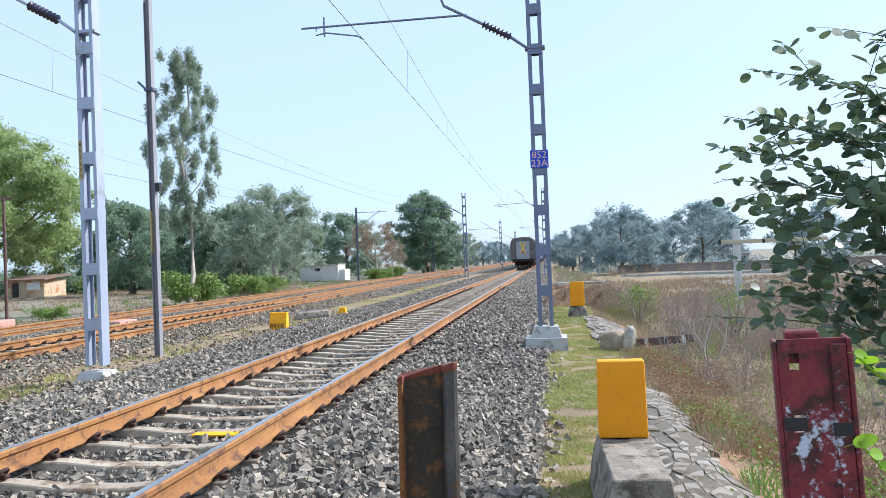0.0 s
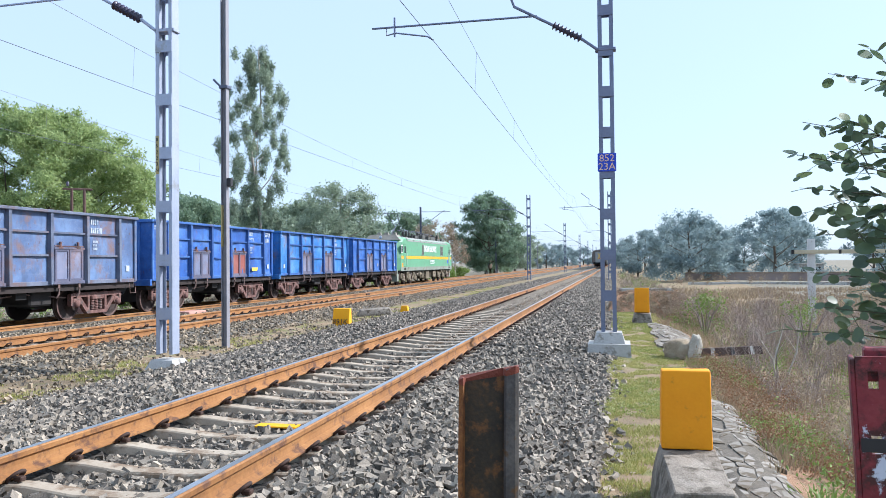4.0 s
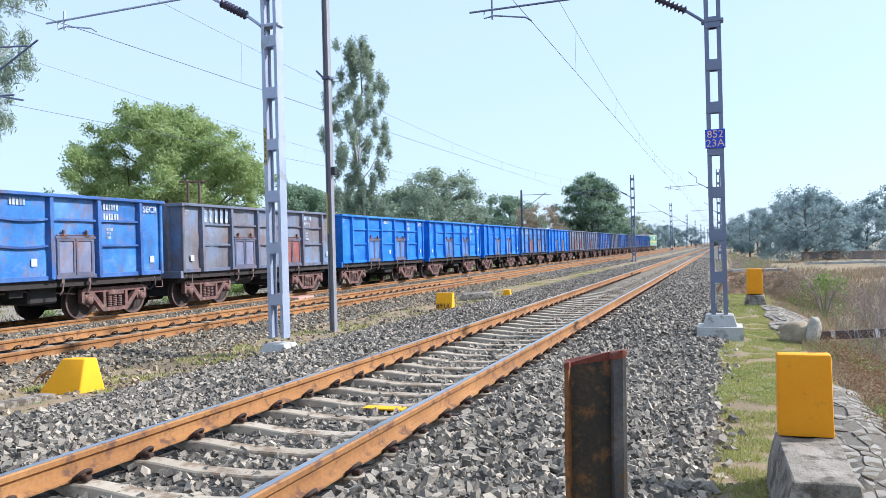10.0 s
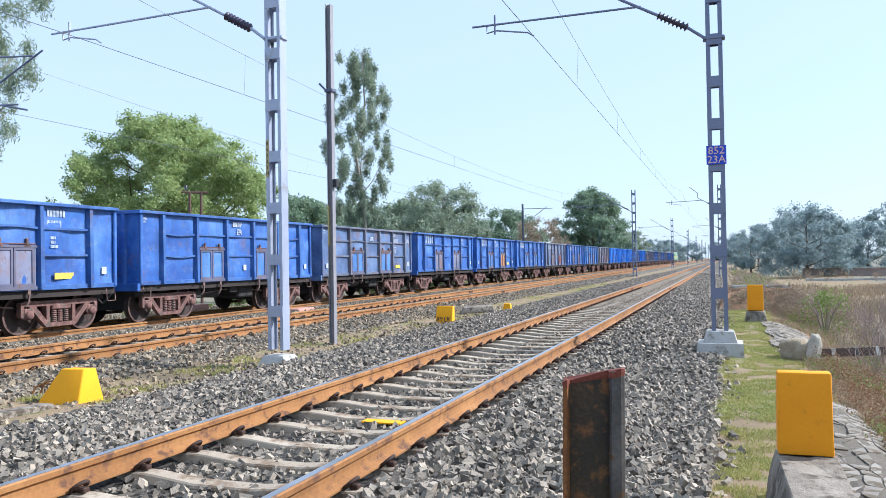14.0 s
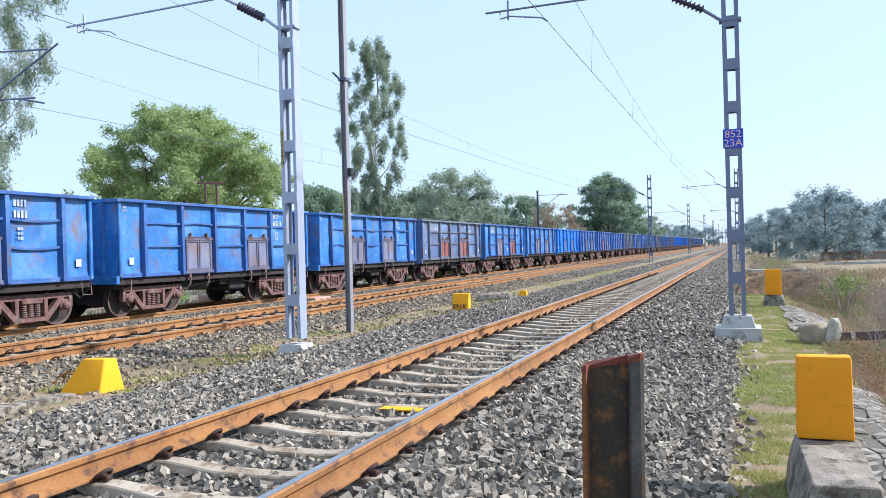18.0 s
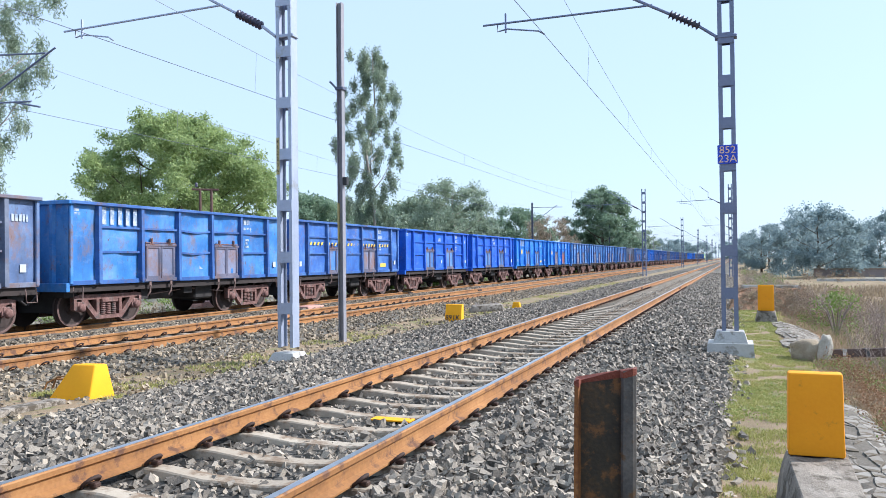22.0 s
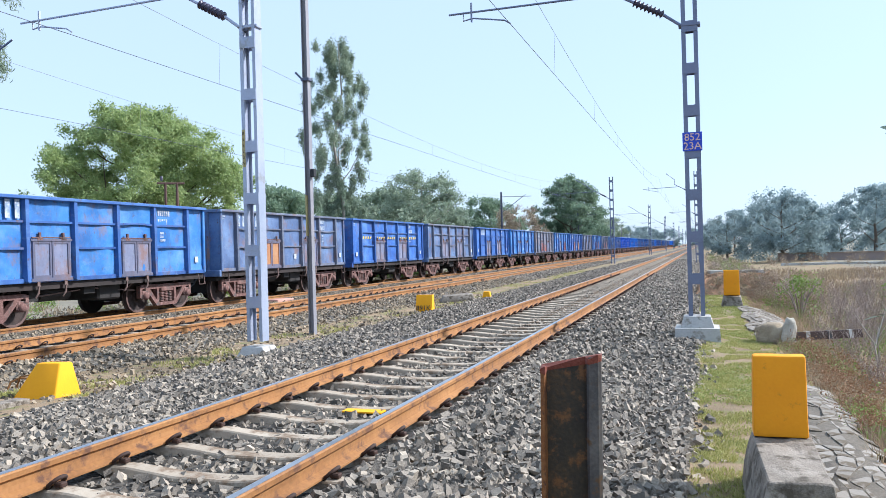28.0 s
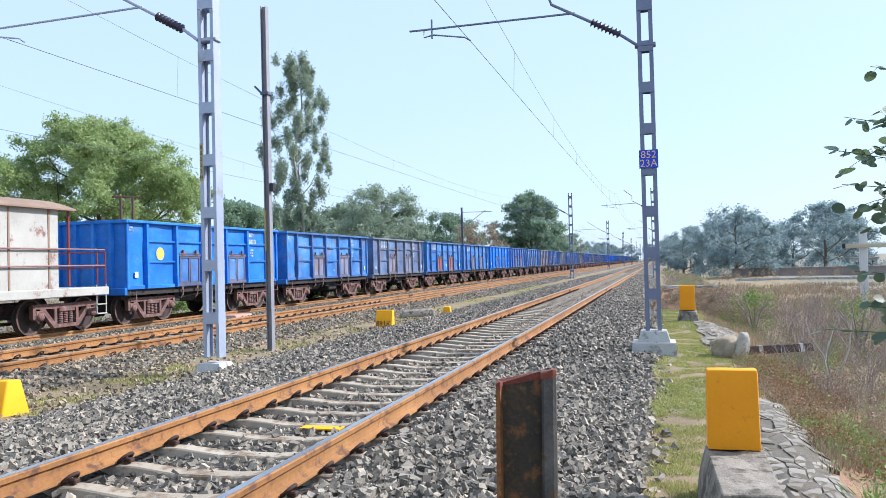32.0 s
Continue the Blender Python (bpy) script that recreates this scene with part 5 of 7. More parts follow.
        for s in (-1, 1):
            for k in range(16):
                yy, zz = e * 6.3 + q.uniform(-2.9, 2.9), q.uniform(0.45, 1.0)
                x0 = s * q.uniform(1.22, 1.34)
                kind = k % 4
                if kind == 0:
                    g = Geo().lathe([(-0.2, 0.0), (-0.2, 0.12), (0.16, 0.12), (0.2, 0.06), (0.34, 0.05)], (x0, yy, zz), "y", 10)
                elif kind == 1:
                    g = Geo().box(x0 - 0.10, x0 + 0.08, yy - q.uniform(0.08, 0.22), yy + q.uniform(0.08, 0.22), zz - 0.14, zz + 0.14, 0.025)
                elif kind == 2:
                    g = Geo().tube([(x0, yy, zz + 0.22), (x0 + s * 0.05, yy + q.uniform(-0.15, 0.15), zz), (x0, yy + q.uniform(-0.4, 0.4), zz - 0.22)], 0.03, 6)
                else:
                    prof = []
                    for j in range(6):
                        prof += [(0.45 + 0.075 * j, 0.07), (0.485 + 0.075 * j, 0.10)]
                    g = Geo().lathe(prof, (x0, yy, 0), "z", 10)
                part("bogie_gear", g, M["loco_under"] if kind != 2 else M["hose"], bg)
            part("sand_pipe", Geo().tube([(s * 1.3, e * 9.1, 1.0), (s * 1.32, e * 9.0, 0.5), (s * 1.1, e * 8.85, 0.15)], 0.03, 6), M["hose"], bg)
        for k in (-1, 0, 1):
            part("wheelset", keep("ws", lambda: wheelset_mesh().mesh("wheelset", M["wheel"])), None, bg, at=(0, e * 6.3 + k * 1.85, 0.492))
    part("transformer_tank", Geo().box(-1.2, 1.2, -1.9, 1.5, 0.38, 1.05, 0.05).box(-1.36, 1.36, -0.6, 0.5, 0.3, 1.0, 0.05), M["loco_under"], w, "dusty underfloor transformer tank")
    part("floor_frame", Geo().box(-1.30, 1.30, -HL + 0.6, HL - 0.6, 0.98, 1.10), M["underframe"], w)
    for k in range(7):
        part("tank_rib", Geo().box(1.2, 1.27, -1.75 + k * 0.5, -1.68 + k * 0.5, 0.42, 1.0), M["loco_under"], w)
    part("battery_box", Geo().box(0.95, 1.40, 1.9, 2.9, 0.42, 0.92, 0.03), M["loco_under"], w, "pale dusty battery box")
    part("air_tank", Geo().lathe([(-0.55, 0.0), (-0.5, 0.17), (0.5, 0.17), (0.55, 0.0)], (1.2, -2.7, 0.78), "y", 12), M["loco_under"], w)
    part("notice_plate", Geo().box(hw, hw + 0.008, 7.25, 7.55, 1.60, 1.95), M["blue_plate"], w, "small blue notice plate")
    part("orange_panel", Geo().box(hw, hw + 0.008, -9.0, -8.72, 1.36, 1.66), M["yellow"], w, "small orange panel")
    roof = Geo().box(-1.15, 1.15, -7.4, 7.4, 3.62, 3.70, 0.02)
    rf = part("roof", roof, M["loco_roof"], w)
    for k in range(15):
        yy = -6.6 + k * 0.92
        hh = 0.50 if k % 3 else 0.34
        prof = [(3.70, 0.06)]
        for j in range(7):
            prof += [(3.72 + hh * j / 7, 0.075), (3.72 + hh * (j + 0.5) / 7, 0.13)]
        part("roof_insulator", Geo().lathe(prof + [(3.74 + hh, 0.05)], (0.95 if k % 2 else 0.45, yy, 0), "z", 10, False), M["grille"], rf)
    for yy, a, c, h in ((3.1, 0.9, 1.1, 0.30), (-0.7, 0.5, 1.2, 0.34), (1.1, 0.35, 1.25, 0.26), (-3.3, 0.4, 1.2, 0.22), (5.0, 0.6, 1.2, 0.16), (7.3, 0.5, 1.1, 0.22)):
        part("roof_box", Geo().box(0.2, c, yy - a, yy + a, 3.69, 3.70 + h, 0.03), M["grille"], rf)
    part("bus_bar", Geo().tube([(0.95, -6.2, 4.27), (0.95, -2.0, 4.27), (0.95, 4.0, 4.12)], 0.022, 6).tube([(0.45, -6.6, 4.27), (0.45, 3.8, 4.2)], 0.022, 6), M["cable"], rf)
    part("resistor_box", Geo().box(-0.7, 0.7, 2.4, 3.9, 3.70, 4.02, 0.03), M["grille"], rf)
    for yy, up in ((-6.2, True), (6.0, False)):
        pg = Geo().box(-0.6, 0.6, yy - 0.8, yy + 0.8, 3.76, 3.84)
        if up:
            pg.tube([(0, yy - 0.6, 3.85), (0, yy + 1.15, 4.75)], 0.04, 6).tube([(0.25, yy + 1.15, 4.75), (0.4, yy - 0.1, 5.62)], 0.025, 6).tube([(-0.25, yy + 1.15, 4.75), (-0.4, yy - 0.1, 5.62)], 0.025, 6)
            pg.tube([(-0.95, yy - 0.1, 5.45), (-0.7, yy - 0.1, 5.63), (0.7, yy - 0.1, 5.63), (0.95, yy - 0.1, 5.45)], 0.025, 6)
        else:
            pg.tube([(0, yy - 0.9, 3.95), (0, yy + 0.9, 4.05)], 0.05, 6).tube([(-0.9, yy - 0.8, 4.08), (0.9, yy - 0.8, 4.08)], 0.03, 6).tube([(0.4, yy - 0.8, 4.05), (0.4, yy + 0.9, 4.1)], 0.03, 6)
        part("pantograph", pg, M["cable"], rf, "raised pantograph" if up else "folded pantograph")
    return w


LOCO = loco()

# ---- brake van ----
M["van_white"] = material("van_white", [(0.33, 0.315, 0.28), (0.43, 0.41, 0.37), (0.49, 0.47, 0.43)], 0.65, 1.2, 25, 0.1, spots=((0.22, 0.10, 0.075), 0.14, 1.9))
M["van_roof"] = material("van_roof", [(0.20, 0.13, 0.09), (0.32, 0.22, 0.16)], 0.8, 1.2, 25, 0.2)
M["van_rail"] = material("van_rail", [(0.20, 0.09, 0.08), (0.30, 0.17, 0.15)], 0.6, 3, 25, 0.1)
M["rail_red"] = material("rail_red", [(0.16, 0.022, 0.022), (0.24, 0.045, 0.038)], 0.6, 3, 25, 0.1)


def brake_van():
    w = thing("brake_van", "cream guard's brake van with brown roof and red railings", "brake van")
    L = 7.2
    part("deck", Geo().box(-1.5, 1.5, -L, L, 1.0, 1.24, 0.02), M["van_white"], w)
    part("cabin", Geo().box(-1.46, 1.46, -L + 2.4, L - 1.95, 1.04, 3.42, 0.03), M["van_white"], w, "cream rust-stained cabin")
    for s in (-1, 1):
        for k in range(8):
            part("seam", Geo().box(s * 1.46, s * 1.475, -4.6 + k * 1.35, -4.54 + k * 1.35, 1.0, 3.40), M["van_roof"], w)
        part("window", Geo().box(s * 1.46, s * 1.48, 1.2, 2.0, 2.1, 2.8, 0.01), M["window_glass"], w)
    roof = Geo()
    pr = [(x, 3.42 + 0.34 * (1 - (x / 1.62) ** 2)) for x in np.linspace(-1.62, 1.62, 9)]
    roof.extrude(pr + [(1.62, 3.38), (-1.62, 3.38)], "y", -L + 1.8, L - 1.45)
    part("roof", roof, M["van_roof"], w, "curved brown roof")
    for e, y0 in ((1, L - 1.65), (-1, -L + 2.0)):
        ye = e * (L - 0.06)
        for s in (-1, 1):
            part("post", Geo().tube([(s * 1.42, e * (L - 1.55), 1.3), (s * 1.42, e * (L - 1.55), 3.4)], 0.04, 6), M["rail_red"], w)
            for z in (1.86, 2.32):
                part("railing", Geo().tube([(s * 1.53, e * 0.8, z), (s * 1.53, ye - e * 0.5, z), (s * 1.40, ye, z)], 0.025, 6), M["rail_red"] if e < 0 else M["van_rail"], w)
            for q in (0.0, 0.35):
                part("railing", Geo().tube([(s * 1.42, ye - e * q, 1.3), (s * 1.42, ye - e * q, 2.25)], 0.022, 6), M["rail_red"], w)
            part("ladder", Geo().tube([(s * 1.46, e * (L - 0.1), 1.3), (s * 1.46, e * (L - 0.1), 0.45)], 0.02, 6).tube([(s * 1.46, e * (L - 0.5), 1.3), (s * 1.46, e * (L - 0.5), 0.45)], 0.02, 6).box(s * 1.36, s * 1.5, e * (L - 0.5), e * (L - 0.1), 0.45, 0.48).box(s * 1.36, s * 1.5, e * (L - 0.5), e * (L - 0.1), 0.72, 0.75), M["van_white"], w)
        part("railing", Geo().tube([(-1.42, ye, 2.25), (1.42, ye, 2.25)], 0.025, 6).tube([(-1.42, ye, 1.8), (1.42, ye, 1.8)], 0.025, 6), M["rail_red"], w)
        add_bogie(w, e * 5.80, 0)
    return w


VAN = brake_van()

# ---- passenger train ----
M["coach_dark"] = material("coach_dark", [(0.10, 0.085, 0.08), (0.16, 0.14, 0.13)], 0.6, 1.2, 25, 0.1, spots=((0.22, 0.20, 0.18), 0.3, 2))
M["coach_door"] = material("coach_door", [(0.27, 0.29, 0.30), (0.36, 0.38, 0.39)], 0.6, 1.2, 25, 0.1)
M["coach_blue"] = material("coach_blue", [(0.04, 0.07, 0.16), (0.07, 0.11, 0.22)], 0.5, 1.2, 25, 0.05)
M["cross_yellow"] = material("cross_yellow", [(0.80, 0.45, 0.03), (0.86, 0.55, 0.05)], 0.6, 1.2, 25, 0.05)
M["lamp_red"] = material("lamp_red", [(0.55, 0.03, 0.02), (0.6, 0.05, 0.03)], 0.4, 1.2, 25, 0.05)


def coach(last):
    w = thing("passenger_coach", "dark passenger coach seen from its rear end with yellow cross" if last else "dark blue passenger coach of the departing train", "railway coach", "coaches of the passenger train")
    L = 11.0
    pr = [(-1.62, 1.1), (-1.62, 3.2), (-1.45, 3.65), (-1.0, 3.92), (0, 4.02), (1.0, 3.92), (1.45, 3.65), (1.62, 3.2), (1.62, 1.1)]
    part("body", Geo().extrude(pr, "y", -L, L), M["coach_dark"] if last else M["coach_blue"], w)
    for s in (-1, 1):
        for k in range(10):
            part("window", Geo().box(s * 1.62, s * 1.63, -8.6 + k * 1.9, -7.7 + k * 1.9, 2.2, 2.9), M["window_glass"], w)
    part("underframe", Geo().box(-1.4, 1.4, -L + 0.4, L - 0.4, 0.75, 1.1), M["underframe"], w)
    for e in (-1, 1):
        add_bogie(w, e * 7.4, 2)
    if last:
        part("gangway_door", Geo().box(-0.85, 0.85, -L - 0.12, -L, 1.15, 3.45, 0.04), M["coach_door"], w, "grey end vestibule")
        for k in (-1, 1):
            part("cross_bar", Geo().box(-0.07, 0.07, -L - 0.14 - 0.004 * k, -L - 0.12, -0.75, 0.75, m=Matrix.Rotation(radians(24 * k), 3, "Y")), M["cross_yellow"], w, "yellow cross", at=(0, 0, 2.62))
        part("tail_lamp", Geo().lathe([(-0.04, 0.12), (0.0, 0.12)], (0, -L - 0.14, 2.1), "y", 12), M["lamp_red"], w)
        part("buffer_beam", Geo().box(-1.4, 1.4, -L - 0.15, -L, 0.9, 1.2, 0.02), M["underframe"], w)
        for s in (-1, 1):
            part("buffer", Geo().lathe([(0, 0.1), (-0.5, 0.1), (-0.5, 0.22), (-0.56, 0.22)], (s * 0.98, -L, 1.05), "y", 12), M["underframe"], w)
    return w


COACHES = [coach(True), coach(False)]
for k in range(2, 9):
    COACHES.append(copy_thing(COACHES[1], Matrix()))
# ---- things beside the tracks ----
M["pink_block"] = material("pink_block", [(0.42, 0.20, 0.15), (0.55, 0.32, 0.26)], 0.85, 3, 30, 0.3)
M["hut_wall"] = material("hut_wall", [(0.42, 0.32, 0.20), (0.60, 0.50, 0.36)], 0.9, 0.8, 12, 0.2, spots=((0.42, 0.20, 0.09), 0.4, 0.9))
M["white_wall"] = material("white_wall", [(0.62, 0.62, 0.61), (0.76, 0.76, 0.75)], 0.85, 1.0, 12, 0.1, spots=((0.45, 0.43, 0.40), 0.15, 1.5))
M["tile_roof"] = material("tile_roof", [(0.16, 0.10, 0.08), (0.26, 0.17, 0.13)], 0.9, 1, 12, 0.3)
M["tarp_blue"] = material("tarp_blue", [(0.04, 0.20, 0.50), (0.08, 0.30, 0.62)], 0.6, 2, 12, 0.2)
M["slope_stone"] = material("slope_stone", [(0.16, 0.14, 0.115), (0.25, 0.225, 0.19), (0.36, 0.33, 0.29)], 0.9, 3, 40, 0.5, obj=0.7, spots=((0.11, 0.085, 0.055), 0.5, 4))
M["mortar"] = material("mortar", [(0.06, 0.05, 0.038), (0.13, 0.11, 0.085), (0.24, 0.21, 0.17)], 0.95, 5, 60, 0.8, spots=((0.10, 0.085, 0.06), 0.3, 5), depth=0.01)
M["far_brick"] = material("far_brick", [(0.24, 0.19, 0.18), (0.34, 0.28, 0.26)], 0.9, 0.5, 6, 0.2)
M["pole_brown"] = material("pole_brown", [(0.07, 0.035, 0.03), (0.14, 0.08, 0.065)], 0.8, 3, 30, 0.2)
M["tan_rock"] = material("tan_rock", [(0.16, 0.12, 0.08), (0.32, 0.26, 0.18), (0.46, 0.40, 0.30)], 0.9, 4, 50, 0.9, depth=0.02)
M["arm_cream"] = material("arm_cream", [(0.42, 0.37, 0.25), (0.58, 0.52, 0.38)], 0.8, 2, 30, 0.2)
M["pale_rock"] = material("pale_rock", [(0.28, 0.24, 0.19), (0.44, 0.40, 0.33), (0.60, 0.56, 0.49)], 0.9, 4, 50, 0.7, depth=0.02)
M["wood"] = material("wood", [(0.20, 0.15, 0.11), (0.32, 0.25, 0.19)], 0.85, 3, 30, 0.3)


def soften(g, name, mat, w=0.012, seg=2, cuts=0, rough=0.0):
    """A mesh with rounded, slightly uneven edges."""
    me = g.mesh(name, mat)
    bm = bmesh.new()
    bm.from_mesh(me)
    bmesh.ops.remove_doubles(bm, verts=bm.verts, dist=0.0005)
    bmesh.ops.bevel(bm, geom=bm.edges[:], offset=w, segments=seg, affect="EDGES", profile=0.6)
    if cuts:
        bmesh.ops.subdivide_edges(bm, edges=bm.edges[:], cuts=cuts, use_grid_fill=True)
    if rough:
        for v in bm.verts:
            v.co += v.normal * rough * noise.noise(v.co * 9)
    bm.to_mesh(me)
    bm.free()
    for p in me.polygons:
        p.use_smooth = seg > 1
    return me


def signal_marker(x, y, zg, ztop, w, h, fore, label):
    root = thing("yellow_marker", label, "marker post", "yellow marker blocks", "", (x, y, zg))
    z0 = ztop - h - zg
    part("block", soften(frustum((w / 2 + 0.004, 0.085), (w / 2 - 0.004, 0.07), z0, z0 + h), "block", M["yellow"], 0.016, 2, 2, 0.003), None, root, "yellow painted upright slab")
    hb, k = w / 2, z0
    g = Geo().add([(-hb - 0.10, 0.24, -0.06), (hb + 0.10, 0.24, -0.06), (hb + 0.10, -fore - 0.14, -0.06), (-hb - 0.10, -fore - 0.14, -0.06),
                   (-hb - 0.015, 0.11, k), (hb + 0.03, 0.11, k), (hb + 0.015, -fore, k - 0.03), (-hb + 0.02, -fore, k - 0.03)],
                  [(0, 1, 2, 3), (4, 5, 6, 7), (0, 1, 5, 4), (1, 2, 6, 5), (2, 3, 7, 6), (3, 0, 4, 7)])
    part("base", soften(g, "base", M["old_concrete"], 0.007, 1, 3, 0.016), None, root, "bare concrete base")


signal_marker(0.485, 5.92, -0.42, 0.555, 0.345, 0.56, 1.06, "bright yellow painted marker slab on a concrete base beside the ballast")
signal_marker(0.72, 22.5, -0.42, 0.60, 0.40, 0.68, 0.2, "yellow marker slab on a low concrete base further along the verge")


def wedge_block():
    root = thing("yellow_wedge", "bright yellow sloping concrete block between the tracks", "marker block", "yellow marker blocks", "", (-8.20, 8.15, -0.46, 0, 0, 8))
    g = Geo().add([(-0.42, -0.24, -0.05), (0.24, -0.24, -0.05), (0.30, 0.26, -0.05), (-0.34, 0.26, -0.05),
                   (-0.13, -0.06, 0.47), (0.21, -0.06, 0.47), (0.25, 0.14, 0.46), (-0.09, 0.14, 0.46)],
                  [(0, 1, 2, 3), (4, 5, 6, 7), (0, 1, 5, 4), (1, 2, 6, 5), (2, 3, 7, 6), (3, 0, 4, 7)])
    part("block", soften(g, "block", M["yellow_bright"], 0.02, 2), None, root)


wedge_block()
solo("concrete_beam", soften(Geo().box(-0.12, 0.12, -3.4, 0.0, 0, 0.13), "concrete_beam", M["old_concrete"], 0.015), None, "pale concrete cable trough between the tracks", "concrete beam", at=(-8.05, 7.6, -0.48, 0, 0, -6))


def rusty_loop():
    g = Geo().tube([(0, 0, 0), (0.02, 0.05, 0.13), (0.12, 0.1, 0.18), (0.3, 0.15, 0.17), (0.52, 0.2, 0.19)], 0.016, 6).tube([(0.1, 0.05, 0.02), (0.25, 0.0, 0.22), (0.45, 0.1, 0.25)], 0.014, 6)
    solo("bent_rod", g, M["rail_rust"], "bent rusty iron rods sticking out of ballast", "iron rod", at=(-9.2, 8.4, -0.46))


rusty_loop()


def sign_slab():
    root = thing("number_stone", "yellow slanted stone with black painted numbers in ballast", "marker block", "yellow marker blocks", "", (-7.75, 21.6, -0.45))
    b = part("block", soften(Geo().extrude([(-0.16, -0.05), (0.16, -0.05), (0.12, 0.50), (-0.02, 0.50)], "x", -0.25, 0.25), "block", M["yellow_bright"], 0.012), None, root)
    part("lettering", text_mesh("891K", 0.21, M["black_paint"]), None, b, at=(0, -0.152, 0.12, 75))


sign_slab()
solo("stone_slab", soften(frustum((0.62, 0.40), (0.50, 0.30), 0, 0.22), "stone_slab", M["old_concrete"], 0.04, 2, 2, 0.03), None, "flat grey concrete slab lying on the ballast", "stone slab", at=(-8.05, 25.8, -0.42, 2, -3, 20))
solo("yellow_stub", soften(frustum((0.16, 0.12), (0.11, 0.08), 0, 0.26), "yellow_stub", M["yellow_bright"], 0.02), None, "small yellow painted stub stone in the ballast", "marker block", "yellow marker blocks", at=(-7.3, 26.9, -0.42))
for bx, by in ((-15.15, 26.0), (-21.6, 28.2)):
    solo("pink_block", soften(Geo().box(-0.3, 0.3, -0.6, 0.6, -0.25, 0.16), "pink_block", M["pink_block"], 0.03), None, "low pinkish painted concrete block between the tracks", "concrete block", "pink blocks", at=(bx, by, -0.48))


# near posts
def rail_post():
    root = thing("rail_post", "dark rusty length of old rail set upright", "post", "", "", (-0.350, 2.06, -0.40, 0.0, 0.8, 6))
    def slab(pr, skew=0.0):
        """Upright of one outline with an uneven, sloping cut top."""
        n, zs = len(pr), (0.0, 0.45, 0.9, 1.2)
        vs = [(x + 0.0012 * math.sin(z * 9 + i), y, z) for z in zs for i, (x, y) in enumerate(pr)]
        vs += [(x, y, 1.443 + 0.24 * x + 0.004 * math.sin(i * 2.3) + skew) for i, (x, y) in enumerate(pr)]
        fs = [(k * n + i, k * n + (i + 1) % n, (k + 1) * n + (i + 1) % n, (k + 1) * n + i) for k in range(4) for i in range(n)]
        return Geo().add(vs, fs + [tuple(range(4 * n, 5 * n))])

    part("web", slab([(-0.066, -0.004), (-0.060, 0.0), (0.034, 0.004), (0.040, -0.001), (0.040, 0.022), (-0.066, 0.022)]), M["dark_steel"], root, "dark rust-mottled web")
    part("flange", slab([(-0.078, -0.030), (-0.067, -0.034), (-0.064, -0.004), (-0.064, 0.022), (-0.078, 0.024)], -0.004), M["rail_post_rust"], root, "orange-rusted edge")
    part("head", slab([(0.041, -0.026), (0.047, -0.034), (0.070, -0.034), (0.078, -0.026), (0.078, 0.020), (0.041, 0.022)], 0.004), M["edge_steel"], root, "lighter grey steel edge")
    outline = [(-0.079, -0.031), (-0.066, -0.035), (-0.062, -0.003), (0.036, 0.0), (0.041, -0.027), (0.047, -0.035), (0.070, -0.035), (0.079, -0.027), (0.079, 0.023), (-0.079, 0.025)]
    n = len(outline)
    lip = Geo().add([(x, y, 1.439 + 0.24 * x - 0.009 * abs(math.sin(i * 1.7))) for i, (x, y) in enumerate(outline)] + [(x, y, 1.449 + 0.24 * x + 0.004 * math.sin(i * 2.3)) for i, (x, y) in enumerate(outline)],
                    [(i, (i + 1) % n, n + (i + 1) % n, n + i) for i in range(n)] + [tuple(range(n, 2 * n))])
    part("cut_end", lip, M["rust_cut"], root, "red-painted torch-cut end")


rail_post()


def red_post():
    root = thing("steel_post", "red painted rusty steel channel post with peeling white paint", "post", "", "", (0.568, 1.62, -0.45, 0, -2.2, -12))
    h = 1.605
    g = Geo()
    # web with two square bolt holes near its edge
    xs, zs = [-0.062, -0.042, -0.024, 0.062], [0, h - 0.185, h - 0.150, h - 0.062, h - 0.028, h]
    for i in range(3):
        for k in range(5):
            if i == 1 and k in (1, 3):
                continue
            g.box(xs[i], xs[i + 1], -0.006, 0.006, zs[k], zs[k + 1])
    web = part("web", g, M["red_rust"], root)
    part("flange", Geo().box(0.062, 0.071, -0.02, 0.075, 0, h, 0.002), M["red_rust"], root)
    part("flange", Geo().box(-0.071, -0.062, -0.006, 0.075, 0, h - 0.004, 0.002), M["red_rust"], root)
    part("rib", Geo().box(0.032, 0.063, -0.016, -0.006, 0, h - 0.01, 0.003), M["red_rust"], root)
    part("cap_plate", Geo().box(-0.045, 0.018, 0.01, 0.06, h - 0.05, h + 0.014, 0.004), M["red_rust"], root)
    for x, z in ((-0.04, h - 0.165), (0.044, h - 0.175)):
        part("tar_mark", Geo().box(x - 0.018, x + 0.018, -0.0175, -0.0165, z - 0.014, z + 0.012, 0.0003) if x > 0 else Geo().box(x - 0.02, x + 0.022, -0.0078, -0.0065, z - 0.016, z + 0.01, 0.0003), M["black_paint"], web, "black tar mark")


red_post()


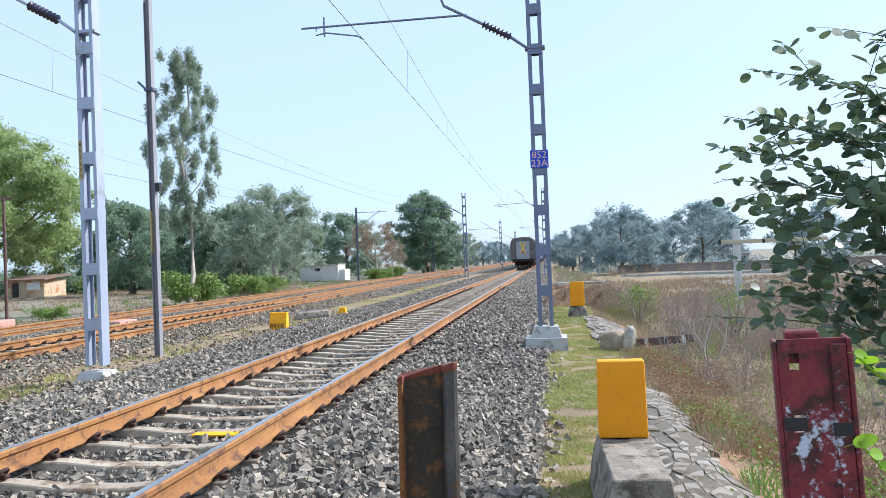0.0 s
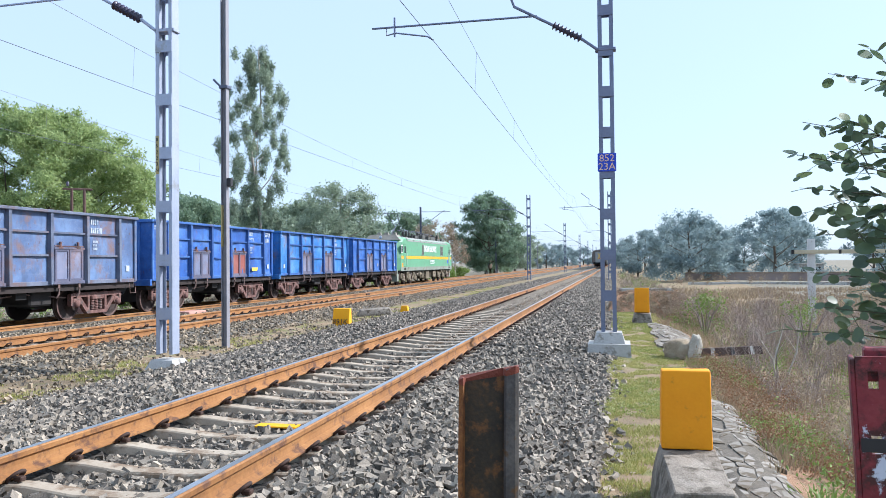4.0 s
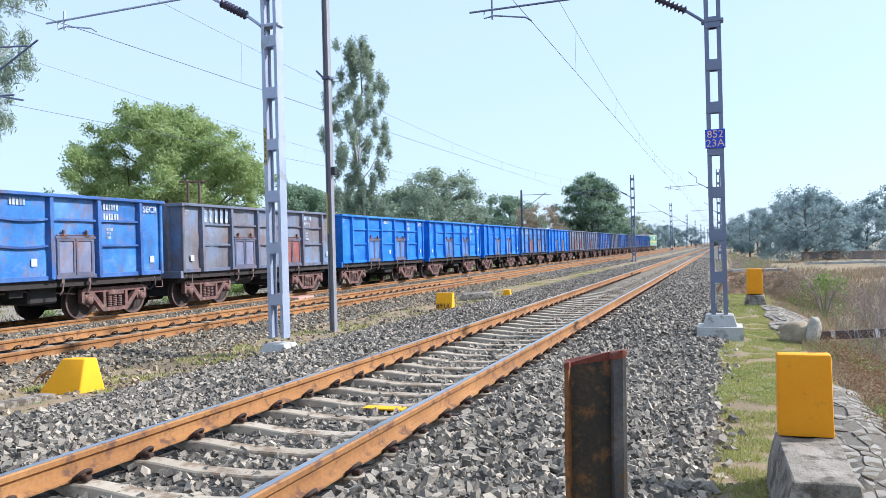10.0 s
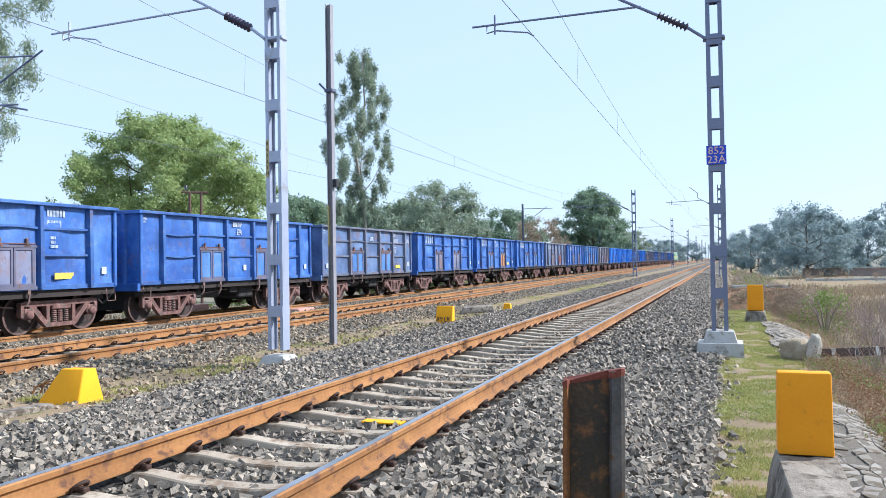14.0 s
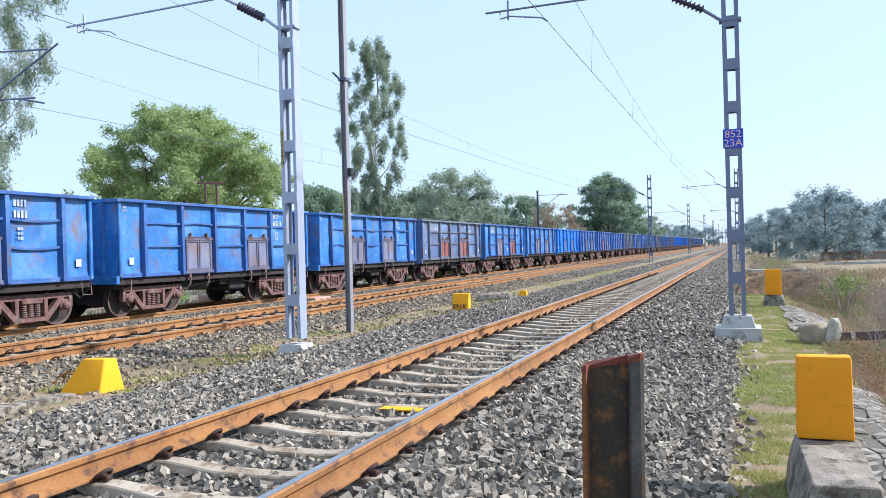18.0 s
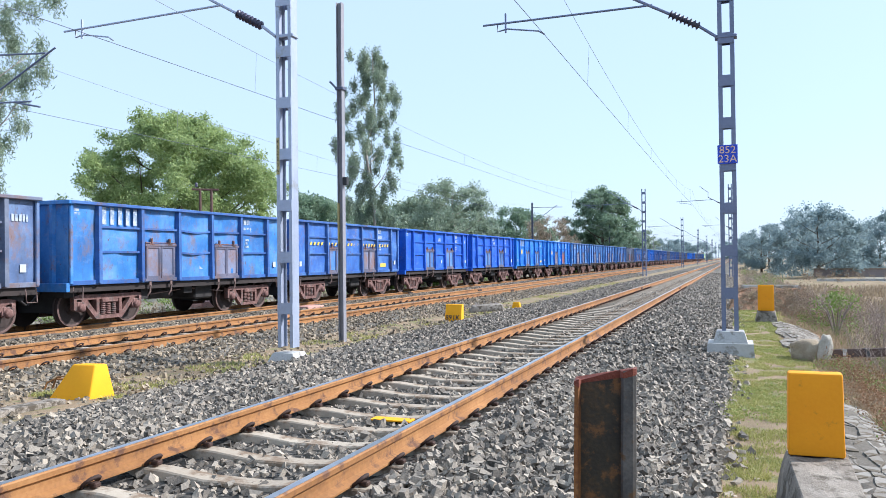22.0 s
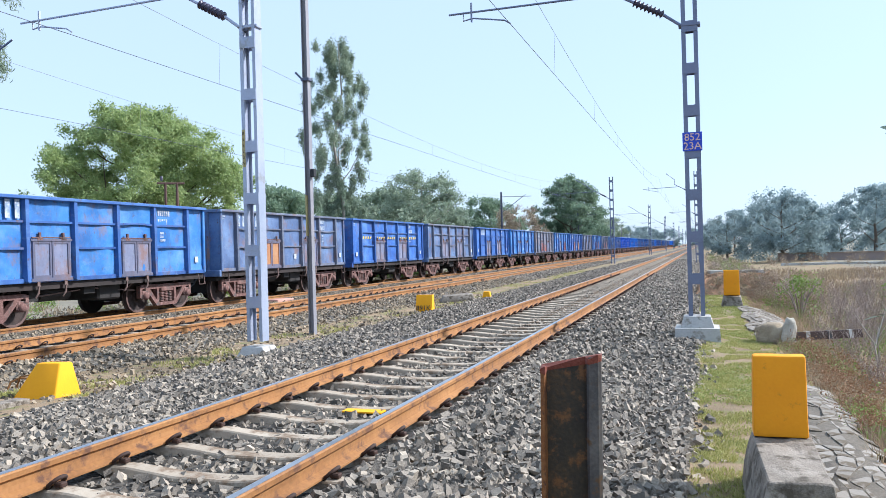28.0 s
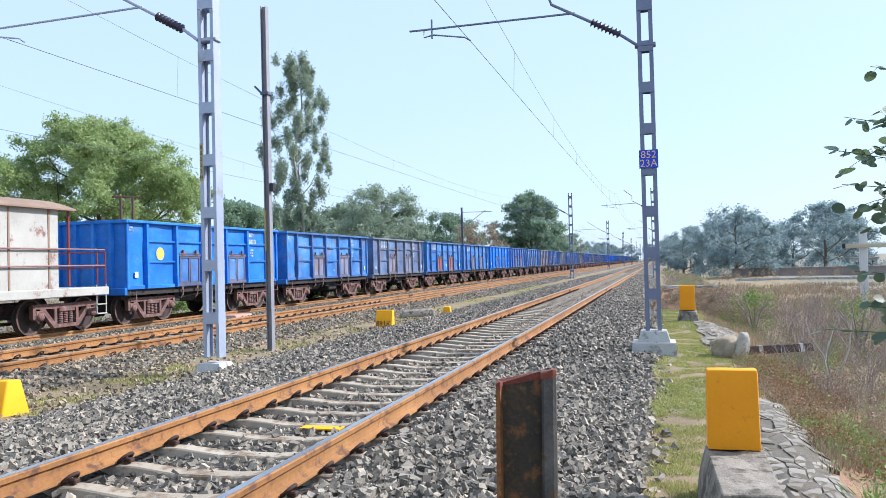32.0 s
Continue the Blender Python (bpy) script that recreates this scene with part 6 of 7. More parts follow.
def cross_post():
    root = thing("white_post", "pale concrete post with a wooden cross arm in the field", "post", "", "", (6.82, 30.0, -1.05))
    part("shaft", soften(Geo().box(-0.115, 0.115, -0.11, 0.11, 0, 3.13), "shaft", M["pale_post"], 0.015), None, root)
    part("cross_arm", soften(Geo().box(-0.68, 3.1, -0.21, -0.13, 2.60, 2.74), "cross_arm", M["arm_cream"], 0.008), None, root, "cream painted wooden arm")
    for q in (-0.69, 0.85, 1.64, 2.45):
        part("band", Geo().box(q, q + 0.09, -0.216, -0.124, 2.592, 2.748), M["black_paint"], root, "black band")


cross_post()
def rock(name, size, seed, rough=0.22):
    """A weathered stone: a lumpy, flat-sided ball."""
    bm = bmesh.new()
    bmesh.ops.create_icosphere(bm, subdivisions=4, radius=1.0)
    for v in bm.verts:
        d = v.co.normalized()
        k = 1 + rough * noise.noise(d * 1.6 + Vector((seed, 0, 0))) + 0.3 * rough * noise.noise(d * 6 + Vector((0, seed, 0)))
        d = Vector([math.copysign(abs(c) ** 0.75, c) for c in d])
        v.co = Vector((d.x * size[0], d.y * size[1], d.z * size[2])) * k
    me = bpy.data.meshes.new(name)
    bm.to_mesh(me)
    bm.free()
    me.polygons.foreach_set("use_smooth", [True] * len(me.polygons))
    return me


for nm, lab, mt, size, at in (("boulder", "rough brown boulder beside the dirt path", "tan_rock", (0.27, 0.20, 0.21), (1.10, 14.9, -0.30)), ("pale_stone", "pale leaning stone against a brown boulder", "pale_rock", (0.11, 0.12, 0.25), (1.38, 14.75, -0.24, 0, 10, 0))):
    bl = rock(nm, size, 3 if nm == "boulder" else 8)
    bl.materials.append(M[mt])
    solo(nm, bl, None, lab, "stone", at=at)


def lying_rail():
    root = thing("old_rail", "rusty old rail with white bands lying on the ground", "rail", "", "", (1.45, 14.95, -0.40, 0, 0, -62))
    part("bar", Geo().extrude([(-0.06, 0), (0.06, 0), (0.03, 0.14), (-0.03, 0.14)], "y", 0, 1.35), M["clip"], root)
    for k in range(3):
        part("band", Geo().extrude([(-0.064, -0.002), (0.064, -0.002), (0.034, 0.144), (-0.034, 0.144)], "y", 0.25 + 0.42 * k, 0.33 + 0.42 * k), M["black_paint"] if k % 2 else M["whitewash"], root)


lying_rail()
solo("concrete_kerb", soften(Geo().box(-0.95, 0.95, -0.12, 0.12, 0, 0.12), "concrete_kerb", M["concrete"], 0.02), None, "thin concrete kerb across the end of the path", "kerb", at=(1.08, 29.0, 0.26))
solo("earth_bank", soften(frustum((1.55, 1.9), (1.0, 0.35), -0.25, 0.725), "earth_bank", M["red_earth"], 0.06, 2, 4, 0.16), None, "low bank of reddish bare earth below the kerb", "earth bank", kind="structure", at=(1.10, 29.05, -0.46))


# far buildings and walls
def hut():
    root = thing("brick_hut", "small cream-walled hut with a sloping brown roof", "hut", "", "", (-58.6, 83.2, -1.0))
    part("wall", Geo().box(-2.2, 2.2, -2, 2, 0, 2.0), M["hut_wall"], root)
    part("roof", Geo().extrude([(-2.7, 1.95), (2.6, 2.45), (2.6, 2.57), (-2.7, 2.07)], "x", -2.8, 2.8), M["tile_roof"], root, "brown tiled roof")
    part("doorway", Geo().box(-1.7, -0.9, -2.03, -1.98, 0.1, 1.7), M["black_paint"], root)
    part("wash_patch", Geo().box(0.1, 1.7, -2.02, -1.99, 0.9, 1.7), M["white_wall"], root, "patch of old whitewash")
    part("tarpaulin", Geo().box(-6.8, -4.2, -2.2, -1.4, 0.5, 1.7, 0.1), M["tarp_blue"], root, "blue tarpaulin")


hut()


def white_building():
    root = thing("white_building", "low flat-roofed white building among the shrubs", "building", "", "", (-32.5, 110, -0.9))
    part("wall", Geo().box(-2.9, 2.7, -2, 2, 0, 2.25, 0.04), M["white_wall"], root)
    part("roof", Geo().box(-3.0, 2.8, -2.15, 2.1, 2.25, 2.41, 0.03), M["concrete"], root)
    part("annex", Geo().box(2.7, 3.6, -1.6, 1.2, 0, 1.6, 0.03), M["white_wall"], root)
    part("window", Geo().box(-0.7, 0.1, -2.03, -1.98, 1.5, 1.9), M["black_paint"], root)


white_building()


def far_wall():
    root = thing("boundary_wall", "long brown brick boundary wall beyond the field", "wall", "", "structure", (0, 0, 0))
    part("wall", Geo().box(8, 60, 95, 95.4, -1.7, -0.15), M["far_brick"], root)
    part("coping", Geo().box(8, 60, 94.9, 95.5, -0.15, 0.0), M["wood"], root)
    part("plinth", Geo().box(7, 60, 80, 80.6, -1.7, -0.75), M["whitewash"], root)


far_wall()
root = thing("far_house", "small pale flat-roofed house behind the field", "house", "", "", (27, 121, -1.6))
part("wall", Geo().box(-1.7, 1.7, -2, 2, 0, 2.3), M["whitewash"], root)
part("roof", Geo().box(-1.85, 1.85, -2.2, 2.2, 2.3, 2.45, 0.03), M["concrete"], root)
for q in (-0.9, 0.9):
    part("window", Geo().box(q - 0.4, q + 0.4, -2.03, -1.98, 1.0, 1.9), M["window_glass"], root)


def h_frame():
    root = thing("pole_frame", "brown two-legged pole frame with a cross beam", "pole frame", "", "", (-27.6, 36.2, -1.2, 0, 0, 38))
    for s in (-1, 1):
        part("pole", Geo().tube([(s * 0.30, 0, 0), (s * 0.30, 0, 6.6)], [0.085, 0.07], 8), M["pole_brown"], root)
    part("beam", Geo().box(-0.75, 0.7, -0.05, 0.05, 6.55, 6.66, 0.02), M["pole_brown"], root)
    part("insulator_row", Geo().lathe([(6.75, 0.06), (6.95, 0.08), (7.0, 0.03)], (-0.5, 0, 0), "z", 8), M["insulator"], root)


h_frame()
for x, y, h in ((-20.6, 140, 6.5), (-20.6, 215, 7.5), (-21, 270, 7.5), (-2, 340, 7.5)):
    solo("thin_pole", Geo().tube([(0, 0, 0), (0, 0, h)], [0.11, 0.08], 8), M["pole_rust"], "plain grey utility pole beside the tracks", "pole", "utility poles", at=(x, y, -1.0))
left_bracket()


# stone pitching on the slope below the path
def pitching():
    """Crazy paving of elongated stones bedded in mortar, laid on the slope."""
    root = thing("stone_pitching", "pale flat stones bedded in mortar on the slope below the path", "stone pitching", "", "structure", (0, 0, 0))
    q = random.Random(17)
    for x0, x1, y0, y1, nx, ny in ((0.78, 1.40, 3.4, 10.6, 5, 33), (0.86, 1.85, 15.6, 22.4, 7, 22)):
        lift = 0.035
        rows = [y0 + (y1 - y0) * j / 60 for j in range(61)]
        cols = [x0 + (x1 - x0) * i / 8 for i in range(9)]
        vs = [(x, y, surf_z(x, y) + lift + 0.012 * noise.noise(Vector((x * 4, y * 4, 2))) - (0.08 if i in (0, 8) else 0)) for y in rows for i, x in enumerate(cols)]
        fs = [(j * 9 + i, j * 9 + i + 1, j * 9 + i + 10, j * 9 + i + 9) for j in range(60) for i in range(8)]
        part("mortar_bed", Geo().add(vs, fs, True), M["mortar"], root, "grey weathered mortar bed")
        grid = {}
        for i in range(nx + 1):
            for j in range(ny + 1):
                u = (i + 0.45 * math.sin(j * 0.9) + q.uniform(-0.30, 0.30)) / nx
                v = (j + 0.5 * i + 0.4 * math.sin(i * 2.1) + q.uniform(-0.34, 0.34)) / ny
                grid[i, j] = Vector((x0 + (x1 - x0) * u, y0 + (y1 - y0) * v, 0))
        for i in range(nx):
            for j in range(ny):
                c4 = [grid[i, j], grid[i + 1, j], grid[i + 1, j + 1], grid[i, j + 1]]
                mid = sum(c4, Vector()) / 4
                if mid.x > x1 + 0.02 or mid.y > y1 or q.random() < 0.04:
                    continue
                ring = []
                for a in range(4):
                    p, nxt = c4[a], c4[(a + 1) % 4]
                    ring += [p.lerp(mid, q.uniform(0.06, 0.17)), p.lerp(nxt, q.uniform(0.3, 0.45)).lerp(mid, q.uniform(0.02, 0.07)), p.lerp(nxt, q.uniform(0.55, 0.7)).lerp(mid, q.uniform(0.02, 0.07))]
                zt = surf_z(mid.x, mid.y) + lift + q.uniform(-0.004, 0.016)
                tilt = (ground_z(mid.x + 0.1) - ground_z(mid.x - 0.1)) / 0.2 + q.uniform(-0.05, 0.03)
                g = Geo()
                lo = [(p.x - mid.x, p.y - mid.y, tilt * (p.x - mid.x) - 0.05) for p in ring]
                up = [(a * 0.97, b * 0.97, c + 0.044) for a, b, c in lo]
                tp = [(a * 0.93, b * 0.95, c + 0.047) for a, b, c in lo]
                n = len(ring)
                g.add(lo + up + tp, [(r * n + k, r * n + (k + 1) % n, (r + 1) * n + (k + 1) % n, (r + 1) * n + k) for r in (0, 1) for k in range(n)] + [tuple(range(2 * n, 3 * n))])
                part("stone", g, M["slope_stone"], root, at=(mid.x, mid.y, zt))
    return root


pitching()


# ---- plants ----
def leaf_cloud(name, centres, radii, n, size, mat, flat=0.55, droop=0.0, shell=0.55):
    """Leaf sprays scattered through ellipsoid clumps. centres (k, 3), radii (k, 3)."""
    centres, radii = np.array(centres, float), np.array(radii, float)
    w = radii.prod(1) ** (2 / 3)
    k = rng.choice(len(centres), n, p=w / w.sum())
    d = rng.normal(size=(n, 3))
    d /= np.linalg.norm(d, axis=1)[:, None]
    r = shell + (1 - shell) * rng.random(n)
    r *= 1 + 0.13 * rng.normal(size=n)
    c = centres[k] + d * radii[k] * r[:, None]
    nrm = d * (1 - flat) + rng.normal(size=(n, 3)) * flat + [0, 0, 0.35]
    nrm /= np.linalg.norm(nrm, axis=1)[:, None]
    a = np.cross(nrm, rng.normal(size=(n, 3)))
    if droop:
        a = a * (1 - droop) + np.array([0, 0, -1.0]) * droop
        a -= nrm * (a * nrm).sum(1)[:, None]
    a /= np.linalg.norm(a, axis=1)[:, None]
    b = np.cross(nrm, a)
    s = size * (0.6 + 0.8 * rng.random(n))[:, None]
    asp = 0.22 if droop else 0.5
    lift = nrm * s * 0.18
    v = np.stack([c - a * s, c + b * s * asp + lift, c + a * s, c - b * s * asp + lift], 1).reshape(-1, 3)
    f = np.arange(4 * n).reshape(-1, 4)
    return quick_mesh(name, v, f, mat)


def limb_set(g, base, top, r0, n_limb, reach, z_from, seed, up=0.6):
    r = random.Random(seed)
    base, top = Vector(base), Vector(top)
    trunk = [base.lerp(top, t) + Vector((r.uniform(-1, 1), r.uniform(-1, 1), 0)) * 0.02 * (top.z - base.z) * (t > 0) for t in (0, 0.15, 0.35, 0.6, 0.8, 1)]
    g.tube(trunk, [r0 * 1.35, r0, r0 * 0.85, r0 * 0.6, r0 * 0.4, r0 * 0.15], 9)
    ends = []
    for i in range(n_limb):
        t = z_from + (0.95 - z_from) * (i + r.random() * 0.6) / n_limb
        p = base.lerp(top, t)
        a = i * 2.4 + r.uniform(-0.5, 0.5)
        ln = reach * (1.1 - 0.55 * t) * r.uniform(0.75, 1.1)
        q = p + Vector((math.cos(a) * ln * 0.55, math.sin(a) * ln * 0.55, ln * up * 0.45))
        e = p + Vector((math.cos(a) * ln, math.sin(a) * ln, ln * up))
        rr = r0 * 0.45 * (1.1 - t)
        g.tube([p, q, e], [rr, rr * 0.65, rr * 0.25], 6)
        ends.append(e)
        f = q + Vector((math.cos(a + 0.8) * ln * 0.5, math.sin(a + 0.8) * ln * 0.5, ln * 0.4))
        g.tube([q, f], [rr * 0.5, rr * 0.15], 5)
        ends.append(f)
    return ends


def broad_tree(label, x, y, h, rad, mat, leaves, size, seed, trunk=0.35, low=0.25, zb=-1.2, bark="bark", lobes=15, group="", gap=-0.25, sub=11, clump=(0.11, 0.21), dome=False):
    """Crown of uneven lobes, each of small leaf clumps set round it, with gaps between."""
    r = random.Random(seed)
    root = thing("tree", label, "tree", group, "", (x, y, zb))
    g = Geo()
    limb_set(g, (0, 0, -0.2), (0, 0, h * 0.84), trunk, 11, rad * 0.8, 0.2, seed)
    part("trunk", g, M[bark], root)
    cs, rs = [], []
    for i in range(lobes):
        t = (i + 0.5) / lobes
        u = (t - 0.40) / 0.60
        env = math.sqrt(max(0.08, 1 - (u if u > 0 else u * 0.8) ** 2)) if not dome else math.sqrt(max(0.02, 1 - t ** 2.6))
        a = i * 2.39996 + r.uniform(-0.5, 0.5)
        q = r.uniform(0.26, 0.40)
        d = rad * max(0.05, env - q * 0.75) * r.uniform(0.72, 1.08)
        c = Vector((math.cos(a) * d, math.sin(a) * d, h * (low + (0.90 - low) * t) + h * r.uniform(-0.03, 0.03)))
        for k in range(sub):
            v = Vector((r.gauss(0, 1), r.gauss(0, 1), r.gauss(0.45, 0.8))).normalized()
            w = c + Vector((v.x * q * rad, v.y * q * rad, v.z * q * rad * 0.72)) * r.uniform(0.55, 1.05)
            if noise.noise(w * (3.4 / rad) + Vector((seed, 0, 0))) < gap or w.z > h:
                continue
            e = rad * r.uniform(*clump)
            cs.append(w)
            rs.append((e, e, e * 0.8))
    part("crown", leaf_cloud("crown", cs, rs, leaves, size, M[mat], 0.8, shell=0.1), None, root)
    return root


def tall_tree(label, x, y, h, rad, leaves, seed, zb=-1.1, lean=0.0, mat="leaf_grey"):
    r = random.Random(seed)
    root = thing("eucalyptus_tree", label, "tree", "tall trees", "", (x, y, zb))
    g = Geo()
    limb_set(g, (0, 0, -0.2), (lean, 0, h * 0.97), 0.14, 12, rad * 0.8, 0.42, seed, 1.1)
    part("trunk", g, M["bark_pale"], root, "pale smooth bark")
    cs, rs = [], []
    n = 95
    for i in range(n):
        t = (i + r.random()) / n
        z = h * (0.30 + 0.66 * t)
        env = rad * (1.0 - 0.5 * abs(t - 0.45)) * (1 if t < 0.9 else 0.75)
        a = i * 2.4 + r.random()
        d = env * r.uniform(0.15, 0.95)
        cs.append((math.cos(a) * d + lean * t, math.sin(a) * d, z))
        q = rad * r.uniform(0.08, 0.17)
        rs.append((q, q, q * 1.9))
    part("crown", leaf_cloud("crown", cs, rs, leaves, 0.125, M[mat], 0.6, 0.6, 0.2), None, root)
    return root


broad_tree("large round-crowned mango tree with sunlit green leaves", -69.2, 85.5, 21.7, 15.0, "leaf_mango", 180000, 0.175, 6, 0.7, 0.14, zb=-1.0, lobes=64, sub=17, gap=-0.24, clump=(0.06, 0.115), dome=True)
tall_tree("tall slender eucalyptus tree with drooping grey-green leaves", -21.85, 45.2, 16.3, 2.6, 24000, 5, lean=0.1)
tall_tree("tall eucalyptus tree with long hanging leafy branches", -35.6, 28.6, 21.0, 4.0, 26000, 8, lean=0.6)
broad_tree("spreading grey-green tree with thin limbs", -25.6, 71, 10.3, 4.9, "leaf_grey", 24000, 0.12, 12, 0.28, 0.26, bark="bark_pale", lobes=24, gap=-0.12)
broad_tree("dark dense rounded tree beside the far track", -21.6, 137, 15.0, 6.3, "leaf_dark", 34000, 0.20, 14, 0.4, 0.10, lobes=30, sub=13, gap=-0.4)
# filler trees behind the train, shared meshes
FILL = [broad_tree("leafy green tree in the tree belt beyond the tracks", -44, 78, 10.0, 5.6, "leaf_dark", 20000, 0.17, 21, 0.3, 0.12, lobes=22),
        broad_tree("leafy green tree in the tree belt beyond the tracks", -34, 83, 9.6, 5.4, "leaf_grey", 18000, 0.17, 22, 0.3, 0.12, lobes=20, gap=-0.15),
        broad_tree("small pale half-bare tree with reddish twigs", -22.9, 102, 8.3, 4.2, "pink_leaf", 5200, 0.12, 23, 0.2, 0.4, bark="bark_pale", gap=-0.05)]
for i, (x, y, s, k) in enumerate(((-54, 97, 1.15, 0), (-47, 100, 1.0, 0), (-36, 98, 1.0, 1), (-40, 112, 1.0, 1), (-33, 125, 1.1, 0), (-26, 160, 1.0, 0), (-60, 118, 1.3, 1), (-42, 100, 1.1, 0), (-27, 178, 0.9, 0), (-25, 200, 1.0, 1), (-26, 235, 1.1, 1), (-24, 118, 0.7, 2))):
    copy_thing(FILL[k], pose(x, y, -1.2, 0, 0, i * 77) @ Matrix.Scale(s, 4))
FAR = [broad_tree("distant tree with haze-tinted pale green leaves", 8.6, 96, 8.2, 5.2, "leaf_haze_tint", 13000, 0.15, 31, 0.25, 0.1, group="distant trees", lobes=24, gap=-0.16),
       broad_tree("tall open-crowned distant tree with haze-tinted leaves", 19.5, 104, 9.4, 4.6, "leaf_haze_tint", 7500, 0.14, 32, 0.2, 0.42, group="distant trees", lobes=18, gap=-0.02)]
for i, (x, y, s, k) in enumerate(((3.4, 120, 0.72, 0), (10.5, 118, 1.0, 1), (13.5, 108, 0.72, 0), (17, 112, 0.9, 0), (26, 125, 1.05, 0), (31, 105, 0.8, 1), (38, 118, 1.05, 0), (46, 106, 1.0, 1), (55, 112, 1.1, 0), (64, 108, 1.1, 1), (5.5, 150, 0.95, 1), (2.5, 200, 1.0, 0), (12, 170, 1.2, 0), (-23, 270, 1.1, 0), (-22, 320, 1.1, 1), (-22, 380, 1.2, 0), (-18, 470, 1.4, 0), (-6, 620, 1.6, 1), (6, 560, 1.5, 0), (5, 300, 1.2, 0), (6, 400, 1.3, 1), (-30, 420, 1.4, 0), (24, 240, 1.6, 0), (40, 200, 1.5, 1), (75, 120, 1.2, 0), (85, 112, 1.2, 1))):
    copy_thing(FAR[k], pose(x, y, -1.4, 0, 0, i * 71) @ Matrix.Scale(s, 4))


def undergrowth(label, n, leaves, x0, x1, y0, y1, size, mat, seed):
    """Tangle of bushes that fills the foot of a tree belt."""
    r = np.random.default_rng(seed)
    cs, rs = [], []
    for k in range(n):
        q = r.uniform(0.6, 1.4)
        cs.append((r.uniform(x0, x1), r.uniform(y0, y1), -1.3 + 0.8 * size * q))
        rs.append((1.15 * size * q, 0.9 * size, size * q))
    tagged(new("undergrowth", leaf_cloud("undergrowth", cs, rs, leaves, 0.12 * size, M[mat], 0.8, shell=0.2)), label, "bushes", kind="stuff")


undergrowth("dark green bushes filling the foot of the trees", 330, 38000, -98, -38, 98, 106, 1.7, "leaf_dark", 77)
undergrowth("haze-tinted grey-green bushes below the distant trees", 150, 15000, 4, 70, 97, 104, 1.1, "leaf_haze_tint", 78)


def shrub(label, x, y, h, r, mat, n, size, seed, zb=None):
    root = thing("shrub", label, "shrub", "shrubs by the tracks", "", (x, y, ground_z(x) if zb is None else zb))
    g = Geo()
    q = random.Random(seed)
    for i in range(9):
        a = i * 2.4
        g.tube([(0, 0, -0.05), (math.cos(a) * r * 0.3, math.sin(a) * r * 0.3, h * 0.45), (math.cos(a) * r * 0.7, math.sin(a) * r * 0.7, h * q.uniform(0.7, 0.95))], [0.03, 0.02, 0.006], 5)
    part("stem_clump", g, M["twig"], root)
    cs = [(math.cos(i * 2.4) * r * q.uniform(0.1, 0.75), math.sin(i * 2.4) * r * q.uniform(0.1, 0.75), h * q.uniform(0.25, 0.85)) for i in range(12)]
    rs = [(r * q.uniform(0.28, 0.42), r * q.uniform(0.28, 0.42), h * 0.22) for _ in cs]
    part("leaves", leaf_cloud("leaves", cs, rs, n, size, M[mat], shell=0.3), None, root)
    return root


SH = [shrub("bushy bright green shrub beside the far track", -22.4, 46.5, 2.4, 2.2, "leaf_shrub", 5000, 0.10, 41),
      shrub("leafy green shrub on the verge", -23.5, 61, 1.9, 2.4, "leaf_shrub", 3500, 0.11, 42)]
for i, (x, y, s, k) in enumerate(((-24.2, 50, 0.9, 0), (-21.8, 54, 0.8, 0), (-22.5, 100, 0.9, 1), (-26, 38, 0.4, 1), (-22.5, 106, 0.7, 0), (-24, 120, 1.0, 1))):
    copy_thing(SH[k], pose(x, y, ground_z(x), 0, 0, i * 63) @ Matrix.Scale(s, 4))


shrub("sparse young green shrub beside the stone pitching", 2.55, 24.0, 1.55, 0.75, "leaf_shrub", 800, 0.04, 45)
shrub("thin grey-green shrub in the dry field", 4.4, 20.0, 1.5, 0.8, "leaf_shrub", 500, 0.035, 46)


def tufts(name, pts, n_blade, h, spread, mat, label, width=0.006, seed=1, curl=0.4):
    """Bundles of bent blades: three-point strips."""
    r = np.random.default_rng(seed)
    pts = np.array(pts, float)
    k = np.repeat(np.arange(len(pts)), n_blade)
    n = len(k)
    a = r.random(n) * 2 * np.pi
    base = pts[k] + np.stack([np.cos(a), np.sin(a), np.zeros(n)], 1) * (spread * r.random(n) ** 0.7)[:, None]
    hh = h * (0.45 + 0.75 * r.random(n)) * (pts[k, 2] * 0 + 1)
    d = np.stack([np.cos(a), np.sin(a), np.zeros(n)], 1) * (curl * r.random(n) * hh)[:, None]
    mid = base + d * 0.35 + np.array([0, 0, 1.0]) * (hh * 0.55)[:, None]
    tip = base + d + np.array([0, 0, 1.0]) * hh[:, None]
    b = r.random(n) * 2 * np.pi
    w = np.stack([np.cos(b), np.sin(b), np.zeros(n)], 1) * width
    v = np.stack([base - w, base + w, mid + w * 0.7, mid - w * 0.7, tip + w * 0.2, tip - w * 0.2], 1).reshape(-1, 3)
    o = np.arange(n)[:, None] * 6
    f = np.concatenate([o + [0, 1, 2, 3], o + [3, 2, 4, 5]], 0)
    return tagged(new(name, quick_mesh(name, v, f, M[mat])), label, "grass", kind="stuff")


def pitched(x, y):
    """Inside the stone-pitched parts of the slope."""
    return (0.80 < x < 1.36 and 3.4 < y < 10.4 and noise.noise(Vector((x * 3, y * 2, 8))) > -0.25) or (0.88 < x < 1.80 and 15.6 < y < 22.4)


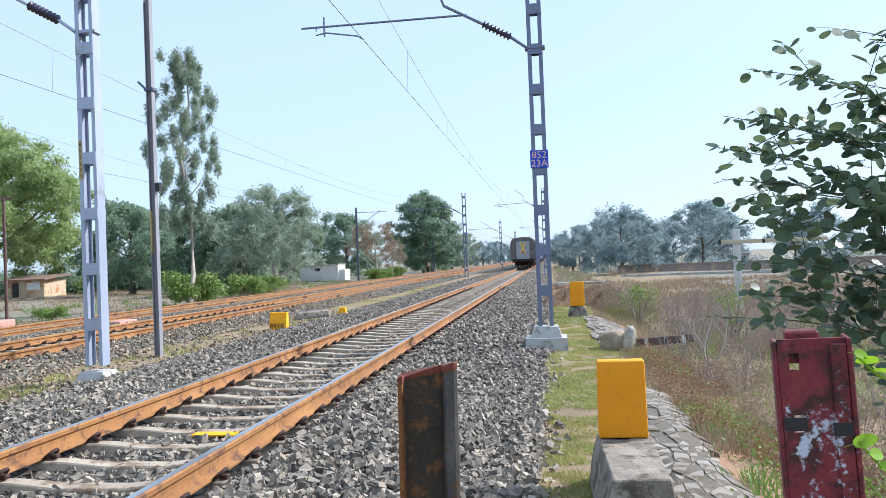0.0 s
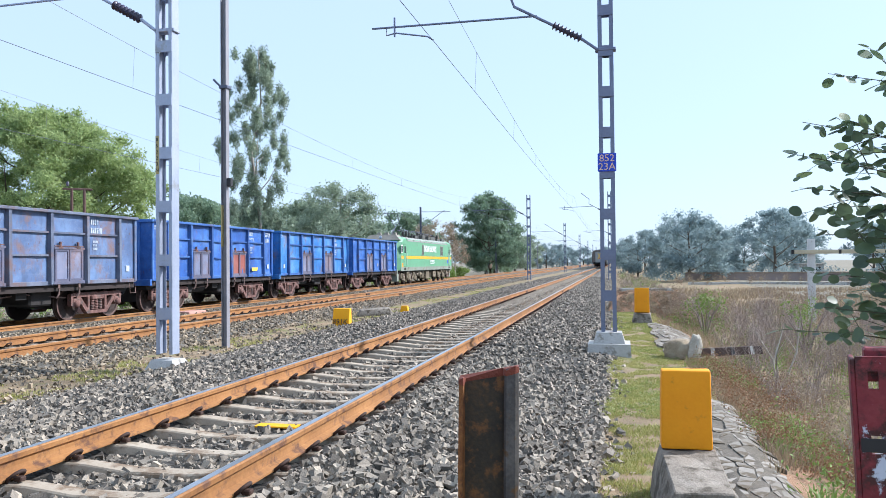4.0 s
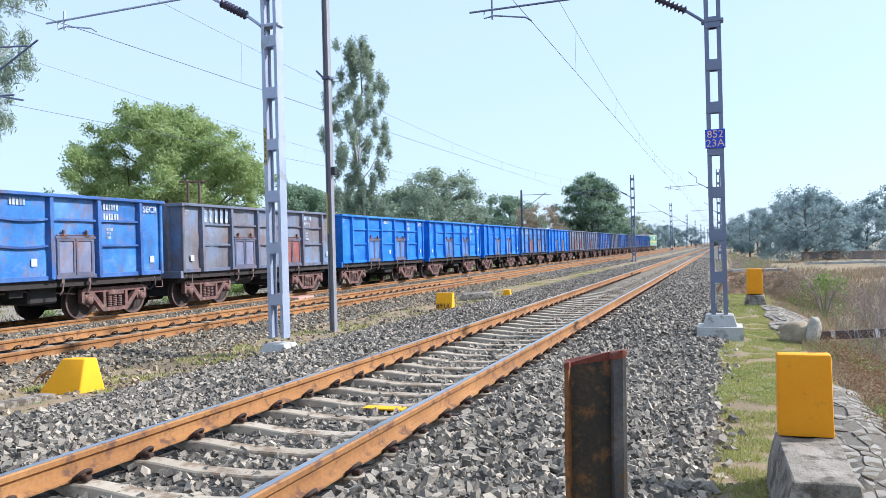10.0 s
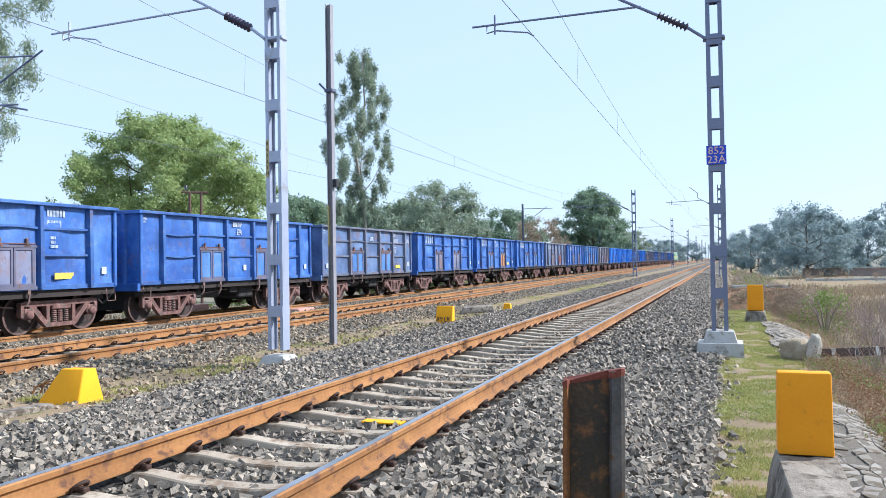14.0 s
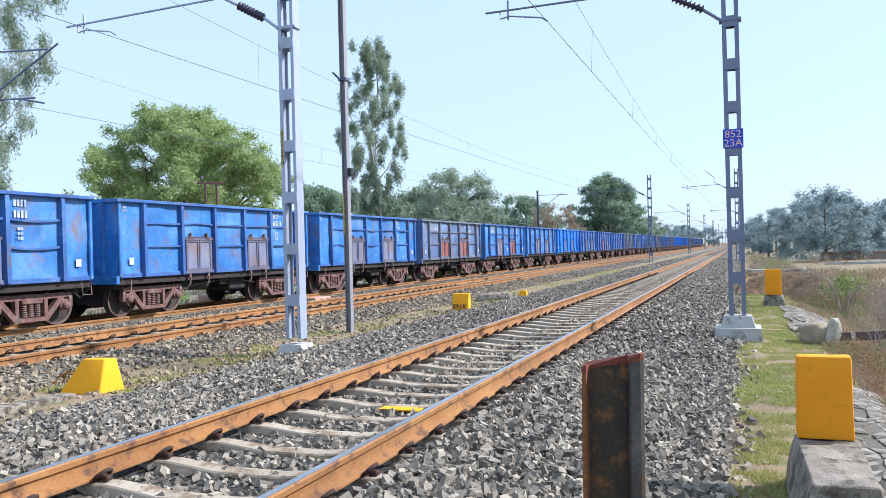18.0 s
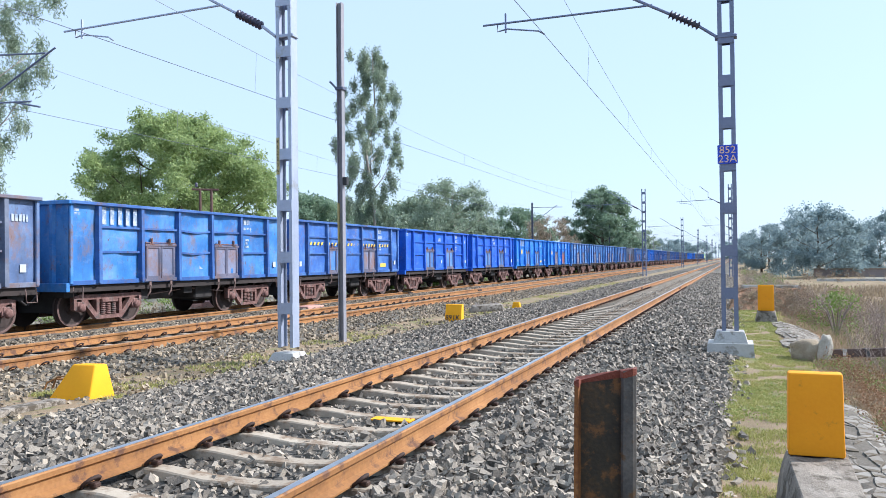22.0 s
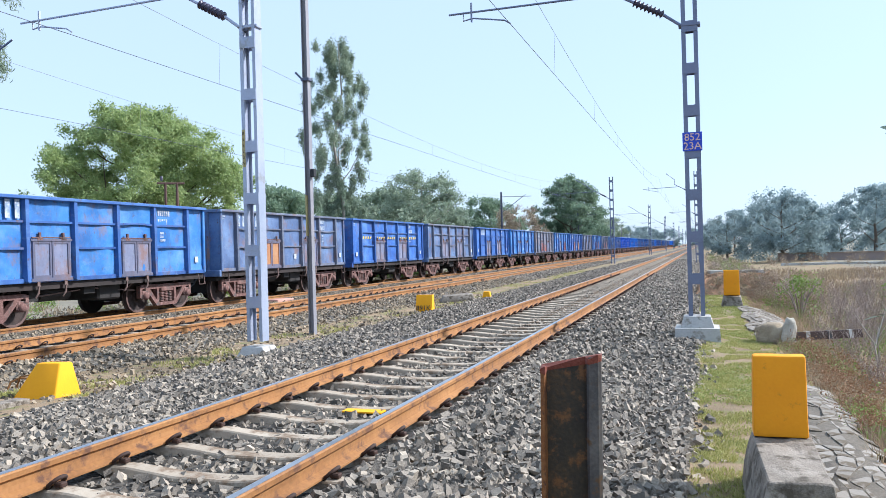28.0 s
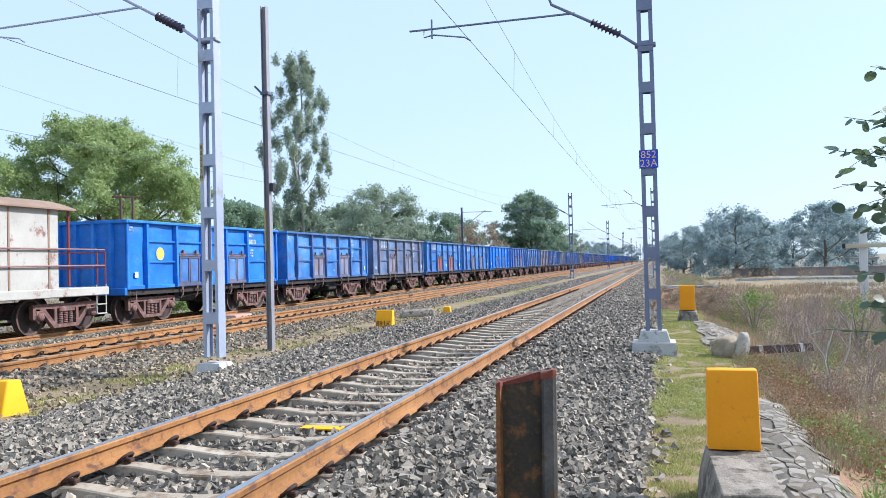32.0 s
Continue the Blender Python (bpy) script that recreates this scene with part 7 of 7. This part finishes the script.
def spots(x0, x1, y0, y1, n, keep_f=0.0, scale=0.8, seed=0, power=1.0):
    r = np.random.default_rng(seed)
    out = []
    while len(out) < n:
        x, y = r.uniform(x0, x1), y0 + (y1 - y0) * r.random() ** power
        if noise.noise(Vector((x * scale, y * scale, seed))) > keep_f and not pitched(x, y):
            out.append((x, y, surf_z(x, y) - 0.008))
    return out


tufts("verge_grass", spots(-0.14, 0.85, 3.0, 30, 16000, -0.10, 2.6, 1, 1.6), 6, 0.036, 0.06, "grass", "short green grass on the path's verge", 0.0048, 1, 0.9)
tufts("path_grass", spots(0.7, 1.35, 3.0, 30, 4200, -0.02, 4.0, 12, 1.5), 7, 0.036, 0.06, "grass", "thin grass at the worn edge of the path", 0.0035, 12, 0.9)
tufts("rear_verge_grass", spots(0.2, 3.0, -6, 3.5, 1600, -0.1, 1.3, 11), 9, 0.07, 0.07, "grass", "short grass on the verge by the path", 0.004, 11, 0.9)
tufts("strip_grass", spots(-9.0, -7.6, 8, 60, 1700, 0.08, 0.9, 2, 1.5), 8, 0.055, 0.09, "grass", "short grass strip between the tracks", 0.006, 2, 0.8)
tufts("far_verge_grass", spots(-62, -20.2, 20, 110, 7000, -0.05, 0.3, 3, 1.2), 6, 0.22, 0.30, "dry_grass", "rough dry grass beyond the far track", 0.02, 3)
tufts("dry_field_grass", spots(2.3, 14, 5.5, 34, 4200, -0.1, 0.9, 4, 1.4), 8, 0.26, 0.22, "dry_grass", "dense dry brown field grass and weeds", 0.006, 4, 0.7)
tufts("slope_grass", spots(1.25, 2.7, 3.6, 30, 1900, -0.1, 0.9, 5, 1.3), 9, 0.17, 0.12, "dry_grass", "dry brown grass on the slope", 0.005, 5, 0.9)
tufts("far_field_grass", spots(3, 60, 32, 66, 6000, -0.2, 0.2, 6, 1.2), 7, 0.28, 0.4, "dry_grass", "dry brown grass over the distant field", 0.025, 6)
tufts("weeds", spots(1.4, 9, 6.0, 26, 900, 0.05, 0.7, 7, 1.4), 7, 0.15, 0.14, "leaf_shrub", "scattered green weeds in the dry grass", 0.012, 7, 1.0)


def twig_thicket():
    """Bare grey many-stemmed bushes standing in the field."""
    r = random.Random(9)
    g = Geo()
    for k in range(470):
        x, y = 2.1 + 10 * r.random() ** 1.2, 7.5 + 25 * r.random()
        if k % 6 == 0:
            x, y = r.uniform(0.5, 3.6), r.uniform(30.5, 62)
        if noise.noise(Vector((x * 0.3, y * 0.3, 4))) < -0.15:
            continue
        z = surf_z(x, y)
        size = r.uniform(0.45, 1.1) * (0.7 if x < 3.2 and y < 14 else 1.0) + (0.5 if 13 < y < 30 else 0.0) * r.random()
        for j in range(r.randint(7, 12)):
            a, h = r.uniform(0, 6.28), size * r.uniform(0.6, 1.1)
            out = h * r.uniform(0.1, 0.6)
            p = Vector((x + r.uniform(-0.06, 0.06), y + r.uniform(-0.06, 0.06), z - 0.03))
            top = p + Vector((math.cos(a) * out, math.sin(a) * out, h))
            m = p.lerp(top, 0.5) + Vector((r.uniform(-0.07, 0.07), r.uniform(-0.07, 0.07), 0.06))
            g.tube([p, m, top], [0.006, 0.0045, 0.0016], 3, False)
            for _ in range(5):
                t = r.uniform(0.3, 0.9)
                q = p.lerp(m, t).lerp(m.lerp(top, t), t)
                b = r.uniform(0, 6.28)
                ln = 0.28 * h * (1.2 - t)
                g.tube([q, q + Vector((math.cos(b) * ln, math.sin(b) * ln, ln * 0.9))], [0.003, 0.0012], 3, False)
    tagged(new("brushwood", g.mesh("brushwood", M["twig"])), "thicket of bare grey brushwood stems in the field", "brushwood", kind="stuff")
    g = Geo()
    for j, (dx, dy, h) in enumerate(((-0.35, 0.1, 1.05), (0.12, 0.0, 1.2), (0.42, 0.2, 1.3), (0.05, 0.3, 0.8))):
        p, top = Vector((0.02 * j, 0, -0.03)), Vector((dx, dy, h))
        m = p.lerp(top, 0.5) + Vector((-0.10 * (1 if j % 2 else -1), 0, 0.05))
        g.tube([p, p.lerp(m, 0.6), m, top], [0.022, 0.018, 0.014, 0.005], 6)
        g.tube([m, m + Vector((0.22 if j % 2 else -0.2, 0.05, 0.35))], [0.008, 0.003], 5)
    solo("bare_shrub", g, M["bark_pale"], "pale bare forked shrub standing in the brushwood", "shrub", at=(2.75, 14.6, ground_z(2.75)))


twig_thicket()


def bank_weeds():
    """Tufts of dry weed rooted on the earth bank."""
    r = np.random.default_rng(91)
    cs, rs = [], []
    for k in range(120):
        t = r.random()
        x, y = 1.1 + r.uniform(-1.5, 1.5) * (1.05 - 0.35 * t), 27.25 + 1.45 * t
        q = r.uniform(0.05, 0.16) * (1.6 if x > 1.5 else 1.0)
        cs.append((x, y, -0.44 + 0.70 * t + q * 0.6))
        rs.append((q, q, q * 1.1))
    tagged(new("bank_weeds", leaf_cloud("bank_weeds", cs, rs, 7000, 0.022, M["dry_leaf"], 0.8, 0, 0.1)), "dry brown weeds rooted on the earth bank", "weeds", kind="stuff")


bank_weeds()


def scrub(name, label, n_clump, n_leaf, area, h, size, mat, seed):
    """Low ragged scrub: small leaves and husks in irregular clumps."""
    r = np.random.default_rng(seed)
    cs, rs = [], []
    for x, y, z in spots(*area, n_clump, 0.0, 0.35, seed, 1.3):
        q = r.uniform(0.6, 1.2)
        cs.append((x, y, z + 0.35 * h * q))
        rs.append((0.34 * q, 0.34 * q, 0.55 * h * q))
    tagged(new(name, leaf_cloud(name, cs, rs, n_leaf, size, M[mat], 0.8, 0, 0.1)), label, "scrub", kind="stuff")


scrub("verge_weeds", "small leafy green weeds in the short grass", 460, 16000, (-0.12, 1.1, 3.2, 28), 0.07, 0.013, "leaf_fresh_weed", 70)
scrub("slope_weeds", "green weeds on the bank below the path", 130, 12000, (1.3, 2.3, 4.0, 16), 0.28, 0.016, "leaf_shrub", 71)
scrub("slope_scrub", "reddish-brown dried weeds on the slope", 210, 26000, (1.4, 3.4, 4.0, 15), 0.45, 0.016, "rust_leaf", 69)
scrub("brown_scrub", "ragged brown scrub covering the low field", 760, 88000, (2.1, 13, 5.5, 34), 0.72, 0.019, "dry_leaf", 61)
scrub("green_scrub", "patches of green weeds among the brown scrub", 300, 34000, (1.5, 12, 5.0, 33), 0.62, 0.02, "leaf_shrub", 62)
scrub("path_end_scrub", "brown scrub where the path ends beside the track", 150, 15000, (0.2, 3.6, 30, 95), 0.9, 0.032, "dry_leaf", 66)
scrub("path_end_weeds", "green weeds where the path ends beside the track", 90, 9000, (0.3, 3.6, 30.5, 95), 0.8, 0.035, "leaf_shrub", 67)
scrub("bank_scrub", "ragged brown and green weeds on the earth bank", 90, 14000, (1.5, 3.6, 26.0, 30.5), 1.1, 0.024, "dry_leaf", 68)
scrub("far_scrub", "ragged brown scrub on the distant field", 300, 22000, (3, 34, 32, 56), 0.8, 0.045, "dry_leaf", 63)
scrub("wall_scrub", "dry weeds along the foot of the distant wall", 170, 10000, (6, 46, 74, 94), 1.3, 0.06, "dry_leaf", 72)
scrub("track_side_scrub", "dry weeds at the foot of the far track", 150, 13000, (-22.4, -20.7, 14, 80), 0.6, 0.035, "dry_leaf", 65)
scrub("left_scrub", "rough weeds along the far side of the tracks", 170, 13000, (-34, -21.6, 22, 110), 0.6, 0.045, "leaf_shrub", 64)


# ---- near bush with round leaves ----
def round_leaf():
    g = Geo()
    out = []
    for i in range(12):
        t = 2 * math.pi * i / 12
        out.append((0.5 * math.cos(t) * (1.0 + 0.1 * math.cos(t)), 0.46 * math.sin(t), 0.05 * abs(math.sin(t))))
    vs = [(0, 0, 0)] + out + [(-0.5, 0, 0), (-0.85, 0, -0.05)]
    g.add(vs, [(0, i + 1, (i + 1) % 12 + 1) for i in range(12)], True)
    g.tube([(-0.45, 0, -0.01), (-0.9, 0, -0.05)], [0.02, 0.015], 4, False)
    return g


LEAF = round_leaf()


def near_bush():
    at, drop = Vector((1.45, 2.45, -0.62)), 0.075
    root = thing("leafy_bush", "dark green bush with round leaves close by", "bush", "", "", tuple(at))
    r = random.Random(4)
    lv, lf = np.array(LEAF.v), LEAF.f
    V = []

    def leafy(curve, n, t0):
        """Leaves set alternately along a twig, blades tilted to the light."""
        for j in range(n):
            t = t0 + (1 - t0) * (j + 0.6 * r.random()) / n
            k = min(int(t * (len(curve) - 1)), len(curve) - 2)
            p = curve[k].lerp(curve[k + 1], t * (len(curve) - 1) - k)
            d = (curve[k + 1] - curve[k]).normalized()
            side = d.cross(Vector((0, 0, 1))).normalized() * (1 if j % 2 else -1)
            s = r.uniform(0.030, 0.050) * (1.0 if t < 0.85 else 0.75)
            out = (side * 0.8 + d * 0.5 + Vector((r.uniform(-0.5, 0.5), r.uniform(-0.5, 0.5), r.uniform(-0.6, 0.4)))).normalized()
            nrm = (Vector((0, -0.35, 0.8)) + Vector((r.gauss(0, 0.6), r.gauss(0, 0.6), r.gauss(0, 0.4)))).normalized()
            w = nrm.cross(out).normalized()
            nrm = out.cross(w)
            m = np.array([out, w, nrm]) * s
            c = p + out * s * 0.85
            V.append(lv @ m + np.array(c))

    def twig(a, b, rise, r0, n, t0):
        m = a.lerp(b, 0.5) + rise
        curve = [a.lerp(m, t).lerp(m.lerp(b, t), t) for t in (0, 0.2, 0.4, 0.6, 0.8, 1.0)]
        part("branch", Geo().tube(curve, [r0, r0 * 0.8, r0 * 0.65, r0 * 0.5, r0 * 0.35, r0 * 0.2], 5), M["bush_stem"], root)
        leafy(curve, n, t0)
        return curve

    # arching branches: left end x, depth y, height z
    tips = [(0.98, 2.3, 1.97), (0.66, 2.35, 1.93), (0.58, 2.3, 1.79), (0.53, 2.25, 1.70), (0.57, 2.3, 1.61), (0.84, 2.3, 1.86), (0.60, 2.2, 1.48), (0.56, 2.15, 1.38), (0.60, 2.2, 1.29),
            (0.52, 2.35, 1.22), (0.70, 2.3, 1.26), (0.66, 2.4, 1.56), (0.75, 2.5, 1.72), (0.80, 2.1, 1.42), (0.86, 2.4, 1.30), (0.80, 2.2, 1.60), (0.95, 2.3, 1.75), (0.92, 2.15, 1.50), (0.98, 2.2, 1.36), (0.72, 2.35, 1.36),
            (1.0, 2.5, 1.62), (1.05, 2.2, 1.85), (0.85, 2.0, 1.15), (0.95, 2.3, 1.05), (1.1, 2.4, 0.9)]
    stems = [[Vector((0, 0, 0)), Vector((-0.02, -0.1, 1.0)), Vector((-0.05, -0.12, 1.9)), Vector((-0.1, -0.05, 2.4))], [Vector((0.05, 0.05, 0)), Vector((0.10, 0.05, 0.9)), Vector((0.02, 0.1, 1.7)), Vector((0.0, 0.12, 2.3))]]
    for st in stems:
        part("stem", Geo().tube(st, [0.016, 0.012, 0.008, 0.004], 6), M["bush_stem"], root)
    for i, tip in enumerate(tips):
        b = Vector(tip) - at - Vector((0.075, 0, drop))
        st = stems[i % 2]
        z = max(0.3, b.z - r.uniform(0.25, 0.5))
        k = 0 if z < st[1].z else (1 if z < st[2].z else 2)
        a = st[k].lerp(st[k + 1], (z - st[k].z) / (st[k + 1].z - st[k].z))
        ln = (b - a).length
        c = twig(a, b, Vector((0.05, r.uniform(-0.08, 0.08), r.uniform(0.10, 0.22))), 0.0042, int(ln / 0.021), 0.12)
        for q in range(10):
            j = 1 + q % 4
            s = c[j]
            d = (c[j + 1] - c[j]).normalized()
            e = s + d * r.uniform(0.08, 0.2) + Vector((r.uniform(-0.05, 0.12), r.uniform(-0.16, 0.16), r.uniform(-0.16, 0.15)))
            twig(s, e, Vector((0, 0, 0.02)), 0.0018, 7, 0.15)
    count = len(V)
    faces = [tuple(i + o * len(lv) for i in fc) for o in range(count) for fc in lf]
    me = bpy.data.meshes.new("leaves")
    me.from_pydata(np.concatenate(V).tolist(), [], faces)
    me.materials.append(M["leaf_bush"])
    me.polygons.foreach_set("use_smooth", [True] * len(faces))
    part("leaves", me, None, root)
    return root


BUSH = near_bush()


def sprig(points, n, s0, seed):
    r = random.Random(seed)
    off = BUSH.matrix_basis.translation
    points = [Vector(p) - off for p in points]
    stem = part("fresh_stem", Geo().tube(points, 0.0022, 5), M["leaf_fresh"], BUSH, "fresh light green shoot")
    for j in range(n):
        t = (j + 0.5) / n * (len(points) - 1)
        i = min(int(t), len(points) - 2)
        p = points[i].lerp(points[i + 1], t - i)
        s = s0 * r.uniform(0.7, 1.2)
        m = Matrix.LocRotScale(p + Vector((0, 0, s * 0.3)), Euler((r.uniform(0.5, 1.3), r.uniform(-0.4, 0.4), r.uniform(-0.6, 3.6))), (s, s * 0.62, s))
        part("leaf", Geo().add([m @ Vector(v) for v in LEAF.v], LEAF.f, True), M["leaf_fresh"], stem)


sprig([(0.545, 1.50, 1.135), (0.58, 1.51, 1.10), (0.63, 1.52, 1.075), (0.72, 1.60, 1.06), (1.1, 2.1, 0.8), (1.42, 2.42, 0.0)], 12, 0.042, 1)
sprig([(0.535, 1.48, 0.985), (0.575, 1.48, 0.935), (0.62, 1.49, 0.90), (0.70, 1.55, 0.86), (1.1, 2.1, 0.5), (1.42, 2.42, -0.2)], 11, 0.036, 2)
sprig([(0.60, 1.9, 0.66), (0.66, 1.9, 0.70), (0.72, 1.95, 0.78), (1.42, 2.42, -0.1)], 10, 0.042, 3)


# ---- ballast stones ----
def stone_shapes(n):
    """Angular broken blocks: eight pushed corners, some chipped towards the middle."""
    v = np.array([(x, y, z) for x in (-1, 1) for y in (-1, 1) for z in (-1, 1)], float) * [0.80, 0.62, 0.50]
    q = [(0, 1, 3, 2), (4, 6, 7, 5), (0, 4, 5, 1), (2, 3, 7, 6), (0, 2, 6, 4), (1, 5, 7, 3)]
    f = np.array([t for a, b, c, d in q for t in ((a, b, c), (a, c, d))])
    out = []
    for k in range(n):
        s = v + rng.normal(size=(8, 3)) * 0.135
        chip = rng.choice(8, 3, replace=False)
        s[chip] *= rng.uniform(0.66, 0.92, (3, 1))
        out.append(s)
    return out, f


STONES, STONE_F = stone_shapes(24)
OCTA = np.array([(1.1, 0, 0), (-1.1, 0, 0), (0, 0.9, 0), (0, -0.9, 0), (0, 0, 0.75), (0, 0, -0.75)])
FAR_F = np.array([(0, 2, 4), (2, 1, 4), (1, 3, 4), (3, 0, 4), (2, 0, 5), (1, 2, 5), (3, 1, 5), (0, 3, 5)])
FAR_STONES = [OCTA * (1 + 0.3 * rng.normal(size=(6, 1)).clip(-1.2, 1.2)) for _ in range(10)]


def scatter(name, label, areas, size, far=False, mat="ballast_stone"):
    """areas: (x0, x1, y0, y1, count, lift)"""
    P, Z = [], []
    for x0, x1, y0, y1, n, lift in areas:
        x = rng.uniform(x0, x1, n)
        y = y0 + (y1 - y0) * rng.random(n) ** 1.35
        z = np.interp(x, PX, PZ) + lift + rng.normal(size=n) * 0.018
        P.append(np.stack([x, y, z], 1))
    P = np.concatenate(P)
    n = len(P)
    q = rng.normal(size=(n, 4))
    q /= np.linalg.norm(q, axis=1)[:, None]
    w, a, b, c = q.T
    R = np.stack([1 - 2 * (b * b + c * c), 2 * (a * b - c * w), 2 * (a * c + b * w), 2 * (a * b + c * w), 1 - 2 * (a * a + c * c), 2 * (b * c - a * w), 2 * (a * c - b * w), 2 * (b * c + a * w), 1 - 2 * (a * a + b * b)], 1).reshape(n, 3, 3)
    s = size * (0.5 + 0.95 * rng.random(n) ** 1.7)
    shapes, faces = (FAR_STONES, FAR_F) if far else (STONES, STONE_F)
    base = np.array(shapes)[rng.integers(0, len(shapes), n)]
    V = np.einsum("nij,nkj->nki", R, base) * s[:, None, None] + P[:, None, :]
    F = (np.arange(n)[:, None, None] * base.shape[1] + faces[None]).reshape(-1, 3)
    return tagged(new(name, quick_mesh(name, V.reshape(-1, 3), F, M[mat])), label, "gravel", kind="stuff")


scatter("near_ballast", "loose grey angular ballast stones along the near track",
        [(-2.28, -0.15, -3, 2.3, 2500, 0.008), (-4.2, -2.6, -3, 2.1, 1000, -0.018), (-7.4, -4.52, -2, 3.6, 2000, 0.010), (-2.28, -0.15, 2.2, 11, 20000, 0.008), (-2.28, -0.1, 8, 34, 12000, 0.008), (-4.2, -2.6, 2.0, 12, 7500, -0.018), (-4.2, -2.6, 10, 34, 5000, -0.018),
         (-7.4, -4.52, 3.5, 14, 20000, 0.010), (-7.6, -4.52, 12, 45, 14000, 0.010), (-0.25, 0.02, 2.5, 30, 900, -0.012), (-0.1, 0.16, 2.5, 30, 260, -0.02)], 0.037)
scatter("middle_ballast", "brownish angular ballast stones around the far tracks",
        [(-10.55, -9.0, 6, 45, 7000, 0.01), (-15.6, -12.8, 10, 50, 7000, 0.01), (-12.3, -10.85, 7, 40, 2500, -0.01), (-9.2, -7.4, 6, 30, 2200, 0.0)], 0.038, mat="ballast_brown")
scatter("far_ballast", "grey ballast stones along the tracks further off",
        [(-2.3, -0.12, 30, 78, 9500, 0.008), (-4.2, -2.6, 33, 60, 3000, -0.018), (-7.6, -4.52, 42, 90, 8000, 0.01), (-10.55, -8.8, 42, 85, 3500, 0.01), (-15.6, -12.8, 46, 90, 4000, 0.01)], 0.058, True)


# ---- motion ----
def coach_y(t):
    return 101.0 + 19.3 * t + 0.10 * t * t


def motions():
    times = [0.5 * k for k in range(65)]
    for k, w in enumerate(WAGONS):
        walk(w, [(t, pose(XC, train_y(t) - HALF - SPACING * k, ZC)) for t in times])
    walk(LOCO, [(t, pose(XC, train_y(t) + 0.75 + 9.72, ZC)) for t in times])
    walk(VAN, [(t, pose(XC, train_y(t) - SPACING * N_WAGON + 0.10 - 7.2, ZC)) for t in times])
    for k, w in enumerate(COACHES):
        walk(w, [(t, pose(XA, coach_y(t) + 11.0 + 22.6 * k, ZA)) for t in times])


motions()
